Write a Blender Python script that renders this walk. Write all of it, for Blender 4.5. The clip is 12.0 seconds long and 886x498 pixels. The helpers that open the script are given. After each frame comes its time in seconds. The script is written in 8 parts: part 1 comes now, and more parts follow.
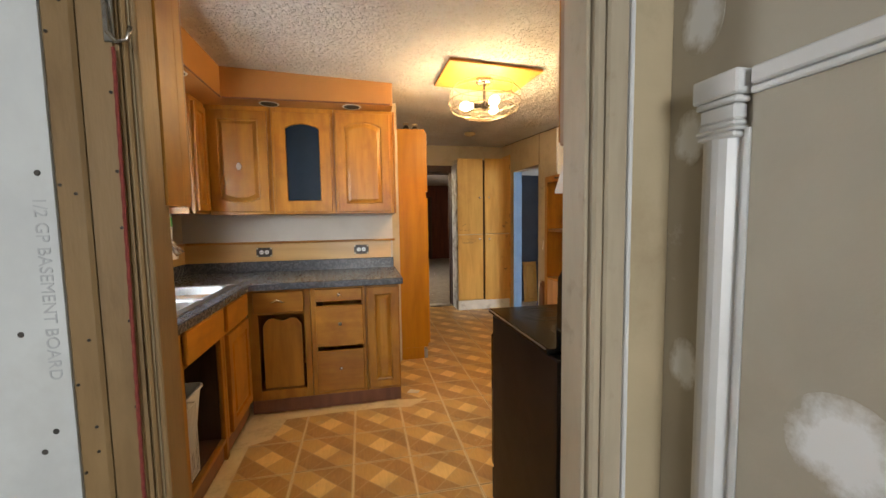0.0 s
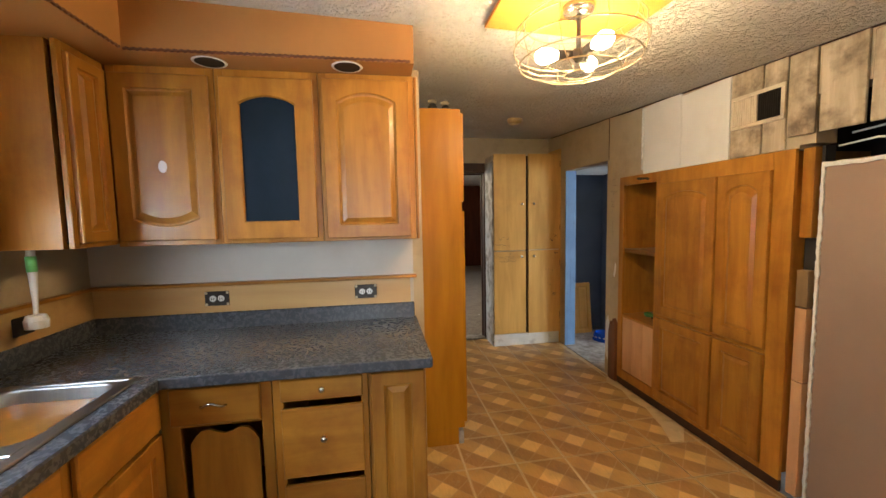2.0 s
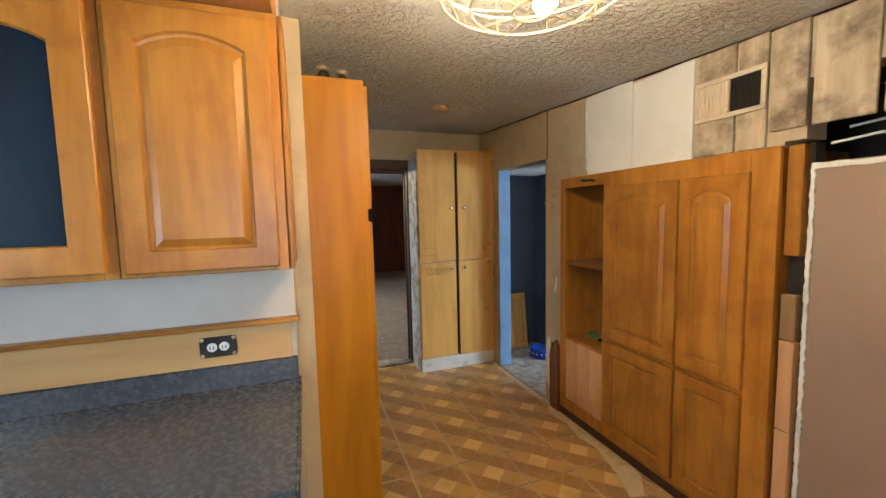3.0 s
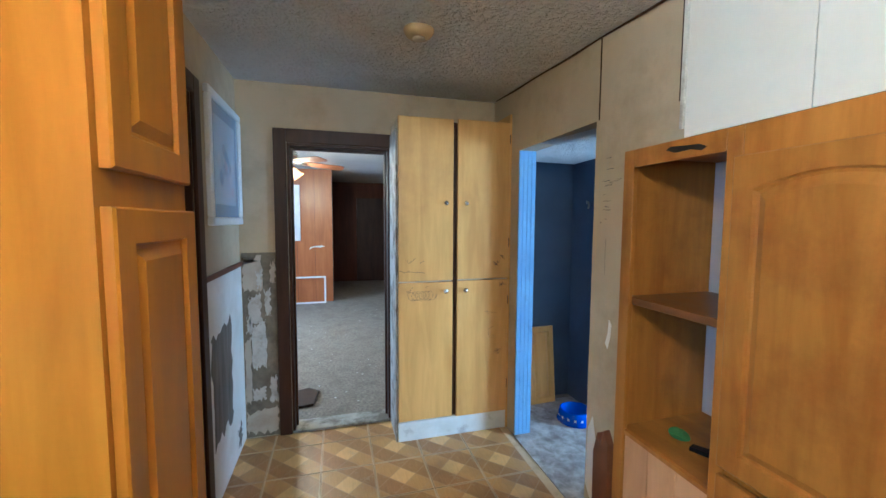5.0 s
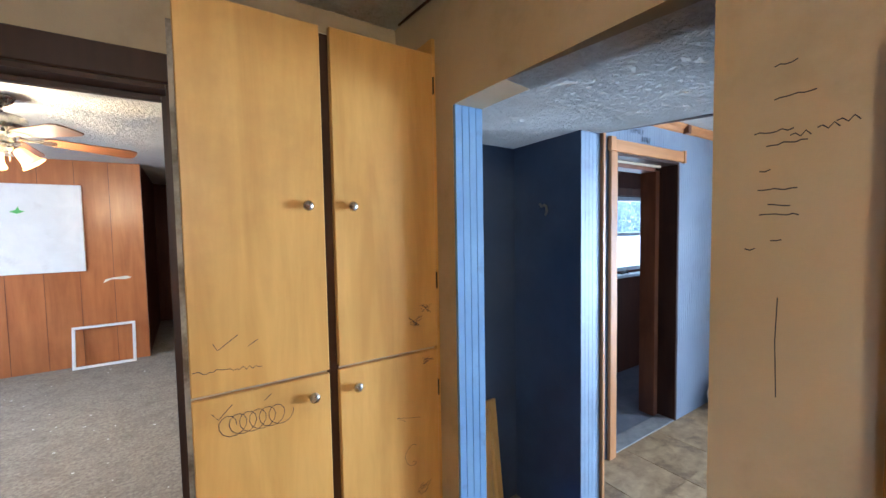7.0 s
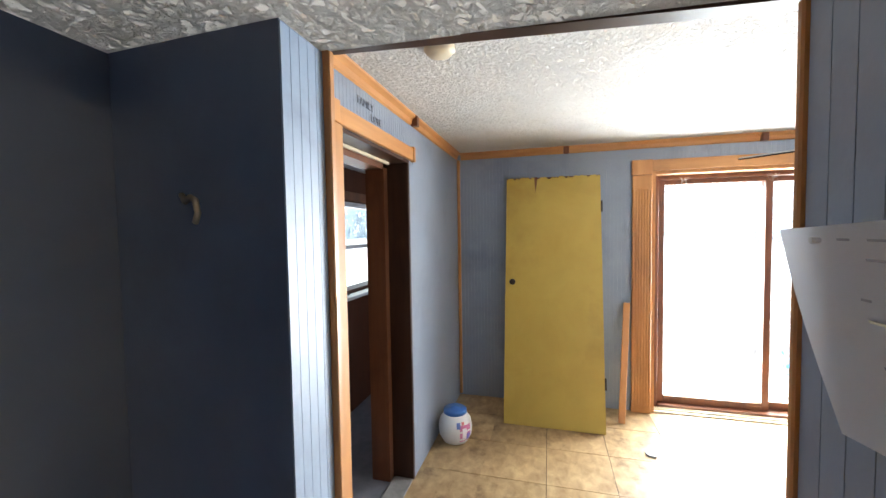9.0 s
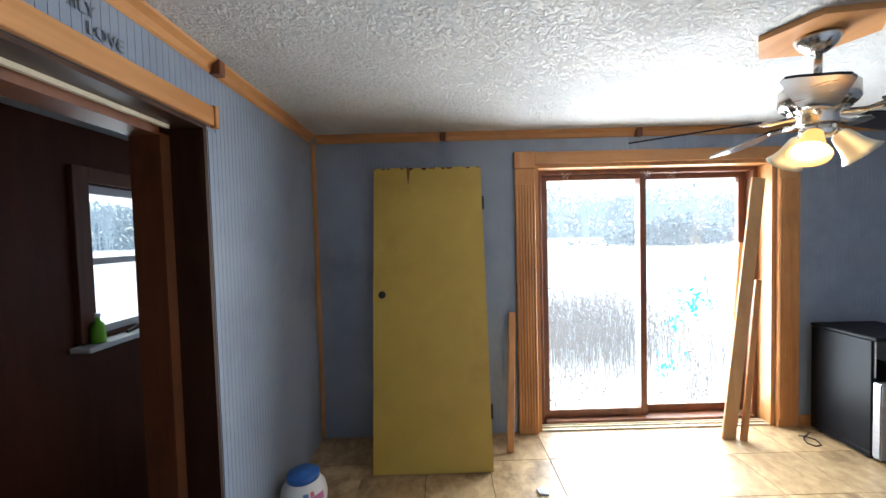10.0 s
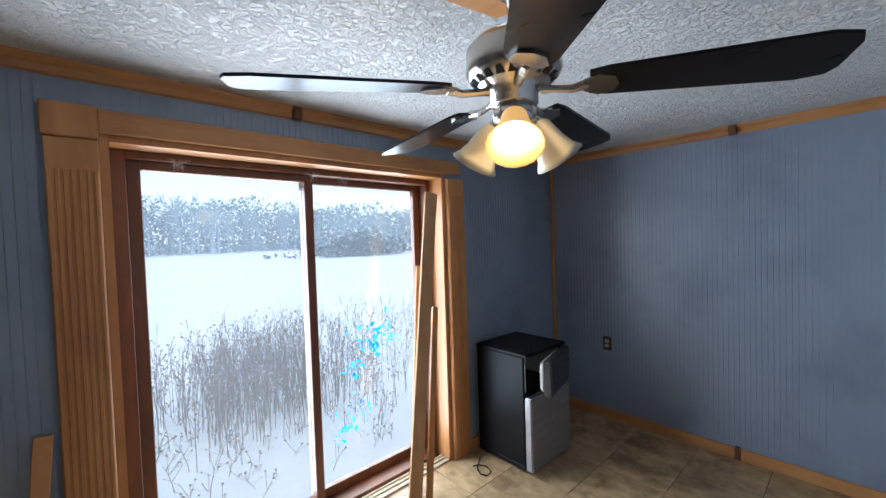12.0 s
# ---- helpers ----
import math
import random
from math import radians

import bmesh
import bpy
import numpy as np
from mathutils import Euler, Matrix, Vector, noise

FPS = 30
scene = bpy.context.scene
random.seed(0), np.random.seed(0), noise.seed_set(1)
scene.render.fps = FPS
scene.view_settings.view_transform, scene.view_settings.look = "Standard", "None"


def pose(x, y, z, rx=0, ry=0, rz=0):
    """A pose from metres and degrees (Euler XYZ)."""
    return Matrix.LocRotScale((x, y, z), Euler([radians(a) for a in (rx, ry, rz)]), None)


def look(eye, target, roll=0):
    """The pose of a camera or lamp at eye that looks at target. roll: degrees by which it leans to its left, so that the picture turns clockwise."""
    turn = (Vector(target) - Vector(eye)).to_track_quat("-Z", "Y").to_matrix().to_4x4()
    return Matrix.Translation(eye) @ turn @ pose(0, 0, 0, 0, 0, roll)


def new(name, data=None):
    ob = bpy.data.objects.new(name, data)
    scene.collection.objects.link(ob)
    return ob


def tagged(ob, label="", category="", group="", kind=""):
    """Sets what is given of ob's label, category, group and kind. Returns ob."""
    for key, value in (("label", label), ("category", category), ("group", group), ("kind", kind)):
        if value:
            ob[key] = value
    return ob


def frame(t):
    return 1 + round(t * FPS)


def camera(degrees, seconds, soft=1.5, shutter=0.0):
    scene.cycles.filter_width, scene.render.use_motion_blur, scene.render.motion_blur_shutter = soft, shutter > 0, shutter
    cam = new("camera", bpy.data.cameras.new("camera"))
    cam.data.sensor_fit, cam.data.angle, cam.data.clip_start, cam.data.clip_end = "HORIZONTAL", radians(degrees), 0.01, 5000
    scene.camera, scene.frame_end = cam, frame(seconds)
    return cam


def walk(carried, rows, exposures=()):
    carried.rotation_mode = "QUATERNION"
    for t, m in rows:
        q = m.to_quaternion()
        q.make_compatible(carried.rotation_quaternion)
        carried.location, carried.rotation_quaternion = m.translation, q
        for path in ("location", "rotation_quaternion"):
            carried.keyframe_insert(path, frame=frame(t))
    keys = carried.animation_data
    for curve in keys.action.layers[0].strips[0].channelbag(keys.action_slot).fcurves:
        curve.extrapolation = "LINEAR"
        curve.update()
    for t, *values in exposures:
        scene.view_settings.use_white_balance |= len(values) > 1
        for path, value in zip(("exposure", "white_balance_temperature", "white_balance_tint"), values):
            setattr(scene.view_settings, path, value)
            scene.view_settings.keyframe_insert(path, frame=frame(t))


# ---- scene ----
cam = camera(97.7, 12.0)
PATH = [
    (0, (0.523, 1.22, 1.312), (0.931, 3.171, 1.154), -0.9),
    (0.5, (0.575, 1.487, 1.32), (0.727, 3.476, 1.178), -1.0),
    (1, (0.547, 1.778, 1.335), (0.582, 3.772, 1.183), -1.1),
    (1.5, (0.499, 2.127, 1.397), (0.636, 4.117, 1.248), -1.2),
    (2, (0.595, 2.396, 1.465), (0.921, 4.362, 1.301), -1.1),
    (2.5, (0.738, 2.707, 1.498), (1.245, 4.635, 1.334), -1.3),
    (3, (0.836, 2.993, 1.522), (1.503, 4.871, 1.349), -1.3),
    (3.2, (0.863, 3.113, 1.536), (1.582, 4.971, 1.368), -1.5),
    (4.8, (1.422, 3.907, 1.493), (1.992, 5.818, 1.336), 0.1),
    (5, (1.46, 4.033, 1.481), (1.993, 5.955, 1.333), 0.3),
    (5.5, (1.58, 4.339, 1.501), (2.03, 6.284, 1.386), 0.2),
    (6, (1.641, 4.661, 1.513), (2.185, 6.583, 1.419), 0.0),
    (6.5, (1.727, 4.976, 1.505), (2.506, 6.815, 1.409), -0.4),
    (7, (1.857, 5.294, 1.517), (2.955, 6.963, 1.414), -1.0),
    (7.2, (1.917, 5.399, 1.518), (3.137, 6.98, 1.418), -0.7),
    (8.8, (2.624, 5.892, 1.54), (4.515, 6.538, 1.47), -1.1),
    (9, (2.727, 5.945, 1.553), (4.654, 6.473, 1.461), -0.9),
    (9.5, (3.044, 5.908, 1.535), (5.019, 6.206, 1.425), -1.1),
    (10, (3.384, 5.833, 1.521), (5.383, 5.823, 1.445), -1.5),
    (10.5, (3.637, 5.788, 1.489), (5.58, 5.316, 1.441), -1.8),
    (11, (3.876, 5.593, 1.523), (5.647, 4.666, 1.445), -2.0),
    (11.5, (4.082, 5.357, 1.541), (5.639, 4.104, 1.46), -2.0),
    (12, (4.288, 5.18, 1.58), (5.76, 3.827, 1.52), -1.8),
]
EXPOSURES = [(0, 0.6, 6600, 10), (1, 0.6, 6400, 9), (2, 0.5, 5950, 7), (3, 0.65, 5400, 4), (5, 1.15, 4100, -2), (5.5, 1.35, 4250, -3), (6, 1.6, 4550, 1), (6.5, 1.3, 4750, 5), (7.2, 1.15, 5100, 8), (8.8, 1.45, 6800, 10), (9.2, 1.05, 6750, 10), (9.6, 0.5, 6650, 10),
             (10, 0.35, 6400, 10), (10.5, 0.25, 6250, 10), (11.2, -0.15, 5950, 10), (12, -0.6, 5850, 11)]
walk(cam, [(t, look(eye, target, roll)) for t, eye, target, roll in PATH], EXPOSURES)

# ---- world and large lights ----
world = bpy.data.worlds.new("overcast_sky")
scene.world = world
world.use_nodes = True
wn, wl = world.node_tree.nodes, world.node_tree.links
sky = wn.new("ShaderNodeTexSky")
sky.sky_type, sky.sun_disc, sky.sun_elevation, sky.sun_rotation = "NISHITA", False, radians(28), radians(200)
sky.air_density, sky.dust_density, sky.ozone_density = 1.0, 1.0, 1.0
wl.new(sky.outputs[0], wn["Background"].inputs[0])
wn["Background"].inputs[1].default_value = 0.12
# an even white cloud cover over the whole sky
cloud, cover = wn.new("ShaderNodeBackground"), wn.new("ShaderNodeAddShader")
cloud.inputs[0].default_value, cloud.inputs[1].default_value = (0.96, 0.98, 1.0, 1), 1.3
wl.new(wn["Background"].outputs[0], cover.inputs[0])
wl.new(cloud.outputs[0], cover.inputs[1])
wl.new(cover.outputs[0], wn["World Output"].inputs[0])

sun = new("sun", bpy.data.lights.new("sun", "SUN"))
sun.data.energy, sun.data.angle, sun.data.color = 0.8, radians(25), (1.0, 0.96, 0.9)
sun.rotation_euler = (radians(62), 0, radians(200))


def window_light(name, place, aim, w, h, watts, color=(0.86, 0.93, 1.0), spread=130):
    """Daylight in a window's opening."""
    d = bpy.data.lights.new(name, "AREA")
    d.shape, d.size, d.size_y, d.energy, d.color = "RECTANGLE", w, h, watts, color
    d.spread = radians(spread)
    o = new(name, d)
    o.matrix_world = look(place, aim)
    return o


def bulb_light(name, place, watts, color=(1.0, 0.69, 0.36), radius=0.03):
    d = bpy.data.lights.new(name, "POINT")
    d.energy, d.color, d.shadow_soft_size = watts, color, radius
    o = new(name, d)
    o.location = place
    return o


window_light("daylight_sliding_door", (6.535, 4.23, 0.97), (4.0, 4.30, 0.97), 1.62, 1.82, 146, spread=160)
window_light("daylight_sink_window", (-0.985, 3.33, 1.62), (0.6, 3.33, 1.3), 0.75, 0.7, 40, spread=175)
window_light("daylight_bath_window", (5.84, 7.76, 1.43), (5.84, 6.6, 1.43), 0.9, 0.75, 4)
window_light("daylight_front_room", (0.3, -1.95, 1.5), (0.4, 1.5, 1.3), 1.6, 1.2, 27)
window_light("daylight_living_room", (-2.05, 9.0, 1.5), (1.0, 9.3, 0.9), 1.8, 1.2, 48)

# ---- small tools ----
ROOT = {}


def thing(name, label, category, place=(0, 0, 0), turn=0.0, group="", kind=""):
    """An Empty at the base of a thing."""
    o = new(name)
    o.empty_display_size = 0.05
    m = pose(*place, 0, 0, turn)
    o.matrix_basis = m
    ROOT[o] = m
    return tagged(o, label, category, group, kind)


def finish(bm, name, material, smooth=False):
    me = bpy.data.meshes.new(name)
    bmesh.ops.recalc_face_normals(bm, faces=bm.faces)
    bm.to_mesh(me)
    bm.free()
    me.materials.append(material)
    if smooth:
        for p in me.polygons:
            p.use_smooth = True
    return me


def part(name, bm, material, parent, label="", smooth=False, local=False):
    """Links a bmesh, in world places unless local, as one mesh under a thing or a part."""
    if not local:
        bm.transform(ROOT[parent].inverted())
    o = new(name, finish(bm, name, material, smooth))
    o.parent = parent
    ROOT[o] = ROOT[parent]
    return tagged(o, label)


def solid(name, bm, material, label="", category="", kind="structure", smooth=False, group=""):
    """Links a bmesh in world places as a top-level object."""
    o = new(name, finish(bm, name, material, smooth))
    ROOT[o] = Matrix()
    return tagged(o, label, category, group, kind)


def box(*spans, bevel=0.0, bm=None):
    """A bmesh of boxes, each (x0, x1, y0, y1, z0, z1)."""
    out = bm or bmesh.new()
    for x0, x1, y0, y1, z0, z1 in spans:
        tmp = bmesh.new()
        v = [tmp.verts.new((x, y, z)) for x in (x0, x1) for y in (y0, y1) for z in (z0, z1)]
        for f in ((0, 1, 3, 2), (4, 6, 7, 5), (0, 4, 5, 1), (2, 3, 7, 6), (0, 2, 6, 4), (1, 5, 7, 3)):
            tmp.faces.new([v[i] for i in f])
        if bevel:
            bmesh.ops.bevel(tmp, geom=tmp.edges[:], offset=bevel, segments=2 if bevel > 0.006 else 1, affect="EDGES")
        join(out, tmp)
    return out


def join(out, tmp, m=None):
    if m is not None:
        tmp.transform(m)
    seen = {}
    for v in tmp.verts:
        seen[v] = out.verts.new(v.co)
    for f in tmp.faces:
        out.faces.new([seen[v] for v in f.verts])
    tmp.free()
    return out


def turned(bm, m):
    bm.transform(m)
    return bm


def lathe(profile, seg=24, centre=(0, 0, 0), bm=None):
    """A turned shape about z from (radius, height) pairs."""
    out = bm or bmesh.new()
    rings = []
    for r, z in profile:
        if r < 1e-5:
            rings.append([out.verts.new((centre[0], centre[1], centre[2] + z))])
        else:
            rings.append([out.verts.new((centre[0] + r * math.cos(2 * math.pi * k / seg), centre[1] + r * math.sin(2 * math.pi * k / seg), centre[2] + z)) for k in range(seg)])
    for a, b in zip(rings, rings[1:]):
        for k in range(seg):
            n = (k + 1) % seg
            if len(a) == 1 and len(b) == 1:
                continue
            if len(a) == 1:
                out.faces.new((a[0], b[k], b[n]))
            elif len(b) == 1:
                out.faces.new((a[k], a[n], b[0]))
            else:
                out.faces.new((a[k], a[n], b[n], b[k]))
    return out


def tube(points, radius, seg=8, closed=False, bm=None):
    """A round bar along points; radius is one number or one for each point."""
    out = bm or bmesh.new()
    pts = [Vector(p) for p in points]
    n = len(pts)
    rad = radius if isinstance(radius, (list, tuple)) else [radius] * n
    rings, side = [], None
    for i, p in enumerate(pts):
        a = pts[i - 1] if (i or closed) else p
        b = pts[(i + 1) % n] if (i < n - 1 or closed) else p
        d = (b - a).normalized()
        if side is None:
            side = d.orthogonal().normalized()
        side = (side - d * side.dot(d)).normalized()
        up = d.cross(side)
        rings.append([out.verts.new(p + rad[i] * (math.cos(2 * math.pi * k / seg) * side + math.sin(2 * math.pi * k / seg) * up)) for k in range(seg)])
    pairs = list(zip(rings, rings[1:])) + ([(rings[-1], rings[0])] if closed else [])
    for a, b in pairs:
        for k in range(seg):
            out.faces.new((a[k], a[(k + 1) % seg], b[(k + 1) % seg], b[k]))
    if not closed:
        out.faces.new(rings[0])
        out.faces.new(rings[-1][::-1])
    return out


def prism(outline, low, high, axis="z", bm=None):
    """A flat outline of (a, b) pairs with thickness along an axis."""
    out = bm or bmesh.new()

    def at(a, b, c):
        return {"z": (a, b, c), "y": (a, c, b), "x": (c, a, b)}[axis]

    lo = [out.verts.new(at(a, b, low)) for a, b in outline]
    hi = [out.verts.new(at(a, b, high)) for a, b in outline]
    out.faces.new(lo)
    out.faces.new(hi[::-1])
    for k in range(len(outline)):
        n = (k + 1) % len(outline)
        out.faces.new((lo[k], lo[n], hi[n], hi[k]))
    return out


def panel_door(w, h, t=0.02, stile=0.055, arch=0.0, flip=False, panel=True, steps=10):
    """A frame-and-panel door that faces -y, its lower left corner at the origin."""
    bm = bmesh.new()

    def outline(inset, rise):
        low, left, right, top = stile + inset, stile + inset, w - stile - inset, h - stile - inset - arch
        pts = [(left, low), (right, low)]
        for k in range(steps + 1):
            s = k / steps
            pts.append((right + (left - right) * s, top + rise * math.sin(math.pi * s) ** 0.8))
        return pts

    def outer(e):
        pts = [(e, e), (w - e, e)]
        for k in range(steps + 1):
            pts.append((w - e + (2 * e - w) * k / steps, h - e))
        return pts

    loops = [(outer(0), 0), (outer(0), t - 0.004), (outer(0.004), t), (outline(0, arch), t), (outline(0.005, arch), t - 0.009)]
    if panel:
        loops += [(outline(0.012, arch * 0.97), t - 0.011), (outline(0.034, arch * 0.85), t - 0.001)]
    else:
        loops += [(outline(0.005, arch), 0)]
    rings = [[bm.verts.new((u, -d, h - v if flip else v)) for u, v in pts] for pts, d in loops]
    for a, b in zip(rings, rings[1:]):
        for k in range(len(a)):
            n = (k + 1) % len(a)
            bm.faces.new((a[k], a[n], b[n], b[k]))
    if panel:
        bm.faces.new(rings[-1])
        bm.faces.new(rings[0][::-1])
    else:
        for k in range(len(rings[0])):
            n = (k + 1) % len(rings[0])
            bm.faces.new((rings[0][k], rings[-1][k], rings[-1][n], rings[0][n]))
    return bm


def facing(side, x, y, z):
    """Places what was built facing -y: side is -y, +x or -x; the corner is its lower left."""
    return pose(x, y, z, 0, 0, {"-y": 0, "+x": 90, "-x": -90, "+y": 180}[side])


def ribbon(points, width, lift, plane):
    """A thin drawn line on a wall; plane maps (a, b, out) to a place."""
    bm = bmesh.new()
    pts = [Vector(p) for p in points]
    rows = []
    for i, p in enumerate(pts):
        d = (pts[min(i + 1, len(pts) - 1)] - pts[max(i - 1, 0)])
        d = d.normalized() if d.length else Vector((1, 0))
        n = Vector((-d.y, d.x)) * width / 2
        rows.append([bm.verts.new(plane(*(p + n), lift)), bm.verts.new(plane(*(p - n), lift))])
    for a, b in zip(rows, rows[1:]):
        bm.faces.new((a[0], a[1], b[1], b[0]))
    return bm


def strips(along, a0, a1, z0, z1, face, depth, pitch, gap, holes=()):
    """Grooved boarding: upright strips on a wall. along: x or y; face: the wall's place; depth: how far and which way they stand out."""
    bm = bmesh.new()
    n = max(1, round((a1 - a0) / pitch))
    w = (a1 - a0) / n
    for k in range(n):
        s0, s1 = a0 + k * w + gap / 2, a0 + (k + 1) * w - gap / 2
        spans = [(z0, z1)]
        for h0, h1, l, u in holes:
            if s1 > h0 and s0 < h1:
                spans = [q for p in spans for q in ((p[0], min(p[1], l)), (max(p[0], u), p[1])) if q[1] - q[0] > 0.001]
        for l, u in spans:
            lo, hi = sorted((face, face + depth))
            box((s0, s1, lo, hi, l, u) if along == "x" else (lo, hi, s0, s1, l, u), bm=bm)
    return bm


def walled(along, a0, a1, t0, t1, z0, z1, holes=()):
    """A wall with openings (a0, a1, z0, z1) right through it."""
    cuts = sorted({a0, a1, *(v for h in holes for v in h[:2] if a0 < v < a1)})
    bm = bmesh.new()
    for c0, c1 in zip(cuts, cuts[1:]):
        mid, spans = (c0 + c1) / 2, [(z0, z1)]
        for h0, h1, l, u in holes:
            if h0 < mid < h1:
                spans = [q for p in spans for q in ((p[0], min(p[1], l)), (max(p[0], u), p[1])) if q[1] - q[0] > 0.001]
        for l, u in spans:
            box((c0, c1, t0, t1, l, u) if along == "x" else (t0, t1, c0, c1, l, u), bm=bm)
    return bm


# ---- materials ----
def material(name, low, high, rough=0.6, metal=0.0, scale=6.0, stretch=(1, 1, 1), detail=6.0, bump=0.0, bump_scale=60.0, bump_stretch=None,
             stain=None, stain_scale=1.5, stain_amount=0.4, stain_edge=(0.5, 0.7), vary=0.0, rough_vary=0.1, coat=0.0, bump_distance=0.004, kind="noise", spec=0.5):
    """A surface in two scales of variation: grain between two colours, and stains or wear."""
    m = bpy.data.materials.new(name)
    m.use_nodes = True
    n, l = m.node_tree.nodes, m.node_tree.links
    b = n["Principled BSDF"]
    tc, info = n.new("ShaderNodeTexCoord"), n.new("ShaderNodeObjectInfo")
    off = n.new("ShaderNodeVectorMath")
    off.operation = "MULTIPLY_ADD"
    off.inputs[1].default_value = (1, 1, 1)
    mul = n.new("ShaderNodeVectorMath")
    mul.operation = "SCALE"
    mul.inputs[0].default_value = (7.3, 3.1, 5.7)
    l.new(info.outputs["Random"], mul.inputs["Scale"])
    l.new(tc.outputs["Object"], off.inputs[0])
    l.new(mul.outputs[0], off.inputs[2])
    mp = n.new("ShaderNodeMapping")
    mp.inputs["Scale"].default_value = stretch
    l.new(off.outputs[0], mp.inputs[0])
    g = n.new("ShaderNodeTexNoise")
    g.inputs["Scale"].default_value, g.inputs["Detail"].default_value, g.inputs["Roughness"].default_value = scale, detail, 0.6
    g.inputs["Distortion"].default_value = 0.4
    l.new(mp.outputs[0], g.inputs["Vector"])
    ramp = n.new("ShaderNodeValToRGB")
    ramp.color_ramp.elements[0].position, ramp.color_ramp.elements[1].position = 0.32, 0.68
    ramp.color_ramp.elements[0].color, ramp.color_ramp.elements[1].color = (*low, 1), (*high, 1)
    l.new(g.outputs[0], ramp.inputs[0])
    color = ramp.outputs[0]
    if vary:
        hsv = n.new("ShaderNodeHueSaturation")
        vr = n.new("ShaderNodeMapRange")
        vr.inputs["To Min"].default_value, vr.inputs["To Max"].default_value = 1 - vary, 1 + vary
        l.new(info.outputs["Random"], vr.inputs["Value"])
        l.new(vr.outputs[0], hsv.inputs["Value"])
        l.new(color, hsv.inputs["Color"])
        color = hsv.outputs[0]
    if stain:
        s = n.new("ShaderNodeTexNoise")
        s.inputs["Scale"].default_value, s.inputs["Detail"].default_value, s.inputs["Roughness"].default_value = stain_scale, 7, 0.65
        l.new(off.outputs[0], s.inputs["Vector"])
        sr = n.new("ShaderNodeMapRange")
        sr.inputs["From Min"].default_value, sr.inputs["From Max"].default_value = stain_edge
        sr.inputs["To Max"].default_value = stain_amount
        l.new(s.outputs[0], sr.inputs["Value"])
        mix = n.new("ShaderNodeMix")
        mix.data_type = "RGBA"
        mix.inputs["B"].default_value = (*stain, 1)
        l.new(sr.outputs[0], mix.inputs["Factor"])
        l.new(color, mix.inputs["A"])
        color = mix.outputs["Result"]
    l.new(color, b.inputs["Base Color"])
    rr = n.new("ShaderNodeMapRange")
    rr.inputs["To Min"].default_value, rr.inputs["To Max"].default_value = max(0.03, rough - rough_vary), min(1, rough + rough_vary)
    l.new(g.outputs[0], rr.inputs["Value"])
    l.new(rr.outputs[0], b.inputs["Roughness"])
    b.inputs["Metallic"].default_value = metal
    b.inputs["Specular IOR Level"].default_value = spec
    b.inputs["Coat Weight"].default_value = coat
    b.inputs["Coat Roughness"].default_value = 0.25
    if bump:
        mp2 = n.new("ShaderNodeMapping")
        mp2.inputs["Scale"].default_value = bump_stretch or stretch
        l.new(off.outputs[0], mp2.inputs[0])
        if kind == "stomp":
            t = n.new("ShaderNodeTexNoise")
            t.inputs["Detail"].default_value, t.inputs["Roughness"].default_value = 5, 0.6
            t.inputs["Distortion"].default_value = 0.5
        else:
            t = n.new("ShaderNodeTexNoise")
            t.inputs["Detail"].default_value = 4
        t.inputs["Scale"].default_value = bump_scale
        l.new(mp2.outputs[0], t.inputs["Vector"])
        height = t.outputs[0]
        if kind == "stomp":
            hr = n.new("ShaderNodeMapRange")
            hr.interpolation_type = "SMOOTHSTEP"
            hr.inputs["From Min"].default_value, hr.inputs["From Max"].default_value = 0.40, 0.66
            l.new(height, hr.inputs["Value"])
            height = hr.outputs[0]
            # the low spots between the ridges of the texture are tinted brown
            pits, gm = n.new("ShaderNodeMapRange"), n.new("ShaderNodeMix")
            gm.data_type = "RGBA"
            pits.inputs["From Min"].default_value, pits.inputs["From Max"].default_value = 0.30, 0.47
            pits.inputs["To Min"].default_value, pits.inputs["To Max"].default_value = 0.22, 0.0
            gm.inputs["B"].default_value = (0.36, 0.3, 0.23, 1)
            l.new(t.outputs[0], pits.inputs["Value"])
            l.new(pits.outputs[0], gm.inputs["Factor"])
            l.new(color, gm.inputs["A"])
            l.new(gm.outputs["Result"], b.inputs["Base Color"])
        bp = n.new("ShaderNodeBump")
        bp.inputs["Strength"].default_value, bp.inputs["Distance"].default_value = bump, bump_distance
        l.new(height, bp.inputs["Height"])
        l.new(bp.outputs[0], b.inputs["Normal"])
    return m


def glow(name, color, strength):
    m = bpy.data.materials.new(name)
    m.use_nodes = True
    b = m.node_tree.nodes["Principled BSDF"]
    b.inputs["Base Color"].default_value = (*color, 1)
    b.inputs["Emission Color"].default_value = (*color, 1)
    b.inputs["Emission Strength"].default_value = strength
    return m


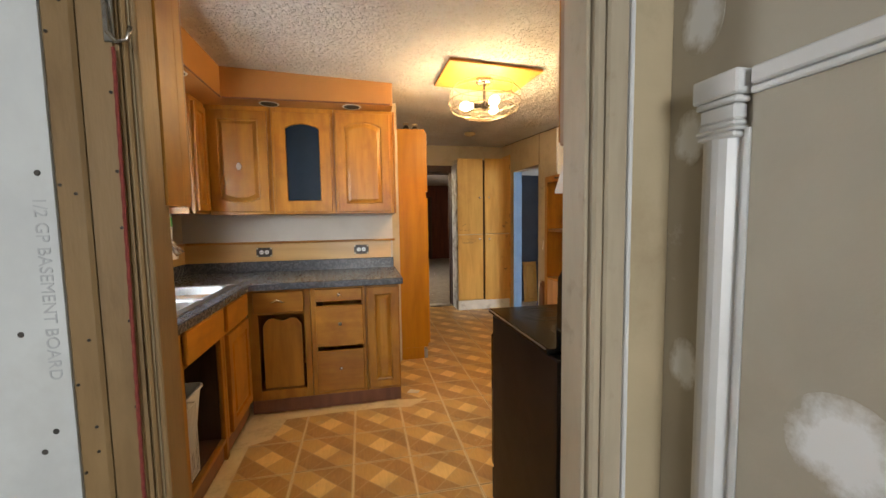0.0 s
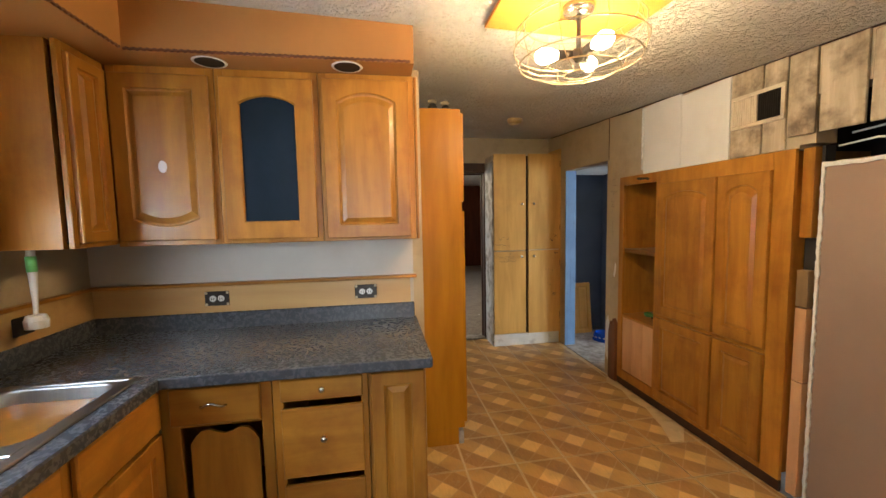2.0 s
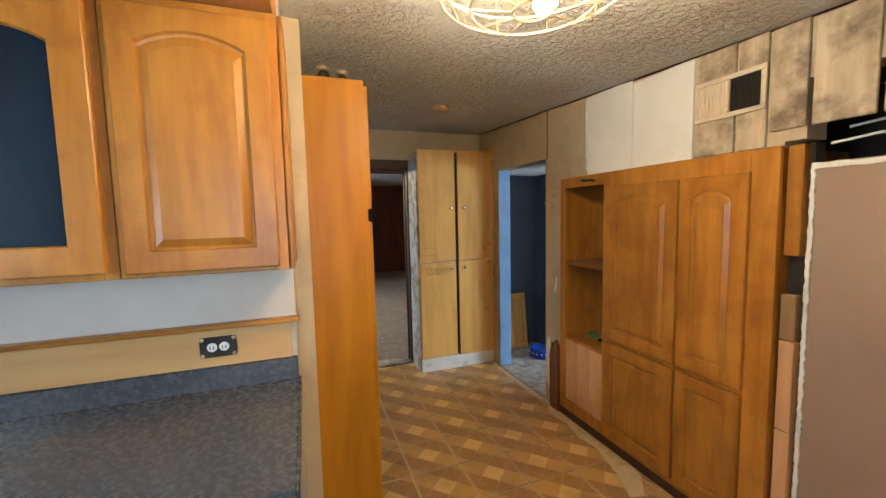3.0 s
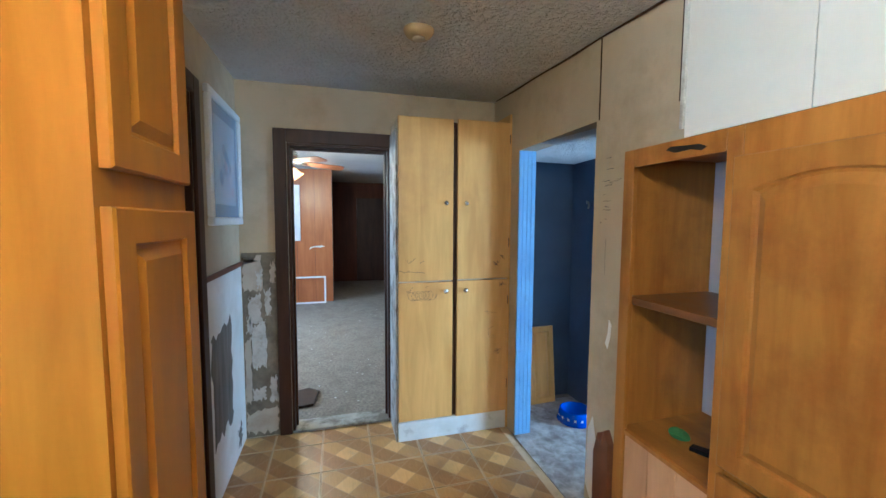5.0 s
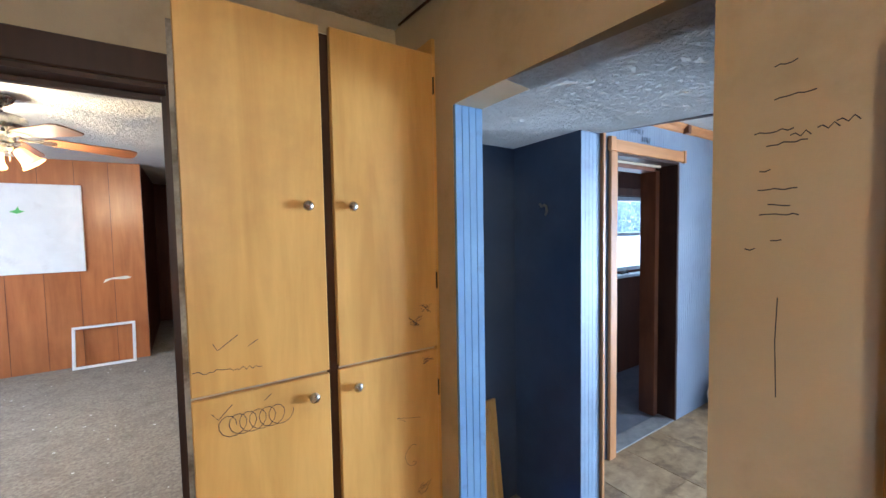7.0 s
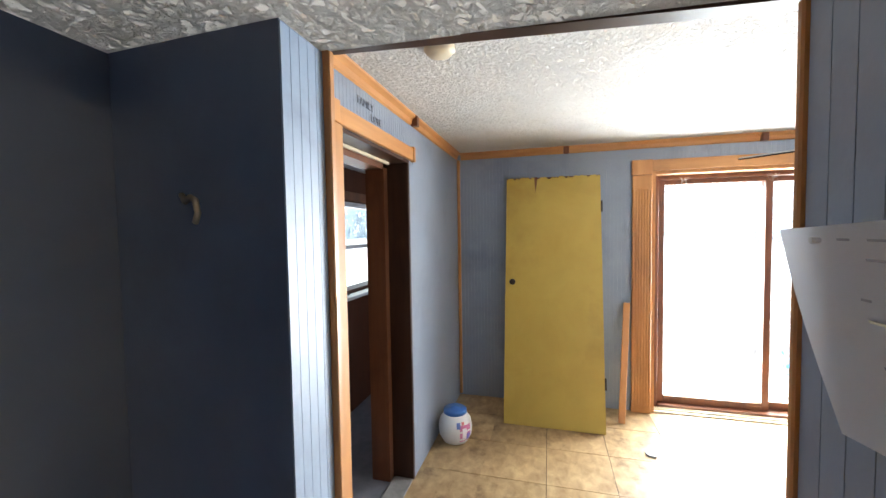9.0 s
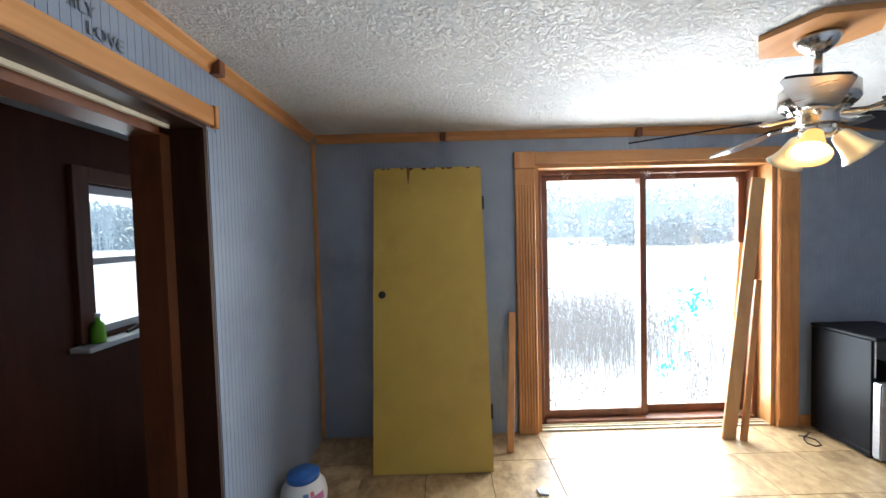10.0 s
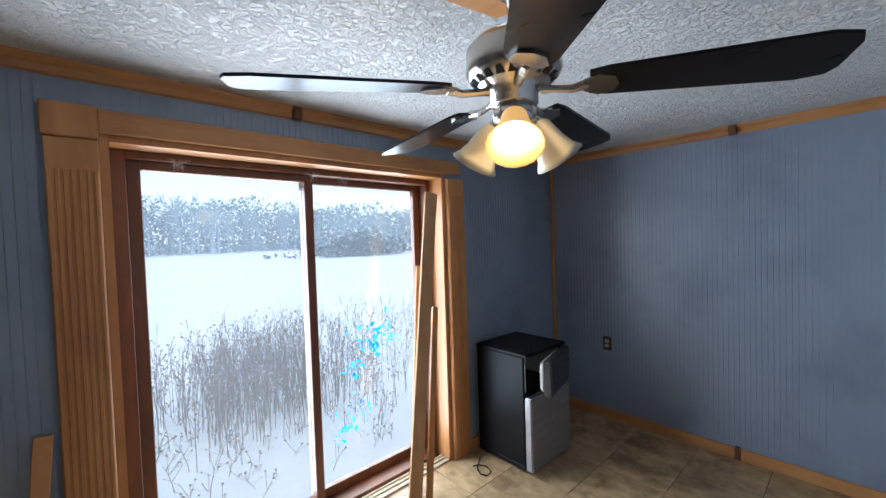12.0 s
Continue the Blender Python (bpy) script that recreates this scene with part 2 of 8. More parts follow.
def glass(name, tint=(0.95, 0.98, 0.98), rough=0.02):
    m = bpy.data.materials.new(name)
    m.use_nodes = True
    n, l = m.node_tree.nodes, m.node_tree.links
    n.remove(n["Principled BSDF"])
    tr, gl, mix, lw = n.new("ShaderNodeBsdfTransparent"), n.new("ShaderNodeBsdfGlossy"), n.new("ShaderNodeMixShader"), n.new("ShaderNodeLayerWeight")
    power, gain = n.new("ShaderNodeMath"), n.new("ShaderNodeMath")
    power.operation, gain.operation = "POWER", "MULTIPLY_ADD"
    power.inputs[1].default_value, gain.inputs[1].default_value, gain.inputs[2].default_value = 4.0, 0.5, 0.03
    tr.inputs[0].default_value = (*tint, 1)
    gl.inputs["Roughness"].default_value = rough
    lw.inputs[0].default_value = 0.5
    l.new(lw.outputs["Facing"], power.inputs[0])
    l.new(power.outputs[0], gain.inputs[0])
    l.new(gain.outputs[0], mix.inputs[0])
    l.new(tr.outputs[0], mix.inputs[1])
    l.new(gl.outputs[0], mix.inputs[2])
    l.new(mix.outputs[0], n["Material Output"].inputs[0])
    return m


def wood(name, low, high, rough=0.38, along="z", **more):
    stretch = {"z": (7, 7, 0.8), "x": (0.8, 7, 7), "y": (7, 0.8, 7)}[along]
    return material(name, low, high, rough=rough, scale=1.7, stretch=stretch, detail=4, bump=0.08, bump_scale=14, bump_distance=0.0015, **more)


MAPLE = wood("honey_maple", (0.28, 0.112, 0.012), (0.43, 0.197, 0.024), coat=0.08, spec=0.32, vary=0.14, stain=(0.17, 0.052, 0.008), stain_scale=4, stain_amount=0.65, stain_edge=(0.48, 0.75))
MAPLE_X = wood("honey_maple_level", (0.28, 0.112, 0.012), (0.43, 0.197, 0.024), along="x", coat=0.08, spec=0.32, vary=0.14, stain=(0.17, 0.052, 0.008), stain_scale=4, stain_amount=0.65, stain_edge=(0.48, 0.75))
MAPLE_Y = wood("honey_maple_deep", (0.28, 0.112, 0.012), (0.43, 0.197, 0.024), along="y", coat=0.08, spec=0.32, vary=0.14, stain=(0.17, 0.052, 0.008), stain_scale=4, stain_amount=0.65, stain_edge=(0.48, 0.75))
PANTRY_WOOD = wood("orange_plywood", (0.30, 0.118, 0.001), (0.41, 0.17, 0.002), coat=0.0, spec=0.2, stain=(0.3, 0.09, 0.012), stain_scale=2.5, stain_amount=0.5, stain_edge=(0.55, 0.75))
BIRCH = wood("pale_birch", (0.54, 0.30, 0.07), (0.70, 0.42, 0.115), rough=0.40, coat=0.15, vary=0.06, stain=(0.34, 0.16, 0.05), stain_scale=1.8, stain_amount=0.35)
PINE = wood("raw_pine", (0.5, 0.27, 0.11), (0.62, 0.36, 0.17), rough=0.6, vary=0.1, stain=(0.3, 0.15, 0.06), stain_scale=3, stain_amount=0.4)
TRIM = wood("orange_pine_trim", (0.42, 0.18, 0.055), (0.56, 0.27, 0.095), rough=0.42, vary=0.1, stain=(0.25, 0.1, 0.03), stain_scale=3, stain_amount=0.4)
TRIM_X = wood("orange_pine_trim_x", (0.42, 0.18, 0.055), (0.56, 0.27, 0.095), rough=0.42, along="x", vary=0.1, stain=(0.25, 0.1, 0.03), stain_scale=3, stain_amount=0.4)
TRIM_Y = wood("orange_pine_trim_y", (0.42, 0.18, 0.055), (0.56, 0.27, 0.095), rough=0.42, along="y", vary=0.1, stain=(0.25, 0.1, 0.03), stain_scale=3, stain_amount=0.4)
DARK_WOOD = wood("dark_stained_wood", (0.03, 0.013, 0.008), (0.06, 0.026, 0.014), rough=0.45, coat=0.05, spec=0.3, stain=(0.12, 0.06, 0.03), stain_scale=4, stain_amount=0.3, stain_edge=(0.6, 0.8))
RED_WOOD = wood("red_brown_wood", (0.12, 0.04, 0.018), (0.2, 0.075, 0.032), rough=0.45, stain=(0.07, 0.025, 0.012), stain_scale=3, stain_amount=0.5)
PANELLING = wood("orange_panelling", (0.3, 0.1, 0.028), (0.42, 0.155, 0.045), rough=0.35, coat=0.3, stain=(0.2, 0.07, 0.02), stain_scale=1.2, stain_amount=0.4)
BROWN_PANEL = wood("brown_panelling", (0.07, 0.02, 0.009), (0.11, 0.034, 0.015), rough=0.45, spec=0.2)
LAMINATE = material("dark_grey_laminate", (0.056, 0.063, 0.077), (0.074, 0.081, 0.095), rough=0.27, scale=60, detail=6, bump=0.05, bump_scale=70, bump_distance=0.002, stain=(0.12, 0.115, 0.11), stain_scale=2.5, stain_amount=0.3, stain_edge=(0.55, 0.8))
SOFFIT = material("soffit_paint", (0.38, 0.17, 0.04), (0.44, 0.2, 0.05), rough=0.6, scale=3, bump=0.1, bump_scale=90, stain=(0.38, 0.18, 0.06), stain_scale=2)
TAN_WALL = material("tan_wall_paint", (0.45, 0.365, 0.23), (0.52, 0.425, 0.275), rough=0.65, scale=2.5, bump=0.12, bump_scale=120, stain=(0.3, 0.22, 0.125), stain_scale=2.4, stain_amount=0.65, stain_edge=(0.5, 0.72))
WHITE_WALL = material("white_wall_board", (0.7, 0.68, 0.62), (0.76, 0.74, 0.68), rough=0.5, scale=3, bump=0.06, bump_scale=100, stain=(0.5, 0.44, 0.34), stain_scale=1.8, stain_amount=0.4, stain_edge=(0.55, 0.8))
DRYWALL = material("bare_drywall", (0.56, 0.57, 0.56), (0.64, 0.65, 0.63), rough=0.8, scale=4, bump=0.05, bump_scale=150, stain=(0.42, 0.41, 0.38), stain_scale=3, stain_amount=0.4)
TAUPE = material("taupe_wall_paint", (0.27, 0.185, 0.125), (0.31, 0.21, 0.145), rough=0.6, scale=2, bump=0.08, bump_scale=130, stain=(0.33, 0.24, 0.17), stain_scale=1.3, stain_amount=0.5)
PATCHED = material("patched_putty_wall", (0.41, 0.36, 0.28), (0.47, 0.42, 0.33), rough=0.65, scale=2.5, bump=0.1, bump_scale=120, stain=(0.72, 0.72, 0.7), stain_scale=2.6, stain_amount=0.9, stain_edge=(0.62, 0.7))
OLD_PAINT = material("worn_brown_paint", (0.19, 0.112, 0.044), (0.28, 0.175, 0.074), rough=0.5, scale=4, stretch=(3, 3, 0.6), bump=0.2, bump_scale=50, stain=(0.2, 0.13, 0.06), stain_scale=5, stain_amount=0.7, stain_edge=(0.6, 0.72))
BEIGE_JAMB = material("worn_beige_jamb", (0.36, 0.3, 0.21), (0.45, 0.38, 0.275), rough=0.45, scale=4, stretch=(3, 3, 0.6), bump=0.15, bump_scale=50, stain=(0.22, 0.15, 0.08), stain_scale=5, stain_amount=0.6, stain_edge=(0.6, 0.72))
WHITE_PAINT = material("white_gloss_paint", (0.66, 0.66, 0.65), (0.74, 0.74, 0.73), rough=0.35, scale=5, bump=0.08, bump_scale=60, stain=(0.45, 0.43, 0.4), stain_scale=6, stain_amount=0.4, stain_edge=(0.6, 0.75))
SCUFFED_WHITE = material("scuffed_white_paint", (0.6, 0.6, 0.55), (0.72, 0.72, 0.68), rough=0.55, scale=9, stain=(0.25, 0.22, 0.18), stain_scale=6, stain_amount=0.6, stain_edge=(0.58, 0.7), bump=0.15)
GRIMY_WHITE = material("grimy_chipped_white", (0.36, 0.34, 0.29), (0.52, 0.5, 0.44), rough=0.65, scale=9, stain=(0.12, 0.095, 0.065), stain_scale=7, stain_amount=0.85, stain_edge=(0.46, 0.62), bump=0.25)
BOARDS = material("old_whitewashed_boards", (0.33, 0.26, 0.16), (0.54, 0.45, 0.31), rough=0.7, scale=3, stretch=(5, 5, 0.7), bump=0.25, bump_scale=30, stain=(0.09, 0.06, 0.035), stain_scale=5.5, stain_amount=0.85, stain_edge=(0.46, 0.66), vary=0.1)
SHELF_BACK = material("faded_white_boards", (0.5, 0.49, 0.48), (0.62, 0.61, 0.6), rough=0.6, scale=2, stretch=(8, 8, 0.5), stain=(0.35, 0.3, 0.25), stain_scale=2, vary=0.15)
CEILING = material("stomped_ceiling_paint", (0.66, 0.65, 0.62), (0.76, 0.75, 0.72), rough=0.8, scale=2, bump=1.0, bump_scale=52, bump_distance=0.012, kind="stomp", stain=(0.6, 0.5, 0.38), stain_scale=1.1, stain_amount=0.5, stain_edge=(0.55, 0.8))
KITCHEN_CEILING = material("stomped_kitchen_ceiling", (0.72, 0.7, 0.65), (0.8, 0.78, 0.73), rough=0.8, scale=2, bump=1.0, bump_scale=36, bump_distance=0.018, kind="stomp", stain=(0.55, 0.44, 0.3), stain_scale=1.3, stain_amount=0.5, stain_edge=(0.52, 0.75))
BLUE = material("slate_blue_paint", (0.225, 0.268, 0.34), (0.27, 0.318, 0.39), rough=0.34, scale=2.5, bump=0.06, bump_scale=80, stain=(0.13, 0.155, 0.21), stain_scale=1.4, stain_amount=0.6, rough_vary=0.06)
# Darker blue than BLUE, for the alcove walls and the column body.
NAVY = material("dark_navy_blue", (0.062, 0.088, 0.14), (0.082, 0.114, 0.176), rough=0.45, scale=2.5, bump=0.05, bump_scale=80, stain=(0.045, 0.055, 0.085), stain_scale=1.2, stain_amount=0.6)
BLUE_TRIM = material("light_blue_paint", (0.16, 0.28, 0.48), (0.2, 0.345, 0.56), rough=0.6, spec=0.25, scale=4, stain=(0.1, 0.13, 0.2), stain_scale=7, stain_amount=0.6, stain_edge=(0.6, 0.72), bump=0.06)
COLUMN_BLUE = material("grey_blue_board_paint", (0.23, 0.31, 0.42), (0.28, 0.37, 0.49), rough=0.45, scale=4, stain=(0.15, 0.19, 0.26), stain_scale=5, stain_amount=0.5, bump=0.06)
YELLOW = material("mustard_door_paint", (0.44, 0.30, 0.055), (0.5, 0.35, 0.07), rough=0.45, scale=3, bump=0.08, bump_scale=90, stain=(0.33, 0.2, 0.035), stain_scale=1.8, stain_amount=0.7, stain_edge=(0.52, 0.75))
CARPET = material("dirty_beige_carpet", (0.17, 0.145, 0.11), (0.36, 0.315, 0.25), rough=0.95, scale=45, detail=8, bump=0.8, bump_scale=160, bump_distance=0.01, stain=(0.15, 0.125, 0.095), stain_scale=7, stain_amount=0.6, stain_edge=(0.45, 0.7))
SUBFLOOR = material("worn_subfloor", (0.30, 0.19, 0.09), (0.52, 0.37, 0.2), rough=0.42, scale=9, stretch=(1.3, 1.8, 1), detail=12, bump=0.2, bump_scale=40, vary=0.12, stain=(0.13, 0.075, 0.035), stain_scale=4.5, stain_amount=0.75, stain_edge=(0.52, 0.66))
DARK_GAP = material("dark_joint", (0.03, 0.02, 0.015), (0.06, 0.045, 0.03), rough=0.9, scale=20)
HALL_FLOOR = material("debris_covered_floor", (0.24, 0.21, 0.18), (0.55, 0.52, 0.48), rough=0.85, scale=14, detail=9, bump=0.5, bump_scale=70, stain=(0.12, 0.1, 0.08), stain_scale=5, stain_amount=0.6)
VINYL_BACK = material("cream_vinyl_backing", (0.6, 0.47, 0.27), (0.7, 0.56, 0.34), rough=0.7, scale=6, stain=(0.3, 0.2, 0.1), stain_scale=8, stain_amount=0.5, bump=0.1)
STEEL = material("brushed_steel", (0.36, 0.36, 0.36), (0.44, 0.44, 0.43), rough=0.34, metal=1.0, scale=4, stretch=(20, 1, 1), bump=0.03)
NICKEL = material("brushed_nickel", (0.5, 0.47, 0.43), (0.58, 0.55, 0.5), rough=0.25, metal=1.0, scale=8)
DARK_METAL = material("dark_bronze", (0.03, 0.026, 0.022), (0.06, 0.05, 0.042), rough=0.35, metal=0.7, scale=10)
WIRE = material("aged_wire", (0.5, 0.42, 0.28), (0.62, 0.53, 0.36), rough=0.35, metal=0.9, scale=10)
BLACK_GLASS = material("black_ceramic_glass", (0.004, 0.004, 0.004), (0.007, 0.007, 0.006), spec=0.3, rough=0.14, scale=8, stain=(0.03, 0.024, 0.018), stain_scale=6, stain_amount=0.3)
BLACK_ENAMEL = material("dark_brown_enamel", (0.006, 0.004, 0.003), (0.011, 0.007, 0.005), spec=0.15, rough=0.4, scale=5, stain=(0.03, 0.017, 0.01), stain_scale=3)
BLACK_PLASTIC = material("black_plastic", (0.004, 0.004, 0.005), (0.007, 0.007, 0.009), spec=0.12, rough=0.38, scale=20, bump=0.05, bump_scale=200)
WHITE_PLASTIC = material("white_plastic", (0.68, 0.68, 0.66), (0.75, 0.75, 0.73), rough=0.35, scale=6)
WHITE_ENAMEL = material("white_enamel", (0.66, 0.67, 0.66), (0.72, 0.73, 0.72), rough=0.3, scale=4, stain=(0.5, 0.44, 0.32), stain_scale=4, stain_amount=0.3)
SLATE_PANE = material("dark_slate_pane", (0.008, 0.016, 0.028), (0.014, 0.025, 0.042), rough=0.3, spec=0.15, scale=3)
ALMOND = material("almond_metal", (0.55, 0.47, 0.33), (0.62, 0.53, 0.38), rough=0.5, scale=6, stain=(0.25, 0.18, 0.1), stain_scale=7, stain_amount=0.5)
# Near-black that paints the shade inside holes, slots and wall gaps.
HOLE_SHADE = material("painted_cavity_shade", (0.012, 0.01, 0.008), (0.03, 0.022, 0.016), rough=0.95, scale=6)
INK = material("black_marker_ink", (0.015, 0.015, 0.03), (0.03, 0.03, 0.05), rough=0.5, scale=30)
FROSTED = material("frosted_shade_glass", (0.55, 0.49, 0.36), (0.62, 0.56, 0.42), rough=0.35, scale=5)
LIT_SHADE = glow("lit_frosted_shade", (1.0, 0.55, 0.16), 0.9)
BULB = glow("lit_bulb", (1.0, 0.72, 0.36), 40)
GLASS = glass("window_glass")


# door panes: an added veil scatters daylight to imitate outdoor haze over crazed glass
HAZY_GLASS = glass("veiled_door_glass")
hn, hl = HAZY_GLASS.node_tree.nodes, HAZY_GLASS.node_tree.links
veil_mix, veil = hn.new("ShaderNodeMixShader"), hn.new("ShaderNodeBsdfTranslucent")
veil.inputs[0].default_value = (0.9, 0.95, 1.0, 1)
craze, line, coords = hn.new("ShaderNodeTexVoronoi"), hn.new("ShaderNodeMapRange"), hn.new("ShaderNodeTexCoord")
craze.feature = "DISTANCE_TO_EDGE"
craze.inputs["Scale"].default_value = 75
line.inputs["From Max"].default_value, line.inputs["To Min"].default_value, line.inputs["To Max"].default_value = 0.16, 0.02, 0.007
hl.new(coords.outputs["Object"], craze.inputs["Vector"])
hl.new(craze.outputs[0], line.inputs["Value"])
hl.new(line.outputs[0], veil_mix.inputs[0])
before = hn["Material Output"].inputs[0].links[0].from_socket
hl.new(before, veil_mix.inputs[1])
hl.new(veil.outputs[0], veil_mix.inputs[2])
hl.new(veil_mix.outputs[0], hn["Material Output"].inputs[0])

# ---- the large structure ----
KX0, KX1, KY0, KY1 = -0.85, 2.63, 2.19, 6.81      # kitchen, inner faces
RX0, RX1, RY0, RY1 = 3.41, 6.27, 1.96, 6.77       # blue room, inner faces
BACK_Y, LEFT_X = 4.60, 0.855                      # wall behind the counter, wall with the picture


def kitchen_ceiling(x, y):
    return 2.365 - 0.045 * (x + 0.4) * min(1.3, max(0.0, (6.8 - y) / 2.7))


def sheet(x0, x1, y0, y1, height, thick, step=0.25):
    """A ceiling sheet with a gently uneven underside."""
    nx, ny = max(1, round((x1 - x0) / step)), max(1, round((y1 - y0) / step))
    bm = bmesh.new()
    lo, hi = {}, {}
    for i in range(nx + 1):
        for j in range(ny + 1):
            x, y = x0 + (x1 - x0) * i / nx, y0 + (y1 - y0) * j / ny
            z = height(x, y)
            lo[i, j], hi[i, j] = bm.verts.new((x, y, z)), bm.verts.new((x, y, z + thick))
    for i in range(nx):
        for j in range(ny):
            bm.faces.new((lo[i, j], lo[i, j + 1], lo[i + 1, j + 1], lo[i + 1, j]))
            bm.faces.new((hi[i, j], hi[i + 1, j], hi[i + 1, j + 1], hi[i, j + 1]))
    for i in range(nx):
        bm.faces.new((lo[i, 0], lo[i + 1, 0], hi[i + 1, 0], hi[i, 0]))
        bm.faces.new((lo[i, ny], hi[i, ny], hi[i + 1, ny], lo[i + 1, ny]))
    for j in range(ny):
        bm.faces.new((lo[0, j], hi[0, j], hi[0, j + 1], lo[0, j + 1]))
        bm.faces.new((lo[nx, j], lo[nx, j + 1], hi[nx, j + 1], hi[nx, j]))
    return bm


floor_kitchen = solid("floor_kitchen", box((-0.85, 2.63, 2.08, 6.81, -0.12, -0.008)), VINYL_BACK, "cream vinyl backing under worn parquet-look tiles", "floor")
floor_living = solid("floor_living_room", box((-2.2, 4.0, 6.81, 14.4, -0.12, 0.0)), CARPET, "dirty beige carpet of the living room", "floor")
floor_front = solid("floor_front_room", box((-2.2, 1.33, -2.1, 2.08, -0.12, 0.0)), CARPET, "beige carpet of the front room", "floor")
floor_hall = solid("floor_hall", box((2.63, 3.44, 5.47, 6.90, -0.12, -0.003)), HALL_FLOOR, "dirty debris-strewn floor of the little hall", "floor")
floor_room = solid("floor_blue_room", box((3.44, 6.62, 1.9, 6.90, -0.12, -0.008)), DARK_GAP, "dark joints under worn subfloor squares", "floor")
floor_bath = solid("floor_bathroom", box((4.0, 6.62, 6.90, 8.1, -0.12, -0.004)), material("grey_vinyl", (0.13, 0.14, 0.17), (0.2, 0.21, 0.25), rough=0.5, scale=8), "grey vinyl floor of the bathroom", "floor")

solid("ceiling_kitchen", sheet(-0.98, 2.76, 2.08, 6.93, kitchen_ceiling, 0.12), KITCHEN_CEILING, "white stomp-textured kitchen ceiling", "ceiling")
hall_top = bmesh.new()
rows = []
for j in range(9):
    y = 5.47 + 1.51 * j / 8
    end, near, far = 3.41 + 0.10 * (y - 5.59) / 0.84, 1.91 + 0.045 * min(1.0, (y - 5.6) / 0.8), 1.885 + 0.071 * min(1.0, (y - 5.59) / 0.84) - 0.012 * max(0.0, (y - 6.43) / 0.43)
    rows.append([hall_top.verts.new((2.632 + (end - 2.632) * i / 6, y, near + (far - near) * i / 6)) for i in range(7)])
for a, b in zip(rows, rows[1:]):
    for i in range(6):
        hall_top.faces.new((a[i], b[i], b[i + 1], a[i + 1]))
bmesh.ops.solidify(hall_top, geom=hall_top.faces[:], thickness=-0.05)
solid("ceiling_hall", hall_top, CEILING, "low stomp-textured ceiling of the hall", "ceiling")
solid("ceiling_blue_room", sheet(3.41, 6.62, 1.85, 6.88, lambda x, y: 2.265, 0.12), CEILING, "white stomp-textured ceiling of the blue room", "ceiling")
solid("ceiling_bathroom", box((4.0, 6.62, 6.89, 7.8, 2.10, 2.3)), CEILING, "textured bathroom ceiling", "ceiling")
solid("ceiling_living_room", box((-2.2, 4.0, 6.94, 14.4, 2.37, 2.5)), CEILING, "textured living room ceiling", "ceiling")
solid("ceiling_front_room", box((-2.2, 1.45, -2.1, 2.115, 2.4, 2.5)), CEILING, "textured front room ceiling", "ceiling")

# entry wall between the front room and the kitchen
solid("wall_entry", walled("x", -2.2, 2.8, 2.12, 2.19, 0, 2.45, [(0.09, 1.07, 0, 2.06)]), TAN_WALL, "tan painted wall round the kitchen entry", "wall")
solid("wall_front_room_drywall", box((-2.2, -0.052, 2.106, 2.1195, 0, 2.4)), DRYWALL, "bare grey-white plasterboard with screw holes", "wall")
solid("wall_front_room_side", box((1.33, 1.45, -2.1, 2.118, 0, 2.4)), PATCHED, "beige wall with patches of white filler", "wall")
solid("wall_front_room_west", box((-2.3, -2.2, -2.1, 2.12, 0, 2.4)), TAN_WALL, "plain tan wall", "wall")
solid("wall_front_room_south", walled("x", -2.3, 1.45, -2.2, -2.1, 0, 2.4, [(-0.6, 1.2, 0.9, 2.1)]), TAN_WALL, "plain tan wall with a window", "wall")

# kitchen walls
solid("wall_kitchen_west", walled("y", 2.19, 4.72, -0.97, -0.85, 0, 2.45, [(2.95, 3.74, 1.27, 2.06)]), TAN_WALL, "tan wall with the sink window", "wall")
solid("wall_counter_back", box((-0.97, 0.785, 4.60, 4.72, 0, 2.45)), material("grey_white_wall", (0.50, 0.46, 0.40), (0.56, 0.52, 0.46), rough=0.6, scale=2.5, stain=(0.42, 0.37, 0.3), stain_scale=2, bump=0.08, bump_scale=110), "off-white wall behind the counter", "wall")
solid("wall_picture", walled("y", 4.72, 6.93, 0.735, 0.855, 0, 2.45, [(5.40, 5.99, 0, 2.03)]), TAN_WALL, "tan wall with torn wallpaper and a dark doorway", "wall")
solid("wall_kitchen_north", walled("x", 0.855, 2.75, 6.81, 6.93, 0, 2.45, [(1.155, 1.835, 0, 1.985)]), TAN_WALL, "tan end wall with the living room doorway", "wall")
solid("wall_kitchen_east", walled("y", 2.19, 6.81, 2.63, 2.75, 0, 2.45, [(5.605, 6.395, 0, 1.94), (2.19, 3.93, 0, 2.0), (3.93, 4.0, 0, 1.78), (4.0, 5.39, 0, 1.76)]), TAN_WALL, "tan wall with pencil marks beside the hall opening", "wall")
solid("wall_kitchen_east_lower", box((2.685, 2.75, 2.19, 3.93, 0, 1.69)), TAUPE, "taupe painted plasterboard with a ragged white edge", "wall")
# Near-black boxes close the hollow and paint its shade.
solid("wall_kitchen_cavity", box((3.10, 3.14, 2.19, 5.40, 0, 2.2), (2.75, 3.09, 2.10, 2.19, 0, 2.2), (2.75, 3.09, 5.398, 5.44, 0, 2.2), (2.75, 3.09, 2.19, 5.4, 2.02, 2.08)), HOLE_SHADE, "near-black boards painting the shade of the wall hollow", "wall")

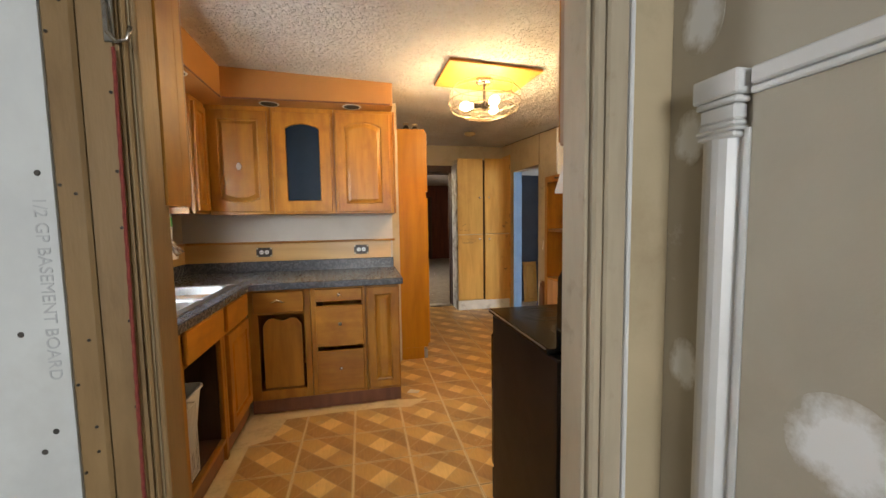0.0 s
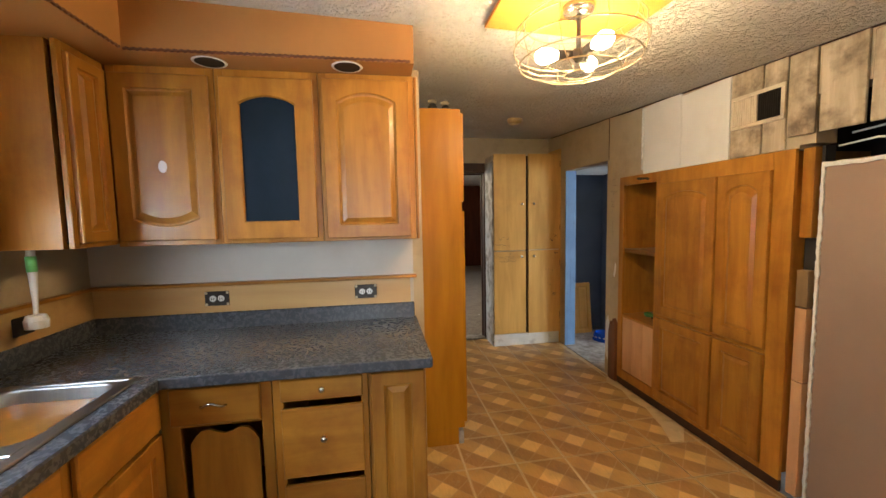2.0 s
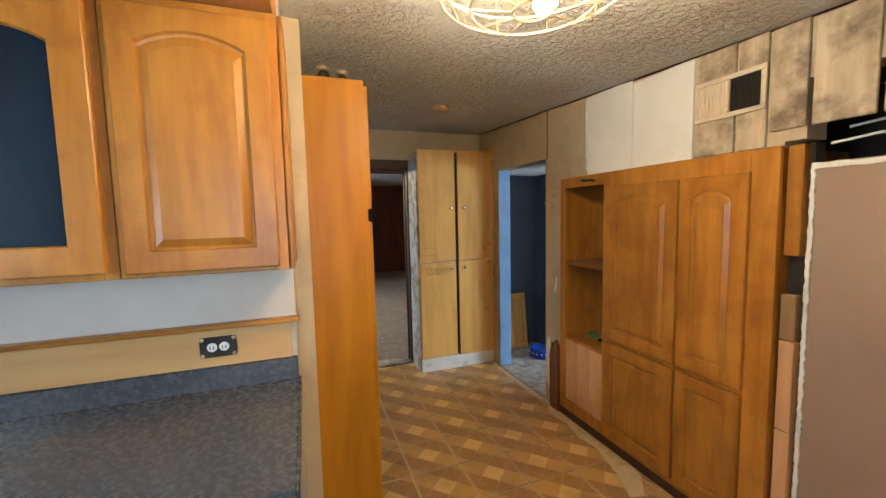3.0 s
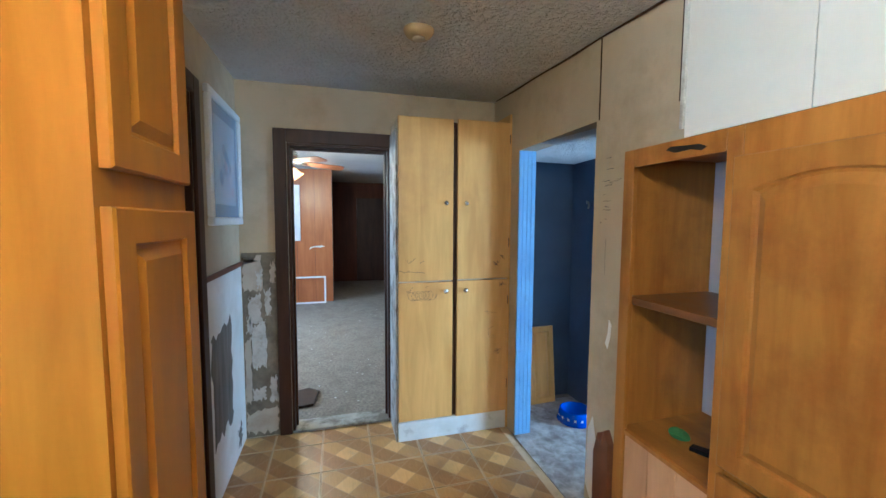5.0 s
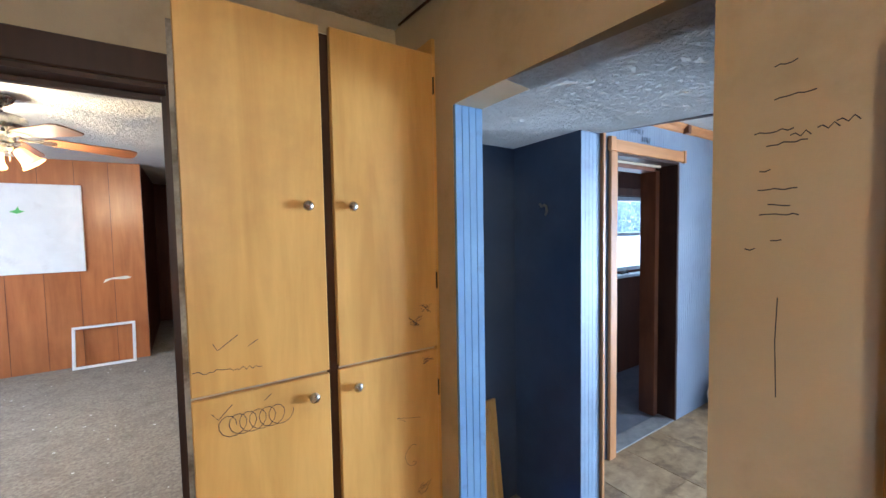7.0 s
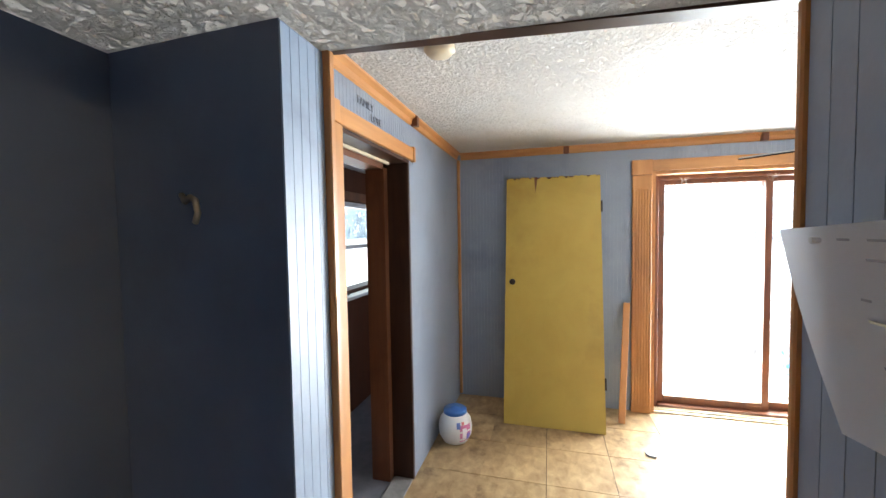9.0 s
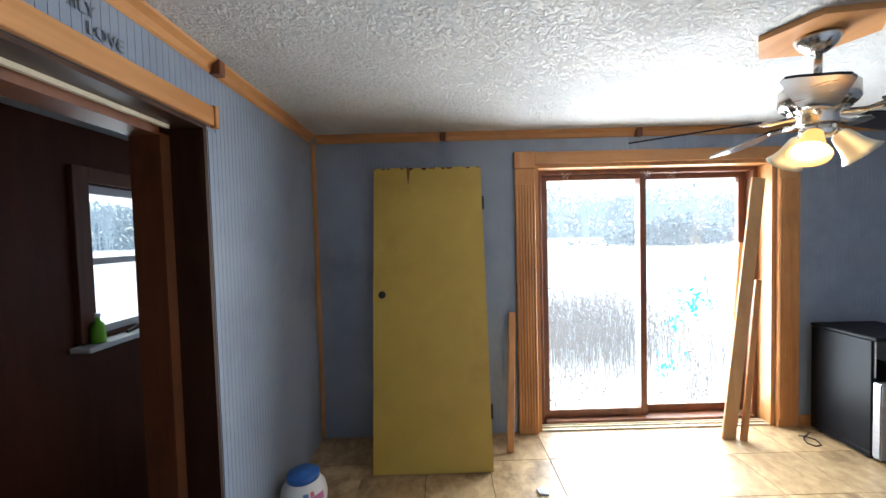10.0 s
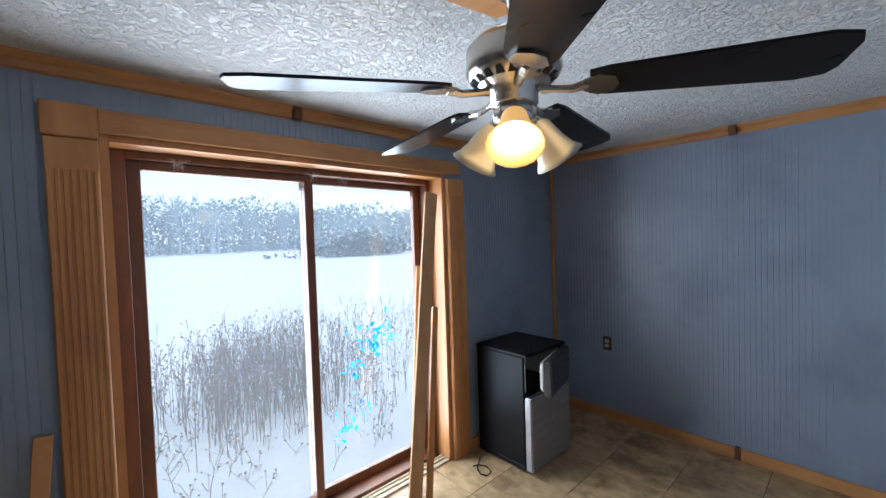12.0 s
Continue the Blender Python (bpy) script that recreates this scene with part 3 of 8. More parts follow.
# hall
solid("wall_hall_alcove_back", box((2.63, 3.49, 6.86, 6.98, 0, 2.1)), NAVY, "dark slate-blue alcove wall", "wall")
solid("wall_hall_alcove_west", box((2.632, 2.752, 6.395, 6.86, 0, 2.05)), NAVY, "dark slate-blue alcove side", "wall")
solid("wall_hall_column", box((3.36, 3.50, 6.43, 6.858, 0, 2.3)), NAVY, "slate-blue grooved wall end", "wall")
solid("wall_hall_south", box((2.752, 3.395, 5.47, 5.59, 0, 2.3)), BLUE, "slate-blue grooved hall wall", "wall")
header = bmesh.new()
hv = [header.verts.new(p) for p in ((3.505, 6.44, 1.962), (3.54, 6.44, 1.962), (3.445, 5.58, 1.876), (3.41, 5.58, 1.876), (3.505, 6.44, 2.3), (3.54, 6.44, 2.3), (3.445, 5.58, 2.3), (3.41, 5.58, 2.3))]
for f in ((0, 1, 2, 3), (4, 5, 6, 7), (0, 1, 5, 4), (1, 2, 6, 5), (2, 3, 7, 6), (3, 0, 4, 7)):
    header.faces.new([hv[i] for i in f])
solid("wall_hall_header", header, DARK_WOOD, "dark edge board over the hall opening", "wall")

# blue room
solid("wall_room_north", walled("x", 3.502, 6.40, 6.77, 6.89, 0, 2.35, [(4.145, 4.965, 0, 1.99)]), BLUE, "slate-blue grooved wall with the bathroom doorway", "wall")
solid("wall_room_east", walled("y", 1.84, 6.77, 6.27, 6.40, 0, 2.35, [(3.33, 5.13, 0, 2.02)]), BLUE, "slate-blue wall with the sliding glass door", "wall")
solid("wall_room_south", box((3.28, 6.27, 1.84, 1.96, 0, 2.35)), BLUE, "slate-blue grooved wall with an outlet", "wall")
solid("wall_room_west", box((3.28, 3.40, 1.96, 5.469, 0, 2.35)), BLUE, "plain slate-blue wall", "wall")
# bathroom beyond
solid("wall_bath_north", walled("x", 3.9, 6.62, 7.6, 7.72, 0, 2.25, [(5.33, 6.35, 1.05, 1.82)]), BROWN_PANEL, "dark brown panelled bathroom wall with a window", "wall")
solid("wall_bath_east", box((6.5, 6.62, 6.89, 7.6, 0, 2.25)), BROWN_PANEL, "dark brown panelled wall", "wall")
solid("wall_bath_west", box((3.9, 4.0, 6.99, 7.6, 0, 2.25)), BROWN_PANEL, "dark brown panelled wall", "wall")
# living room beyond
solid("wall_living_orange", box((-2.2, 1.40, 11.30, 11.42, 0, 2.4)), PANELLING, "orange wood-panelled wall", "wall")
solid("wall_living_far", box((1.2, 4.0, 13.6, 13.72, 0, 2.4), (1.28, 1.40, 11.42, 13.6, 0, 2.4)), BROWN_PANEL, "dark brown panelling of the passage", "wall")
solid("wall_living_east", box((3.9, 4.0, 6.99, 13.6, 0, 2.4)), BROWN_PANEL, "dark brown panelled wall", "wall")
solid("wall_living_west", walled("y", 6.93, 11.3, -2.3, -2.2, 0, 2.4, [(8.1, 9.9, 0.9, 2.1)]), PANELLING, "wood-panelled wall with a window", "wall")
solid("wall_living_south", box((-2.2, 0.735, 6.93, 7.03, 0, 2.4)), PANELLING, "wood-panelled wall", "wall")
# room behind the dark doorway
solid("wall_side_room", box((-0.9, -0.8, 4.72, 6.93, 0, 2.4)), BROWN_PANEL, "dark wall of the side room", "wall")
solid("floor_side_room", box((-0.9, 0.855, 4.72, 6.93, -0.12, -0.004)), CARPET, "dim carpet of the side room", "floor")
solid("ceiling_side_room", box((-0.9, 0.735, 4.72, 6.93, 2.3, 2.4)), CEILING, "dim side room ceiling", "ceiling")

# outdoors
SNOW = material("snow", (0.78, 0.81, 0.85), (0.84, 0.86, 0.88), rough=0.8, scale=0.4, bump=0.5, bump_scale=3, bump_distance=0.1)
ground = solid("ground", sheet(-400, 600, -400, 500, lambda x, y: -0.35 + (0.0 if x < 8 else 0.010 * min(x - 8, 60)), 0.01, 50), SNOW, "snow-covered field reaching the woods", "ground")

# ---- kitchen: counter, cabinets, sink ----
def knob(parent, x, y, z, side, r=0.013, material_=None):
    bm = lathe([(0.0001, 0.028), (r * 0.7, 0.028), (r, 0.022), (r * 0.9, 0.014), (r * 0.4, 0.010), (r * 0.4, 0.0), (0.0001, 0.0)], 14)
    turn = {"-y": pose(0, 0, 0, 90), "-x": pose(0, 0, 0, 0, -90), "+x": pose(0, 0, 0, 0, 90)}[side]
    return part("knob", turned(bm, Matrix.Translation((x, y, z)) @ turn), material_ or NICKEL, parent, "small round nickel knob", smooth=True)


def bow_handle(parent, x, y, z, half=0.045):
    pts = [(x + half * s, y - 0.022 * (1 - s * s) ** 0.5 - 0.002, z + 0.008 * math.cos(math.pi * s) - 0.004) for s in [k / 8 - 1 for k in range(17)]]
    return part("handle", tube(pts, 0.0042, 8), NICKEL, parent, "bow-shaped nickel drawer handle", smooth=True)


def carcass(parent, x0, x1, y0, y1, z0, z1, open_side, material_, t=0.018):
    """A cabinet's body, open on one side."""
    walls = {"-x": (x0, x0 + t, y0, y1, z0, z1), "+x": (x1 - t, x1, y0, y1, z0, z1), "-y": (x0 + t, x1 - t, y0, y0 + t, z0, z1), "+y": (x0 + t, x1 - t, y1 - t, y1, z0, z1)}
    for k, v in walls.items():
        if k != open_side:
            part("back_panel" if k[1] == open_side[1] else "side_panel", box(v), material_, parent)
    part("bottom_panel", box((x0 + t, x1 - t, y0 + t, y1 - t, z0, z0 + t)), material_, parent)
    part("top_panel", box((x0 + t, x1 - t, y0 + t, y1 - t, z1 - t, z1)), material_, parent)


counter = thing("countertop", "dark grey mottled laminate countertop with worn patches", "countertop", (-0.215, 3.915, 0.86))
bm = bmesh.new()
xs, ys = (-0.849, -0.785, -0.285, -0.215, 0.785), (2.2, 3.075, 3.915, 4.598)
gv = {(i, j): bm.verts.new((x, y, 0.90)) for i, x in enumerate(xs) for j, y in enumerate(ys) if i < 4 or j > 1}
for i in range(4):
    for j in range(3):
        if (j == 2 or i < 3) and not (i == 1 and j == 1):
            bm.faces.new([gv[i, j], gv[i + 1, j], gv[i + 1, j + 1], gv[i, j + 1]])
tops = bm.faces[:]
rims = [e for e in bm.edges if len(e.link_faces) == 1]
lowv = {v: bm.verts.new((v.co.x, v.co.y, 0.862)) for v in bm.verts[:]}
for f in tops:
    bm.faces.new([lowv[v] for v in f.verts][::-1])
for e in rims:
    p, q = e.verts
    bm.faces.new((p, q, lowv[q], lowv[p]))
part("top", bm, LAMINATE, counter)
part("front_edge", box((-0.2149, 0.789, 3.905, 3.9149, 0.858, 0.9025), (-0.2149, -0.205, 2.2, 3.904, 0.858, 0.9025), (0.7852, 0.795, 3.905, 4.598, 0.858, 0.9025), bevel=0.0045), LAMINATE, counter, "rounded laminate front edge")
part("splash_lip", box((-0.83, 0.785, 4.576, 4.599, 0.897, 0.985), (-0.849, -0.828, 2.2, 4.598, 0.897, 0.985), bevel=0.004), LAMINATE, counter, "raised laminate back edge")
splash = solid("backsplash_board", box((-0.849, 0.765, 4.585, 4.599, 0.986, 1.128), (-0.849, -0.836, 2.2, 4.584, 0.986, 1.128)), wood("varnished_backsplash", (0.46, 0.27, 0.09), (0.56, 0.35, 0.13), along="x", rough=0.35, coat=0.3), "yellow varnished wooden backsplash board", "backsplash")
ledge = solid("backsplash_ledge", box((-0.815, 0.80, 4.552, 4.599, 1.129, 1.146), (-0.849, -0.814, 4.04, 4.598, 1.129, 1.146), bevel=0.004), MAPLE_X, "thin brown wooden ledge above the backsplash", "ledge")


def rounded(x0, x1, y0, y1, r, n=5):
    pts = []
    for cx, cy, a in ((x1 - r, y0 + r, -90), (x1 - r, y1 - r, 0), (x0 + r, y1 - r, 90), (x0 + r, y0 + r, 180)):
        pts += [(cx + r * math.cos(radians(a + 90 * k / n)), cy + r * math.sin(radians(a + 90 * k / n))) for k in range(n + 1)]
    return pts


def basin(x0, x1, y0, y1, top, depth):
    bm = bmesh.new()
    loops = [(0, 0.001, top), (0.012, 0.06, top + 0.002), (0.018, 0.06, top - 0.006), (0.03, 0.065, top - depth * 0.8), (0.05, 0.07, top - depth * 0.96), (0.09, 0.07, top - depth)]
    rings = [[bm.verts.new((x, y, z)) for x, y in rounded(x0 + i, x1 - i, y0 + i, y1 - i, r)] for i, r, z in loops]
    for a, b in zip(rings, rings[1:]):
        for k in range(len(a)):
            bm.faces.new((a[k], a[(k + 1) % len(a)], b[(k + 1) % len(a)], b[k]))
    bm.faces.new(rings[-1])
    return bm


sink = thing("sink", "double-bowl stainless steel sink set in the countertop", "sink", (-0.53, 3.5, 0.7))
part("rim", box((-0.80, -0.70, 3.06, 3.935, 0.899, 0.907), (-0.305, -0.272, 3.06, 3.935, 0.899, 0.907), (-0.70, -0.305, 3.06, 3.085, 0.899, 0.907), (-0.70, -0.305, 3.455, 3.495, 0.899, 0.907), (-0.70, -0.305, 3.91, 3.935, 0.899, 0.907), bevel=0.003), STEEL, sink)
part("bowl", basin(-0.70, -0.305, 3.085, 3.455, 0.904, 0.19), STEEL, sink, smooth=True)
part("bowl", basin(-0.70, -0.305, 3.495, 3.91, 0.904, 0.19), STEEL, sink, smooth=True)
for y in (3.27, 3.70):
    part("drain", lathe([(0.0001, 0.006), (0.03, 0.006), (0.042, 0.01), (0.045, 0.002), (0.045, 0)], 18, (-0.5, y, 0.715)), NICKEL, sink, smooth=True)

faucet = thing("faucet", "tall brushed-nickel gooseneck pull-down kitchen faucet", "faucet", (-0.745, 3.52, 0.907))
part("base", lathe([(0.0001, 0), (0.034, 0), (0.034, 0.008), (0.027, 0.02), (0.024, 0.12), (0.021, 0.15), (0.0001, 0.15)], 20, (-0.745, 3.52, 0.907)), NICKEL, faucet, smooth=True)
arc = [(-0.745, 3.52, 1.05), (-0.745, 3.52, 1.17)] + [(-0.745 + 0.125 * (1 - math.cos(a)), 3.52 + 0.03 * (1 - math.cos(a)), 1.17 + 0.125 * math.sin(a)) for a in [math.pi * k / 12 * 0.86 for k in range(1, 13)]]
part("spout", tube(arc, 0.0145, 12), NICKEL, faucet, smooth=True)
tip = Vector(arc[-1])
aim = (tip - Vector(arc[-2])).normalized()
part("spray_head", tube([tip, tip + aim * 0.03, tip + aim * 0.1], [0.0145, 0.018, 0.024], 14), NICKEL, faucet, "flared spray head", smooth=True)
part("lever", tube([(-0.745, 3.54, 0.98), (-0.73, 3.60, 0.985), (-0.715, 3.635, 1.0), (-0.71, 3.65, 1.05)], [0.014, 0.012, 0.009, 0.006], 10), NICKEL, faucet, "curved side lever", smooth=True)
soap = thing("soap_dispenser", "small nickel soap dispenser stub on the sink rim", "dispenser", (-0.76, 3.70, 0.907))
part("stub", lathe([(0.0001, 0), (0.017, 0), (0.017, 0.006), (0.009, 0.01), (0.009, 0.035), (0.0001, 0.038)], 14, (-0.76, 3.70, 0.907)), NICKEL, soap, smooth=True)
strainer = thing("sink_hole_cover", "flat round steel cover on the sink rim", "cover", (-0.755, 3.33, 0.907))
part("disc", lathe([(0.0001, 0.006), (0.03, 0.006), (0.036, 0.0), (0.0001, 0)], 18, (-0.755, 3.33, 0.907)), NICKEL, strainer, smooth=True)


def base_frame(parent, u, z, bars, side, at):
    """Face-frame bars (u0, u1, z0, z1) in the front plane."""
    bm = bmesh.new()
    for u0, u1, z0, z1 in bars:
        box((u0, u1, at, at + 0.02, z0, z1) if side == "-y" else (at - 0.02, at, u0, u1, z0, z1), bevel=0.002, bm=bm)
    return part("face_frame", bm, MAPLE, parent)


def slab(parent, name, side, at, u0, u1, z0, z1, material_=None, t=0.02, label=""):
    spans = {"-y": (u0, u1, at - t, at, z0, z1), "+x": (at, at + t, u0, u1, z0, z1), "-x": (at - t, at, u0, u1, z0, z1)}[side]
    return part(name, box(spans, bevel=0.005), material_ or MAPLE_X, parent, label)


corner_unit = thing("base_cabinet", "honey-stained base cabinet with one drawer and a scalloped inner board", "cabinet", (-0.02, 4.2, 0), group="base cabinets")
carcass(corner_unit, -0.235, 0.163, 3.97, 4.58, 0.10, 0.858, "-y", MAPLE)
base_frame(corner_unit, 0, 0, [(-0.235, -0.17, 0.10, 0.858), (0.122, 0.163, 0.10, 0.858), (-0.17, 0.122, 0.685, 0.705), (-0.17, 0.122, 0.10, 0.165), (-0.17, 0.122, 0.84, 0.858)], "-y", 3.95)
dr = slab(corner_unit, "drawer", "-y", 3.949, -0.195, 0.125, 0.70, 0.845)
bow_handle(dr, -0.04, 3.929, 0.785)
scallop = [(-0.150, 0.17), (0.100, 0.17), (0.100, 0.60), (0.082, 0.632), (0.06, 0.652), (0.03, 0.657), (0.005, 0.645), (-0.025, 0.636), (-0.055, 0.645), (-0.08, 0.657), (-0.11, 0.652), (-0.132, 0.632), (-0.150, 0.60)]
part("inner_board", prism(scallop, 3.976, 3.99, "y"), MAPLE, corner_unit, "scalloped dark-edged wooden board set back in the opening")
drawers = thing("base_cabinet", "honey-stained drawer cabinet with three sagging drawers", "cabinet", (0.35, 4.2, 0), group="base cabinets")
carcass(drawers, 0.166, 0.532, 3.97, 4.58, 0.10, 0.858, "-y", MAPLE)
base_frame(drawers, 0, 0, [(0.166, 0.205, 0.10, 0.858), (0.505, 0.532, 0.10, 0.858), (0.205, 0.505, 0.10, 0.13), (0.205, 0.505, 0.842, 0.858)], "-y", 3.95)
for z0, z1 in ((0.757, 0.845), (0.442, 0.728), (0.125, 0.414)):
    d = slab(drawers, "drawer", "-y", 3.949, 0.197, 0.513, z0, z1)
    knob(d, 0.357, 3.929, (z0 + z1) / 2 + (0.02 if z0 < 0.5 else 0.004), "-y")
narrow = thing("base_cabinet", "narrow honey-stained base cabinet with a raised-panel door", "cabinet", (0.65, 4.2, 0), group="base cabinets")
carcass(narrow, 0.535, 0.768, 3.97, 4.58, 0.10, 0.858, "-y", MAPLE)
base_frame(narrow, 0, 0, [(0.535, 0.56, 0.10, 0.858), (0.74, 0.768, 0.10, 0.858), (0.56, 0.74, 0.10, 0.135), (0.56, 0.74, 0.835, 0.858)], "-y", 3.95)
part("door", turned(panel_door(0.215, 0.72, 0.02, 0.05), facing("-y", 0.546, 3.949, 0.122)), MAPLE, narrow)
solid("toe_board", box((-0.235, 0.768, 3.972, 3.99, 0, 0.099), (-0.275, -0.257, 3.0, 3.971, 0, 0.099)), RED_WOOD, "worn brown toe board under the base cabinets", "trim")

left_unit = thing("base_cabinet", "honey-stained base cabinet with a drawer over a raised-panel door", "cabinet", (-0.5, 3.72, 0), group="base cabinets")
carcass(left_unit, -0.845, -0.262, 3.505, 3.96, 0.10, 0.858, "+x", MAPLE)
base_frame(left_unit, 0, 0, [(3.505, 3.54, 0.10, 0.858), (3.92, 3.948, 0.10, 0.858), (3.54, 3.92, 0.10, 0.14), (3.54, 3.92, 0.68, 0.71), (3.54, 3.92, 0.84, 0.858)], "+x", -0.241)
slab(left_unit, "drawer", "+x", -0.240, 3.53, 3.93, 0.70, 0.845, MAPLE_Y)
part("door", turned(panel_door(0.40, 0.56, 0.02, 0.055), facing("+x", -0.240, 3.53, 0.122)), MAPLE, left_unit)
sink_unit = thing("base_cabinet", "open-fronted honey-stained sink cabinet with its doors missing", "cabinet", (-0.5, 3.25, 0), group="base cabinets")
for y0, y1 in ((3.48, 3.503), (2.985, 3.003)):
    part("side_panel", box((-0.845, -0.262, y0, y1, 0.10, 0.70)), MAPLE, sink_unit)
part("bottom_panel", box((-0.845, -0.262, 3.004, 3.479, 0.10, 0.118)), MAPLE_Y, sink_unit)
# Dark sheets over the maple panels paint the shade inside the open cabinet.
part("lining", box((-0.845, -0.83, 3.004, 3.479, 0.119, 0.70), (-0.829, -0.27, 3.474, 3.479, 0.119, 0.70), (-0.829, -0.27, 3.004, 3.009, 0.119, 0.70), (-0.829, -0.27, 3.010, 3.473, 0.119, 0.123)), DARK_WOOD, sink_unit, "dark sheets painting the shade inside")
base_frame(sink_unit, 0, 0, [(2.985, 3.03, 0.0, 0.858), (3.465, 3.503, 0.0, 0.858), (3.03, 3.465, 0.10, 0.125), (3.03, 3.465, 0.68, 0.71), (3.03, 3.465, 0.84, 0.858)], "+x", -0.241)
slab(sink_unit, "false_drawer", "+x", -0.240, 3.02, 3.48, 0.70, 0.845, MAPLE_Y)
end_post = thing("counter_end_post", "upright wooden posts beside the empty dishwasher bay", "post", (-0.3, 2.94, 0))
part("post", box((-0.30, -0.245, 2.90, 2.98, 0, 0.861), bevel=0.003), MAPLE, end_post)
part("panel", box((-0.845, -0.30, 2.95, 2.97, 0, 0.861)), MAPLE, end_post)
part("post", box((-0.30, -0.262, 2.83, 2.875, 0, 0.861), bevel=0.003), RED_WOOD, end_post)
# Dark boards paint the shade of the open dishwasher bay.
solid("wall_dishwasher_bay", box((-0.845, -0.835, 2.2, 2.945, 0, 0.86), (-0.834, -0.33, 2.80, 2.82, 0, 0.86)), DARK_WOOD, "dark boards painting the shade of the empty dishwasher bay", "wall")

bin_ = thing("trash_bin", "grey-white plastic waste bin under the sink", "bin", (-0.47, 3.33, 0.118))
bm = bmesh.new()
rings = []
for z, s in ((0.118, 0.72), (0.13, 0.74), (0.44, 0.98), (0.45, 1.06), (0.462, 1.06), (0.462, 0.99), (0.44, 0.95), (0.135, 0.70)):
    rings.append([bm.verts.new((-0.47 + x * s, 3.33 + y * s, z)) for x, y in rounded(-0.14, 0.14, -0.115, 0.115, 0.04)])
for a, b in zip(rings, rings[1:]):
    for k in range(len(a)):
        bm.faces.new((a[k], a[(k + 1) % len(a)], b[(k + 1) % len(a)], b[k]))
bm.faces.new(rings[0])
bm.faces.new(rings[-1])
part("bucket", bm, WHITE_PLASTIC, bin_, smooth=False)
basket = thing("wire_basket", "white coated wire basket standing in the sink cabinet", "basket", (-0.36, 3.12, 0.118))
bm = bmesh.new()
for z, r in ((0.124, 0.003), (0.24, 0.0022), (0.35, 0.0022), (0.462, 0.0042)):
    tube([(-0.45, 3.05, z), (-0.275, 3.05, z), (-0.275, 3.20, z), (-0.45, 3.20, z)], r, 6, True, bm)
for k in range(11):
    y = 3.05 + 0.15 * k / 10
    tube([(-0.45, y, 0.126), (-0.275, y, 0.124), (-0.275, y, 0.462)], 0.0023, 5, False, bm)
    x = -0.45 + 0.175 * k / 10
    tube([(x, 3.20, 0.462), (x, 3.20, 0.126), (x, 3.05, 0.126), (x, 3.05, 0.462)], 0.0023, 5, False, bm)
part("wires", bm, WHITE_PLASTIC, basket)
pipe = thing("drain_pipe", "white plastic drain trap below the sink", "pipe", (-0.5, 3.3, 0.55))
part("trap", tube([(-0.5, 3.27, 0.72), (-0.5, 3.27, 0.56), (-0.5, 3.30, 0.52), (-0.5, 3.36, 0.52), (-0.5, 3.39, 0.56), (-0.82, 3.39, 0.58)], 0.024, 10), WHITE_PLASTIC, pipe, smooth=True)


def wall_cabinet(label, x0, x1, y0, y1, z0, z1, side, place):
    o = thing("wall_cabinet", label, "cabinet", place, group="wall cabinets")
    carcass(o, x0, x1, y0, y1, z0, z1, side, MAPLE)
    return o


def front_frame(o, u0, u1, z0, z1, side, at, w=0.035, material_=None):
    bars = [(u0, u0 + w, z0, z1), (u1 - w, u1, z0, z1), (u0 + w, u1 - w, z0, z0 + w), (u0 + w, u1 - w, z1 - w, z1)]
    bm = bmesh.new()
    for a, b, c, d in bars:
        box({"-y": (a, b, at, at + 0.02, c, d), "+x": (at - 0.02, at, a, b, c, d), "-x": (at, at + 0.02, a, b, c, d)}[side], bevel=0.002, bm=bm)
    return part("face_frame", bm, material_ or MAPLE, o)


u1 = wall_cabinet("honey-stained wall cabinet whose arched panel door hangs upside down", -0.545, -0.113, 4.352, 4.598, 1.36, 2.148, "-y", (-0.33, 4.45, 1.36))
front_frame(u1, -0.545, -0.113, 1.36, 2.148, "-y", 4.331)
d1 = part("door", turned(panel_door(0.395, 0.728, 0.021, 0.062, 0.035, flip=True), facing("-y", -0.530, 4.330, 1.383)), MAPLE, u1)
part("sticker", turned(lathe([(0.0001, 0.002), (0.016, 0.002), (0.018, 0), (0.0001, 0)], 16), Matrix.Translation((-0.335, 4.3085, 1.71)) @ pose(0, 0, 0, 90) @ Matrix.Diagonal((1, 1.5, 1, 1))), WHITE_PLASTIC, d1, "small white sticker")
u2 = wall_cabinet("honey-stained wall cabinet with an arched door holding a dark slate pane", -0.111, 0.335, 4.352, 4.598, 1.36, 2.148, "-y", (0.11, 4.45, 1.36))
front_frame(u2, -0.111, 0.335, 1.36, 2.148, "-y", 4.331)
d2 = part("door", turned(panel_door(0.402, 0.73, 0.021, 0.078, 0.035, panel=False), facing("-y", -0.090, 4.330, 1.38)), MAPLE, u2)
part("pane", box((-0.014, 0.236, 4.322, 4.326, 1.455, 2.04)), SLATE_PANE, d2, "dark slate-coloured pane")
u3 = wall_cabinet("honey-stained wall cabinet with an arched raised-panel door", 0.337, 0.783, 4.352, 4.598, 1.36, 2.148, "-y", (0.56, 4.45, 1.36))
front_frame(u3, 0.337, 0.783, 1.36, 2.148, "-y", 4.331)
part("door", turned(panel_door(0.402, 0.745, 0.021, 0.062, 0.04), facing("-y", 0.355, 4.330, 1.374)), MAPLE, u3)
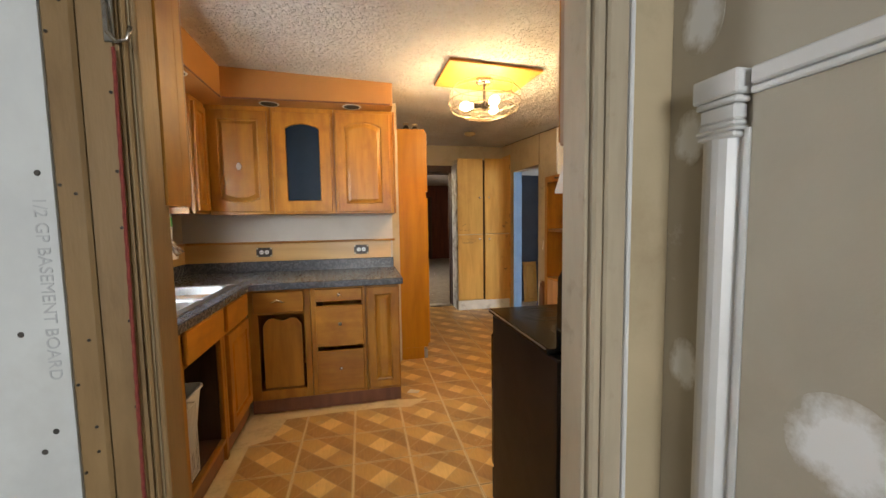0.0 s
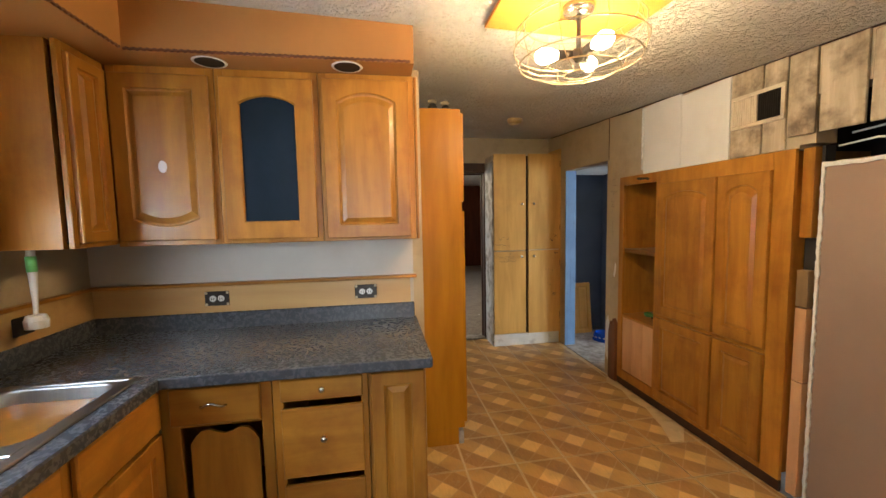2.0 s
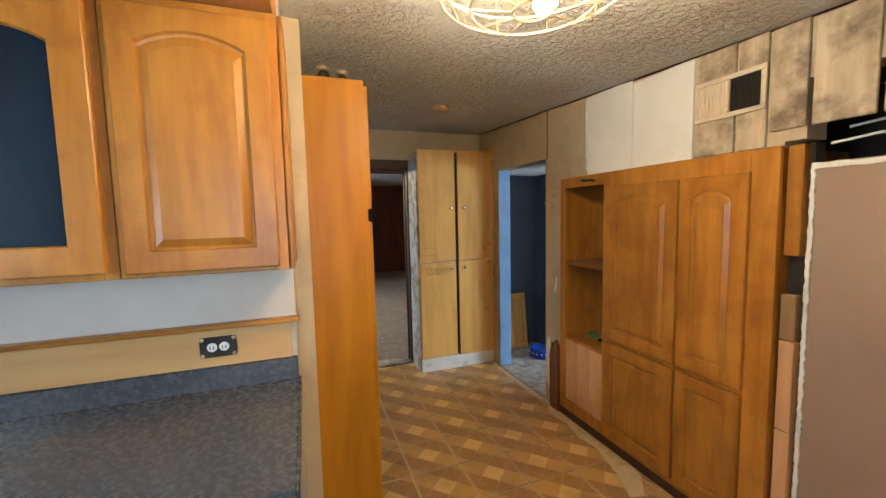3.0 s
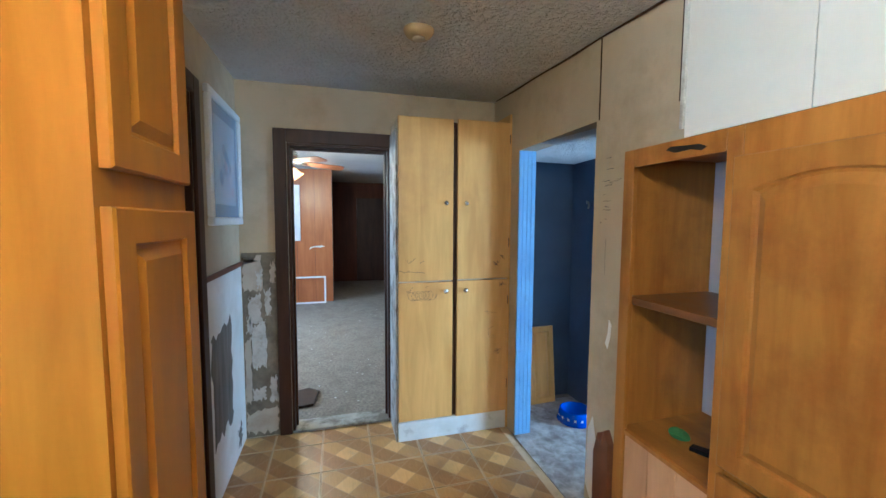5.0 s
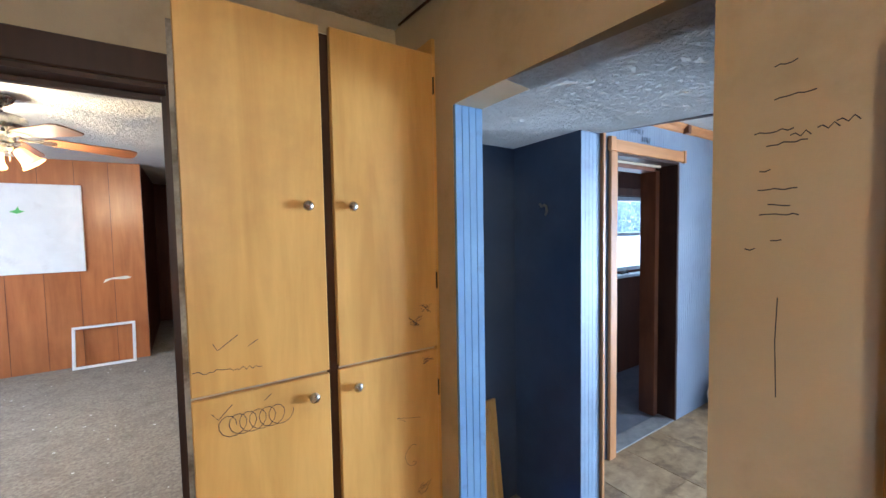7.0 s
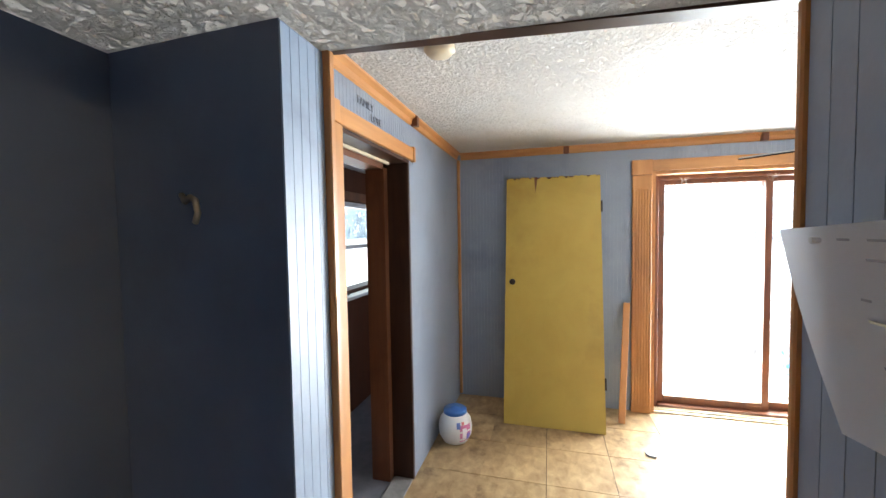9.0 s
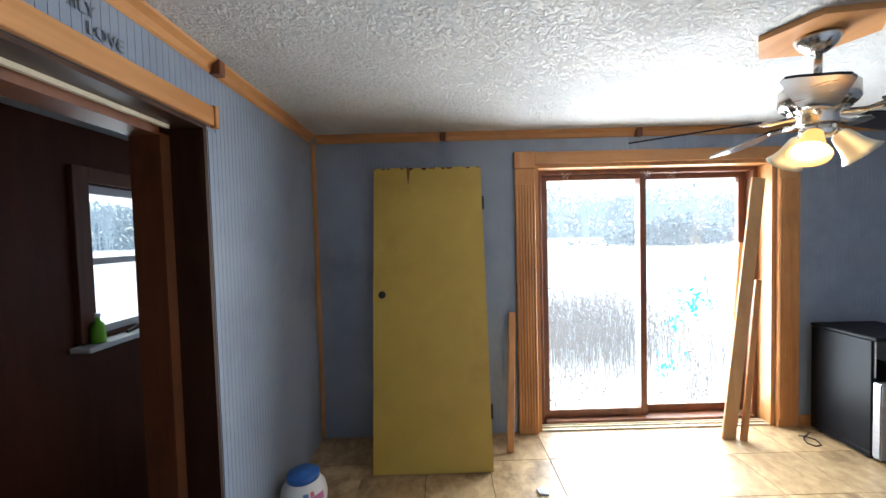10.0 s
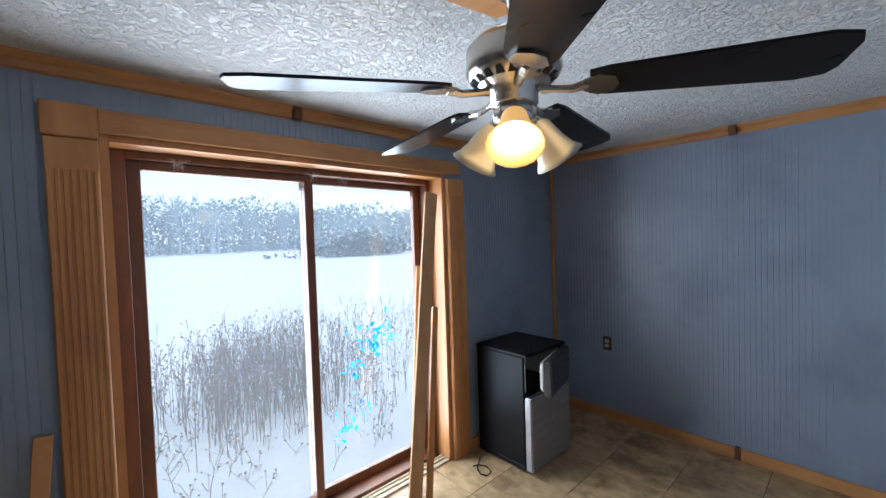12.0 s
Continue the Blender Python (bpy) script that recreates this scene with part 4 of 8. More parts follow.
u0 = wall_cabinet("honey-stained corner wall cabinet with a scuffed pale side", -0.848, -0.572, 4.085, 4.598, 1.37, 2.148, "+x", (-0.7, 4.3, 1.37))
front_frame(u0, 4.085, 4.329, 1.37, 2.148, "+x", -0.551, 0.03)
part("door", turned(panel_door(4.306 - 4.085 - 0.022, 0.72, 0.02, 0.042), facing("+x", -0.550, 4.085 + 0.022, 1.39)), MAPLE, u0)
un = thing("wall_cabinet", "honey-stained wall cabinet hung beside the kitchen entry", "cabinet", (-0.2, 2.26, 1.35), group="wall cabinets")
part("face_board", box((-0.52, 0.105, 2.275, 2.31, 1.35, 2.148)), MAPLE, un)
for x0, x1 in ((-0.52, -0.5), (0.085, 0.105)):
    part("side_panel", box((x0, x1, 2.193, 2.274, 1.35, 2.148)), MAPLE, un)
part("bottom_panel", box((-0.499, 0.084, 2.193, 2.274, 1.35, 1.37)), MAPLE_X, un)
part("door", turned(panel_door(0.30, 0.76, 0.02, 0.055), pose(-0.205, 2.311, 1.365, 0, 0, 180)), MAPLE, un)
part("door", turned(panel_door(0.30, 0.76, 0.02, 0.055), pose(0.102, 2.311, 1.365, 0, 0, 180)), MAPLE, un)

solid("soffit", box((-0.389, 0.775, 4.18, 4.599, 2.15, 2.40), (-0.849, -0.39, 2.191, 4.599, 2.15, 2.41)), SOFFIT, "brown-orange painted soffit over the wall cabinets", "soffit")
rope = solid("soffit_rope_trim", tube([(-0.386, 2.2 + 0.0125 * k, 2.154 + 0.004 * (k % 2)) for k in range(158)], 0.006, 5), RED_WOOD, "thin twisted rope moulding along the soffit", "trim")
solid("soffit_rope_trim", tube([(-0.38 + 0.0125 * k, 4.176, 2.154 + 0.004 * (k % 2)) for k in range(92)], 0.006, 5), RED_WOOD, "thin twisted rope moulding along the soffit", "trim")
for x, y in ((-0.478, 3.708), (-0.478, 3.22), (-0.098, 4.262), (0.48, 4.25)):
    can = thing("recessed_light", "unlit recessed soffit lamp with a white ring and black cone", "lamp", (x, y, 2.15), group="soffit lamps")
    part("ring", lathe([(0.056, -0.002), (0.066, -0.003), (0.069, 0.0), (0.056, 0.0)], 24, (x, y, 2.149)), WHITE_PLASTIC, can, smooth=True)
    part("cone", lathe([(0.057, -0.0022), (0.03, -0.0012), (0.0001, -0.001)], 24, (x, y, 2.149)), BLACK_PLASTIC, can, "black lamp cone")

for x in (-0.255, 0.515):
    o = thing("wall_outlet", "white double outlet in a dark decorative plate", "outlet", (x, 4.584, 1.06), group="counter outlets")
    part("plate", box((x - 0.06, x + 0.06, 4.578, 4.584, 1.022, 1.098), bevel=0.003), DARK_METAL, o, "dark patterned metal plate")
    for sx in (-0.052, 0.052):
        for sz in (-0.03, 0.03):
            part("ornament", turned(lathe([(0.0001, 0.003), (0.006, 0.002), (0.008, 0), (0.0001, 0)], 8), Matrix.Translation((x + sx, 4.578, 1.06 + sz)) @ pose(0, 0, 0, 90)), WIRE, o, "light worn ornament")
    for s in (-0.02, 0.02):
        so = part("socket", turned(lathe([(0.0001, 0.004), (0.015, 0.004), (0.017, 0), (0.0001, 0)], 14), Matrix.Translation((x + s, 4.578, 1.06)) @ pose(0, 0, 0, 90)), WHITE_PLASTIC, o)
        part("slot", box((x + s - 0.007, x + s - 0.004, 4.5735, 4.5745, 1.053, 1.065), (x + s + 0.004, x + s + 0.007, 4.5735, 4.5745, 1.053, 1.065)), HOLE_SHADE, so)
o = thing("wall_outlet", "dark outlet plate beside the corner", "outlet", (-0.835, 4.19, 1.06), group="counter outlets")
part("plate", box((-0.835, -0.829, 4.14, 4.24, 1.022, 1.098), bevel=0.003), DARK_METAL, o)

brush = thing("dish_brush", "white dish brush with a green grip hanging under the cabinet", "brush", (-0.723, 4.115, 1.07))
part("handle", tube([(-0.725, 4.117, 1.37), (-0.723, 4.115, 1.29), (-0.721, 4.111, 1.15), (-0.719, 4.105, 1.12)], [0.013, 0.015, 0.008, 0.008], 10), WHITE_PLASTIC, brush, smooth=True)
GREEN = material("green_plastic", (0.12, 0.42, 0.1), (0.16, 0.5, 0.14), rough=0.4, scale=10)
part("grip", tube([(-0.725, 4.116, 1.345), (-0.723, 4.114, 1.285)], 0.0165, 10), GREEN, brush, "green rubber grip", smooth=True)
part("head", lathe([(0.0001, 0.055), (0.03, 0.05), (0.038, 0.03), (0.036, 0.0), (0.0001, 0)], 16, (-0.719, 4.105, 1.068)), WHITE_PLASTIC, brush, "round bristle head")

# sink window
win = thing("window_1", "white sash window over the sink with a honey wood surround", "window", (-0.85, 3.35, 1.25), kind="structure")
part("casing", box((-0.849, -0.828, 3.742, 3.83, 1.25, 2.10), (-0.849, -0.835, 3.832, 4.032, 1.148, 2.148), (-0.849, -0.828, 2.86, 2.948, 1.25, 2.10), (-0.849, -0.828, 2.949, 3.741, 2.062, 2.15), bevel=0.003), MAPLE, win, "honey wood casing")
part("window_sill", box((-0.849, -0.76, 2.86, 4.03, 1.222, 1.249), bevel=0.006), MAPLE_Y, win)
part("apron", box((-0.849, -0.822, 2.88, 4.01, 1.13, 1.22), bevel=0.006), RED_WOOD, win, "darker wooden apron")
part("window_frame", box((-0.96, -0.86, 3.70, 3.738, 1.274, 2.058), (-0.96, -0.86, 2.952, 2.99, 1.274, 2.058), (-0.96, -0.86, 2.992, 3.698, 1.274, 1.33), (-0.95, -0.89, 2.992, 3.698, 1.61, 1.66), (-0.96, -0.86, 2.992, 3.698, 2.02, 2.058)), WHITE_PAINT, win)
pane = part("pane", box((-0.925, -0.921, 2.992, 3.698, 1.33, 2.02)), GLASS, win)
pane.visible_shadow = False

cloth = bpy.data.materials.new("sheer_floral_cloth")
cloth.use_nodes = True
cn, cl = cloth.node_tree.nodes, cloth.node_tree.links
cb = cn["Principled BSDF"]
ctc, cv, cr, ct, cm, cmix = cn.new("ShaderNodeTexCoord"), cn.new("ShaderNodeTexVoronoi"), cn.new("ShaderNodeValToRGB"), cn.new("ShaderNodeBsdfTranslucent"), cn.new("ShaderNodeMixShader"), cn.new("ShaderNodeTexNoise")
cv.inputs["Scale"].default_value = 17
cmix.inputs["Scale"].default_value = 40
cr.color_ramp.elements[0].color, cr.color_ramp.elements[1].color = (0.72, 0.26, 0.17, 1), (0.85, 0.86, 0.86, 1)
cr.color_ramp.elements[0].position, cr.color_ramp.elements[1].position = 0.16, 0.30
cl.new(ctc.outputs["Object"], cv.inputs["Vector"])
cmix.inputs["Scale"].default_value, cmix.inputs["Detail"].default_value = 9, 6
bunch = cn.new("ShaderNodeMath")
bunch.operation = "MULTIPLY_ADD"
bunch.inputs[1].default_value = -1.6
cl.new(ctc.outputs["Object"], cmix.inputs["Vector"])
cl.new(cmix.outputs[0], bunch.inputs[0])
lift_ = cn.new("ShaderNodeMath")
lift_.inputs[1].default_value = 0.72
cl.new(cv.outputs["Distance"], lift_.inputs[0])
cl.new(lift_.outputs[0], bunch.inputs[2])
cl.new(bunch.outputs[0], cr.inputs[0])
cl.new(cr.outputs[0], cb.inputs["Base Color"])
cl.new(cr.outputs[0], ct.inputs[0])
cb.inputs["Roughness"].default_value = 0.9
cm.inputs[0].default_value = 0.22
cl.new(cb.outputs[0], cm.inputs[1])
cl.new(ct.outputs[0], cm.inputs[2])
cl.new(cm.outputs[0], cn["Material Output"].inputs[0])
curtain = thing("curtain", "sheer white curtain printed with red flowers, drawn over the sink window", "curtain", (-0.79, 3.5, 1.4))
bm = bmesh.new()
grid = []
for i in range(71):
    y = 2.95 + 1.11 * i / 70
    low = 1.63 - 0.015 * math.sin(9 * y) - (0.25 * max(0.0, (y - 3.42) / 0.64) ** 1.3 if y > 3.42 else 0)
    grid.append([bm.verts.new((-0.795 + 0.014 * math.sin(70 * y + 2 * math.sin(5 * y)) * (0.4 + 0.6 * k / 8) + 0.02 * (k / 8) * (y - 3.3), y, 2.09 + (low - 2.09) * k / 8)) for k in range(9)])
for a, b in zip(grid, grid[1:]):
    for k in range(8):
        bm.faces.new((a[k], a[k + 1], b[k + 1], b[k]))
part("cloth", bm, cloth, curtain, smooth=True)
part("rod", tube([(-0.795, 2.90, 2.09), (-0.795, 4.03, 2.085)], 0.007, 8), WHITE_PAINT, curtain, "thin curtain rod", smooth=True)

solid("wall_end_strip", box((0.786, 0.80, 4.34, 4.72, 1.36, 2.149), bevel=0.003), MAPLE, "honey-stained board covering the cabinet side and wall end", "trim")

# tall pantry cabinet
pantry = thing("pantry_cabinet", "tall bright-orange varnished pantry cabinet at the counter end", "cabinet", (0.96, 4.93, 0))
part("body", box((0.79, 1.106, 4.745, 5.12, 0.11, 2.115), (0.79, 1.066, 4.745, 5.12, 0, 0.109)), PANTRY_WOOD, pantry)
part("toe_plate", box((1.067, 1.099, 4.742, 4.80, 0.0, 0.09), bevel=0.004), material("grey_plaster_scrap", (0.2, 0.18, 0.16), (0.3, 0.28, 0.25), scale=20), pantry, "grey scuffed toe block")
part("door", turned(panel_door(0.335, 0.535, 0.02, 0.062), facing("+x", 1.107, 4.762, 1.56)), PANTRY_WOOD, pantry)
part("door", turned(panel_door(0.36, 1.36, 0.02, 0.062), facing("+x", 1.107, 4.758, 0.14)), PANTRY_WOOD, pantry)
for x, y in ((0.945, 4.80), (1.03, 4.83)):
    j = thing("small_jar", "small brass-lidded glass jar on top of the pantry", "jar", (x, y, 2.116), group="pantry jars")
    part("jar", lathe([(0.0001, 0), (0.026, 0), (0.028, 0.02), (0.02, 0.035), (0.016, 0.04), (0.0001, 0.04)], 14, (x, y, 2.116)), DARK_METAL, j, smooth=True)
    part("lid", lathe([(0.016, 0.04), (0.027, 0.042), (0.027, 0.058), (0.02, 0.062), (0.0001, 0.062)], 14, (x, y, 2.116)), WIRE, j, "brass lid", smooth=True)

# ceiling lamp
lamp = thing("cage_ceiling_light", "wire-cage flush lamp with three lit bulbs under a wooden board", "lamp", (1.385, 3.84, 2.30))
LZ = kitchen_ceiling(1.385, 3.83)
board_ = thing("ceiling_board", "square orange varnished plywood board on the ceiling", "board", (1.385, 3.83, LZ - 0.02))
bm = box((1.075, 1.685, 3.575, 4.085, -0.022, -0.004), bevel=0.003)
for v in bm.verts:
    v.co.z += kitchen_ceiling(v.co.x, v.co.y)
part("board", bm, wood("lamp_board_ply", (0.5, 0.2, 0.03), (0.6, 0.27, 0.05), along="x", coat=0.4), board_)
LX, LY, LT = 1.375, 3.83, LZ - 0.022
part("canopy", lathe([(0.0001, 0), (0.06, 0), (0.06, -0.02), (0.05, -0.03), (0.0001, -0.03)], 24, (LX, LY, LT)), NICKEL, lamp, smooth=True)
part("stem", tube([(LX, LY, LT - 0.03), (LX, LY, LT - 0.175)], 0.009, 10), DARK_METAL, lamp, smooth=True)
part("hub", lathe([(0.0001, 0.02), (0.022, 0.015), (0.03, 0), (0.022, -0.015), (0.012, -0.03), (0.0001, -0.034)], 16, (LX, LY, LT - 0.175)), DARK_METAL, lamp, smooth=True)


def ring(r, z, n=40):
    return [(LX + r * math.cos(2 * math.pi * k / n), LY + r * math.sin(2 * math.pi * k / n), z) for k in range(n)]


for r, dz in ((0.205, -0.05), (0.235, -0.085), (0.245, -0.15), (0.225, -0.205), (0.15, -0.24), (0.05, -0.252)):
    part("cage_ring", tube(ring(r, LT + dz), 0.0028, 6, True), WIRE, lamp)
for k in range(10):
    a = 2 * math.pi * k / 10 + 0.2
    prof = [(0.205, -0.05), (0.235, -0.085), (0.245, -0.15), (0.225, -0.205), (0.15, -0.24), (0.05, -0.252)]
    part("cage_wire", tube([(LX + r * math.cos(a), LY + r * math.sin(a), LT + dz) for r, dz in prof], 0.0018, 5), WIRE, lamp)
for k in range(3):
    a = 2 * math.pi * k / 3 + 0.75
    c, s = math.cos(a), math.sin(a)
    so = part("socket", tube([(LX + 0.02 * c, LY + 0.02 * s, LT - 0.175), (LX + 0.075 * c, LY + 0.075 * s, LT - 0.175)], [0.014, 0.019], 12), DARK_METAL, lamp, "dark lamp socket", smooth=True)
    b = part("bulb", tube([(LX + q * c, LY + q * s, LT - 0.175) for q in (0.076, 0.09, 0.115, 0.14, 0.158, 0.165)], [0.013, 0.02, 0.03, 0.03, 0.02, 0.006], 14), BULB, lamp, "lit warm bulb", smooth=True)
    b.visible_shadow = False
    bulb_light("kitchen_bulb", (LX + 0.125 * c, LY + 0.125 * s, LT - 0.175), 12)

YELLOWED = material("yellowed_plastic", (0.38, 0.26, 0.11), (0.46, 0.33, 0.15), rough=0.5, scale=6)
det = thing("smoke_detector", "round yellowed smoke detector on the kitchen ceiling", "detector", (1.83, 5.79, 2.32))
DZ = kitchen_ceiling(1.83, 5.79)
part("cover", lathe([(0.068, 0), (0.068, -0.012), (0.055, -0.03), (0.03, -0.036), (0.0001, -0.036)], 28, (1.83, 5.79, DZ)), YELLOWED, det, smooth=True)
part("grille", lathe([(0.028, -0.037), (0.03, -0.041), (0.0001, -0.041)], 20, (1.83, 5.79, DZ)), WIRE, det, smooth=True)

# built-in cabinet in the east wall
built = thing("built_in_cabinet", "honey-stained built-in cabinet with four panel doors and an open shelf bay", "cabinet", (2.62, 4.7, 0))
for y0, y1 in ((4.005, 4.023), (4.925, 4.943), (5.365, 5.384)):
    part("side_panel", box((2.63, 3.07, y0, y1, 0.10, 1.755)), MAPLE, built)
for y0, y1, z0, z1 in ((4.024, 4.924, 1.737, 1.755), (4.944, 5.364, 1.737, 1.755), (4.024, 4.924, 0.10, 0.118), (4.944, 5.364, 0.10, 0.118), (4.944, 5.364, 0.595, 0.613)):
    part("panel", box((2.63, 3.07, y0, y1, z0, z1)), MAPLE_Y, built)
bars = [(4.0, 4.105, 0.06, 1.765), (4.408, 4.434, 0.10, 1.66), (4.905, 4.955, 0.06, 1.765), (5.335, 5.39, 0.06, 1.765), (4.106, 4.904, 1.665, 1.765), (4.956, 5.334, 1.695, 1.765), (4.106, 4.904, 0.06, 0.105), (4.956, 5.334, 0.06, 0.135), (4.106, 4.904, 0.70, 0.745), (4.956, 5.334, 0.594, 0.614)]
bm = bmesh.new()
for a, b, c, d in bars:
    box((2.608, 2.629, a, b, c, d), bevel=0.002, bm=bm)
part("face_frame", bm, MAPLE, built)
part("toe_board", box((2.612, 2.628, 4.0, 5.39, 0.0, 0.059)), DARK_WOOD, built)
part("shelf", box((2.625, 3.05, 4.945, 5.363, 1.142, 1.172), bevel=0.003), wood("dark_honey_shelf", (0.13, 0.052, 0.01), (0.21, 0.085, 0.017), along="y"), built, "darker worn shelf")
for k in range(4):
    part("back_board", box((3.053, 3.068, 4.948 + 0.104 * k, 5.046 + 0.104 * k, 0.62, 1.735)), SHELF_BACK, built)
for k in range(3):
    part("pine_board", box((2.616, 2.630, 4.958 + 0.126 * k, 5.081 + 0.126 * k, 0.137, 0.592), bevel=0.002), PINE, built, "raw pale pine board")
for y1, w in ((4.915, 0.485), (4.415, 0.315)):
    part("door", turned(panel_door(w, 0.945, 0.021, 0.062, 0.04), facing("-x", 2.606, y1, 0.728)), MAPLE, built)
    part("door", turned(panel_door(w, 0.60, 0.021, 0.062), facing("-x", 2.606, y1, 0.10)), MAPLE, built)
part("latch_scar", prism([(5.02, 1.722), (5.05, 1.735), (5.10, 1.738), (5.16, 1.745), (5.18, 1.735), (5.14, 1.72), (5.08, 1.722), (5.04, 1.712)], 2.6065, 2.609, "x"), DARK_METAL, built, "dark scar where a latch sat")
strip_ = thing("wall_stud_strip", "rough upright pine studs with dark gaps beside the cabinet", "stud", (2.64, 3.96, 0))
for z0, z1 in ((0, 0.60), (0.604, 0.98), (0.986, 1.17), (1.33, 1.765)):
    part("stud", box((2.650, 2.70, 3.945, 3.998, z0, z1), bevel=0.003), MAPLE if z0 > 1.2 else OLD_PAINT if z0 == 0.986 else PINE, strip_)
# Solid near-black filler paints the shade seen between the studs.
part("gap", box((2.69, 2.75, 3.93, 3.999, 0, 1.77)), HOLE_SHADE, strip_, "near-black filler painting the shade between the studs")
rnd = random.Random(4)
left = [(3.935 + rnd.uniform(-0.002, 0.003), 1.69 * k / 110) for k in range(111)]
outline = left + [(3.921 + rnd.uniform(-0.004, 0.003), 1.69 * k / 110) for k in range(110, -1, -1)]
solid("plasterboard_edge", prism(outline, 2.676, 2.684, "x"), SCUFFED_WHITE, "ragged white broken plasterboard edge", "trim")
top_edge = [(2.2 + 1.72 * k / 50, 1.688 + rnd.uniform(-0.004, 0.004)) for k in range(51)] + [(2.2 + 1.72 * k / 50, 1.668 + rnd.uniform(-0.004, 0.004)) for k in range(50, -1, -1)]
solid("plasterboard_edge", prism(top_edge, 2.676, 2.684, "x"), SCUFFED_WHITE, "ragged white broken plasterboard edge", "trim")
cable = thing("loose_cable", "loose white electric cables in the wall hollow", "cable", (2.8, 3.5, 1.75))
for y0, dz in ((3.9, 0.0), (3.85, 0.05)):
    part("cable", tube([(2.72 + 0.05 * math.sin(k), y0 - 0.12 * k, 1.76 + dz + 0.02 * math.sin(1.7 * k)) for k in range(14)], 0.005, 6), WHITE_PLASTIC, cable)

wall_e = bpy.data.objects["wall_kitchen_east"]
for y0, y1 in ((4.185, 4.375), (4.06, 4.18), (3.925, 4.055), (3.735, 3.915), (3.50, 3.725), (3.26, 3.49), (3.02, 3.25), (2.79, 3.01), (2.56, 2.78), (2.33, 2.55), (2.2, 2.32)):
    low = 1.768 if y0 > 3.95 else 1.825
    part("plank", box((2.614, 2.629, y0 + 0.004, y1 - 0.004, low, kitchen_ceiling(2.62, y0) - 0.004), bevel=0.003), BOARDS, wall_e)
part("panel", box((2.618, 2.629, 4.382, 4.745, 1.768, 2.236), (2.618, 2.629, 4.748, 5.118, 1.768, 2.262)), WHITE_WALL, wall_e)
part("edge_strip", box((2.610, 2.629, 5.12, 5.135, 1.80, 2.262), bevel=0.002), SCUFFED_WHITE, wall_e)
part("seam", box((2.622, 2.6295, 5.137, 5.15, 1.90, 2.27), (2.626, 2.6295, 5.582, 5.587, 1.94, 2.31)), DARK_WOOD, wall_e)
crack = solid("ceiling_crack", tube([(2.622, 2.2 + 0.12 * k, kitchen_ceiling(2.622, 2.2 + 0.12 * k) - 0.003 + 0.003 * math.sin(5 * k)) for k in range(39)], 0.006, 5), DARK_WOOD, "dark open joint between wall and ceiling", "trim")

vent = thing("wall_vent", "almond metal wall register, half of it open and dark", "vent", (2.61, 4.21, 1.92))
part("frame", box((2.600, 2.613, 4.06, 4.36, 1.922, 1.942), (2.600, 2.613, 4.06, 4.36, 2.082, 2.102), (2.600, 2.613, 4.06, 4.08, 1.943, 2.081), (2.600, 2.613, 4.34, 4.36, 1.943, 2.081), (2.600, 2.613, 4.205, 4.217, 1.943, 2.081), bevel=0.002), ALMOND, vent)
part("damper", box((2.606, 2.610, 4.218, 4.339, 1.943, 2.081)), ALMOND, vent, "closed almond damper")
part("backing", box((2.610, 2.613, 4.081, 4.204, 1.943, 2.081)), HOLE_SHADE, vent)
for k in range(11):
    part("slat", box((2.602, 2.607, 4.086 + 0.011 * k, 4.0885 + 0.011 * k, 1.943, 2.081)), DARK_METAL, vent)
for k in range(9):
    part("slat", box((2.602, 2.606, 4.226 + 0.013 * k, 4.229 + 0.013 * k, 1.943, 2.081)), ALMOND, vent)

# marks on the wall beside the hall opening
def east_plane(a, b, o):
    return (2.629 - o, a, b)


rnd = random.Random(8)
marks = bmesh.new()
for z in (1.76, 1.71, 1.66, 1.64, 1.60, 1.57, 1.545, 1.53, 1.49, 1.475):
    y = 5.54 + rnd.uniform(-0.03, 0.02)
    n = rnd.choice((3, 5, 8))
    join(marks, ribbon([(y - 0.007 * k, z + rnd.uniform(-0.002, 0.002)) for k in range(n)], 0.002, 0.002, east_plane))
for z, y in ((1.65, 5.50), (1.655, 5.47), (1.66, 5.45)):
    join(marks, ribbon([(y - 0.006 * k, z + 0.004 * math.sin(2.6 * k)) for k in range(5)], 0.002, 0.002, east_plane))
join(marks, ribbon([(5.51, 1.40), (5.512, 1.33), (5.509, 1.24)], 0.0016, 0.002, east_plane))
part("pencil_marks", marks, INK, wall_e, "pencilled height marks")
for pts in ([(5.49, 0.93), (5.475, 0.98), (5.47, 1.04), (5.455, 1.02), (5.46, 0.96), (5.475, 0.91)], [(5.44, 0.3), (5.47, 0.42), (5.5, 0.5), (5.53, 0.44), (5.56, 0.55), (5.59, 0.48), (5.6, 0.2), (5.5, 0.05), (5.42, 0.1)]):
    part("bare_patch", prism(pts, 2.6265, 2.6295, "x"), WHITE_WALL, wall_e, "pale patch of torn paper")

stud = thing("exposed_stud", "broken brown stud end at the foot of the wall", "stud", (2.615, 5.45, 0))
part("stud", prism([(5.40, 0.0), (5.50, 0.0), (5.505, 0.42), (5.48, 0.52), (5.46, 0.47), (5.44, 0.55), (5.41, 0.5)], 2.595, 2.628, "x"), RED_WOOD, stud)
rag_ = thing("green_rag", "crumpled green rag in the open shelf bay", "rag", (2.78, 5.22, 0.613))
bm = bmesh.new()
bmesh.ops.create_icosphere(bm, subdivisions=3, radius=0.036)
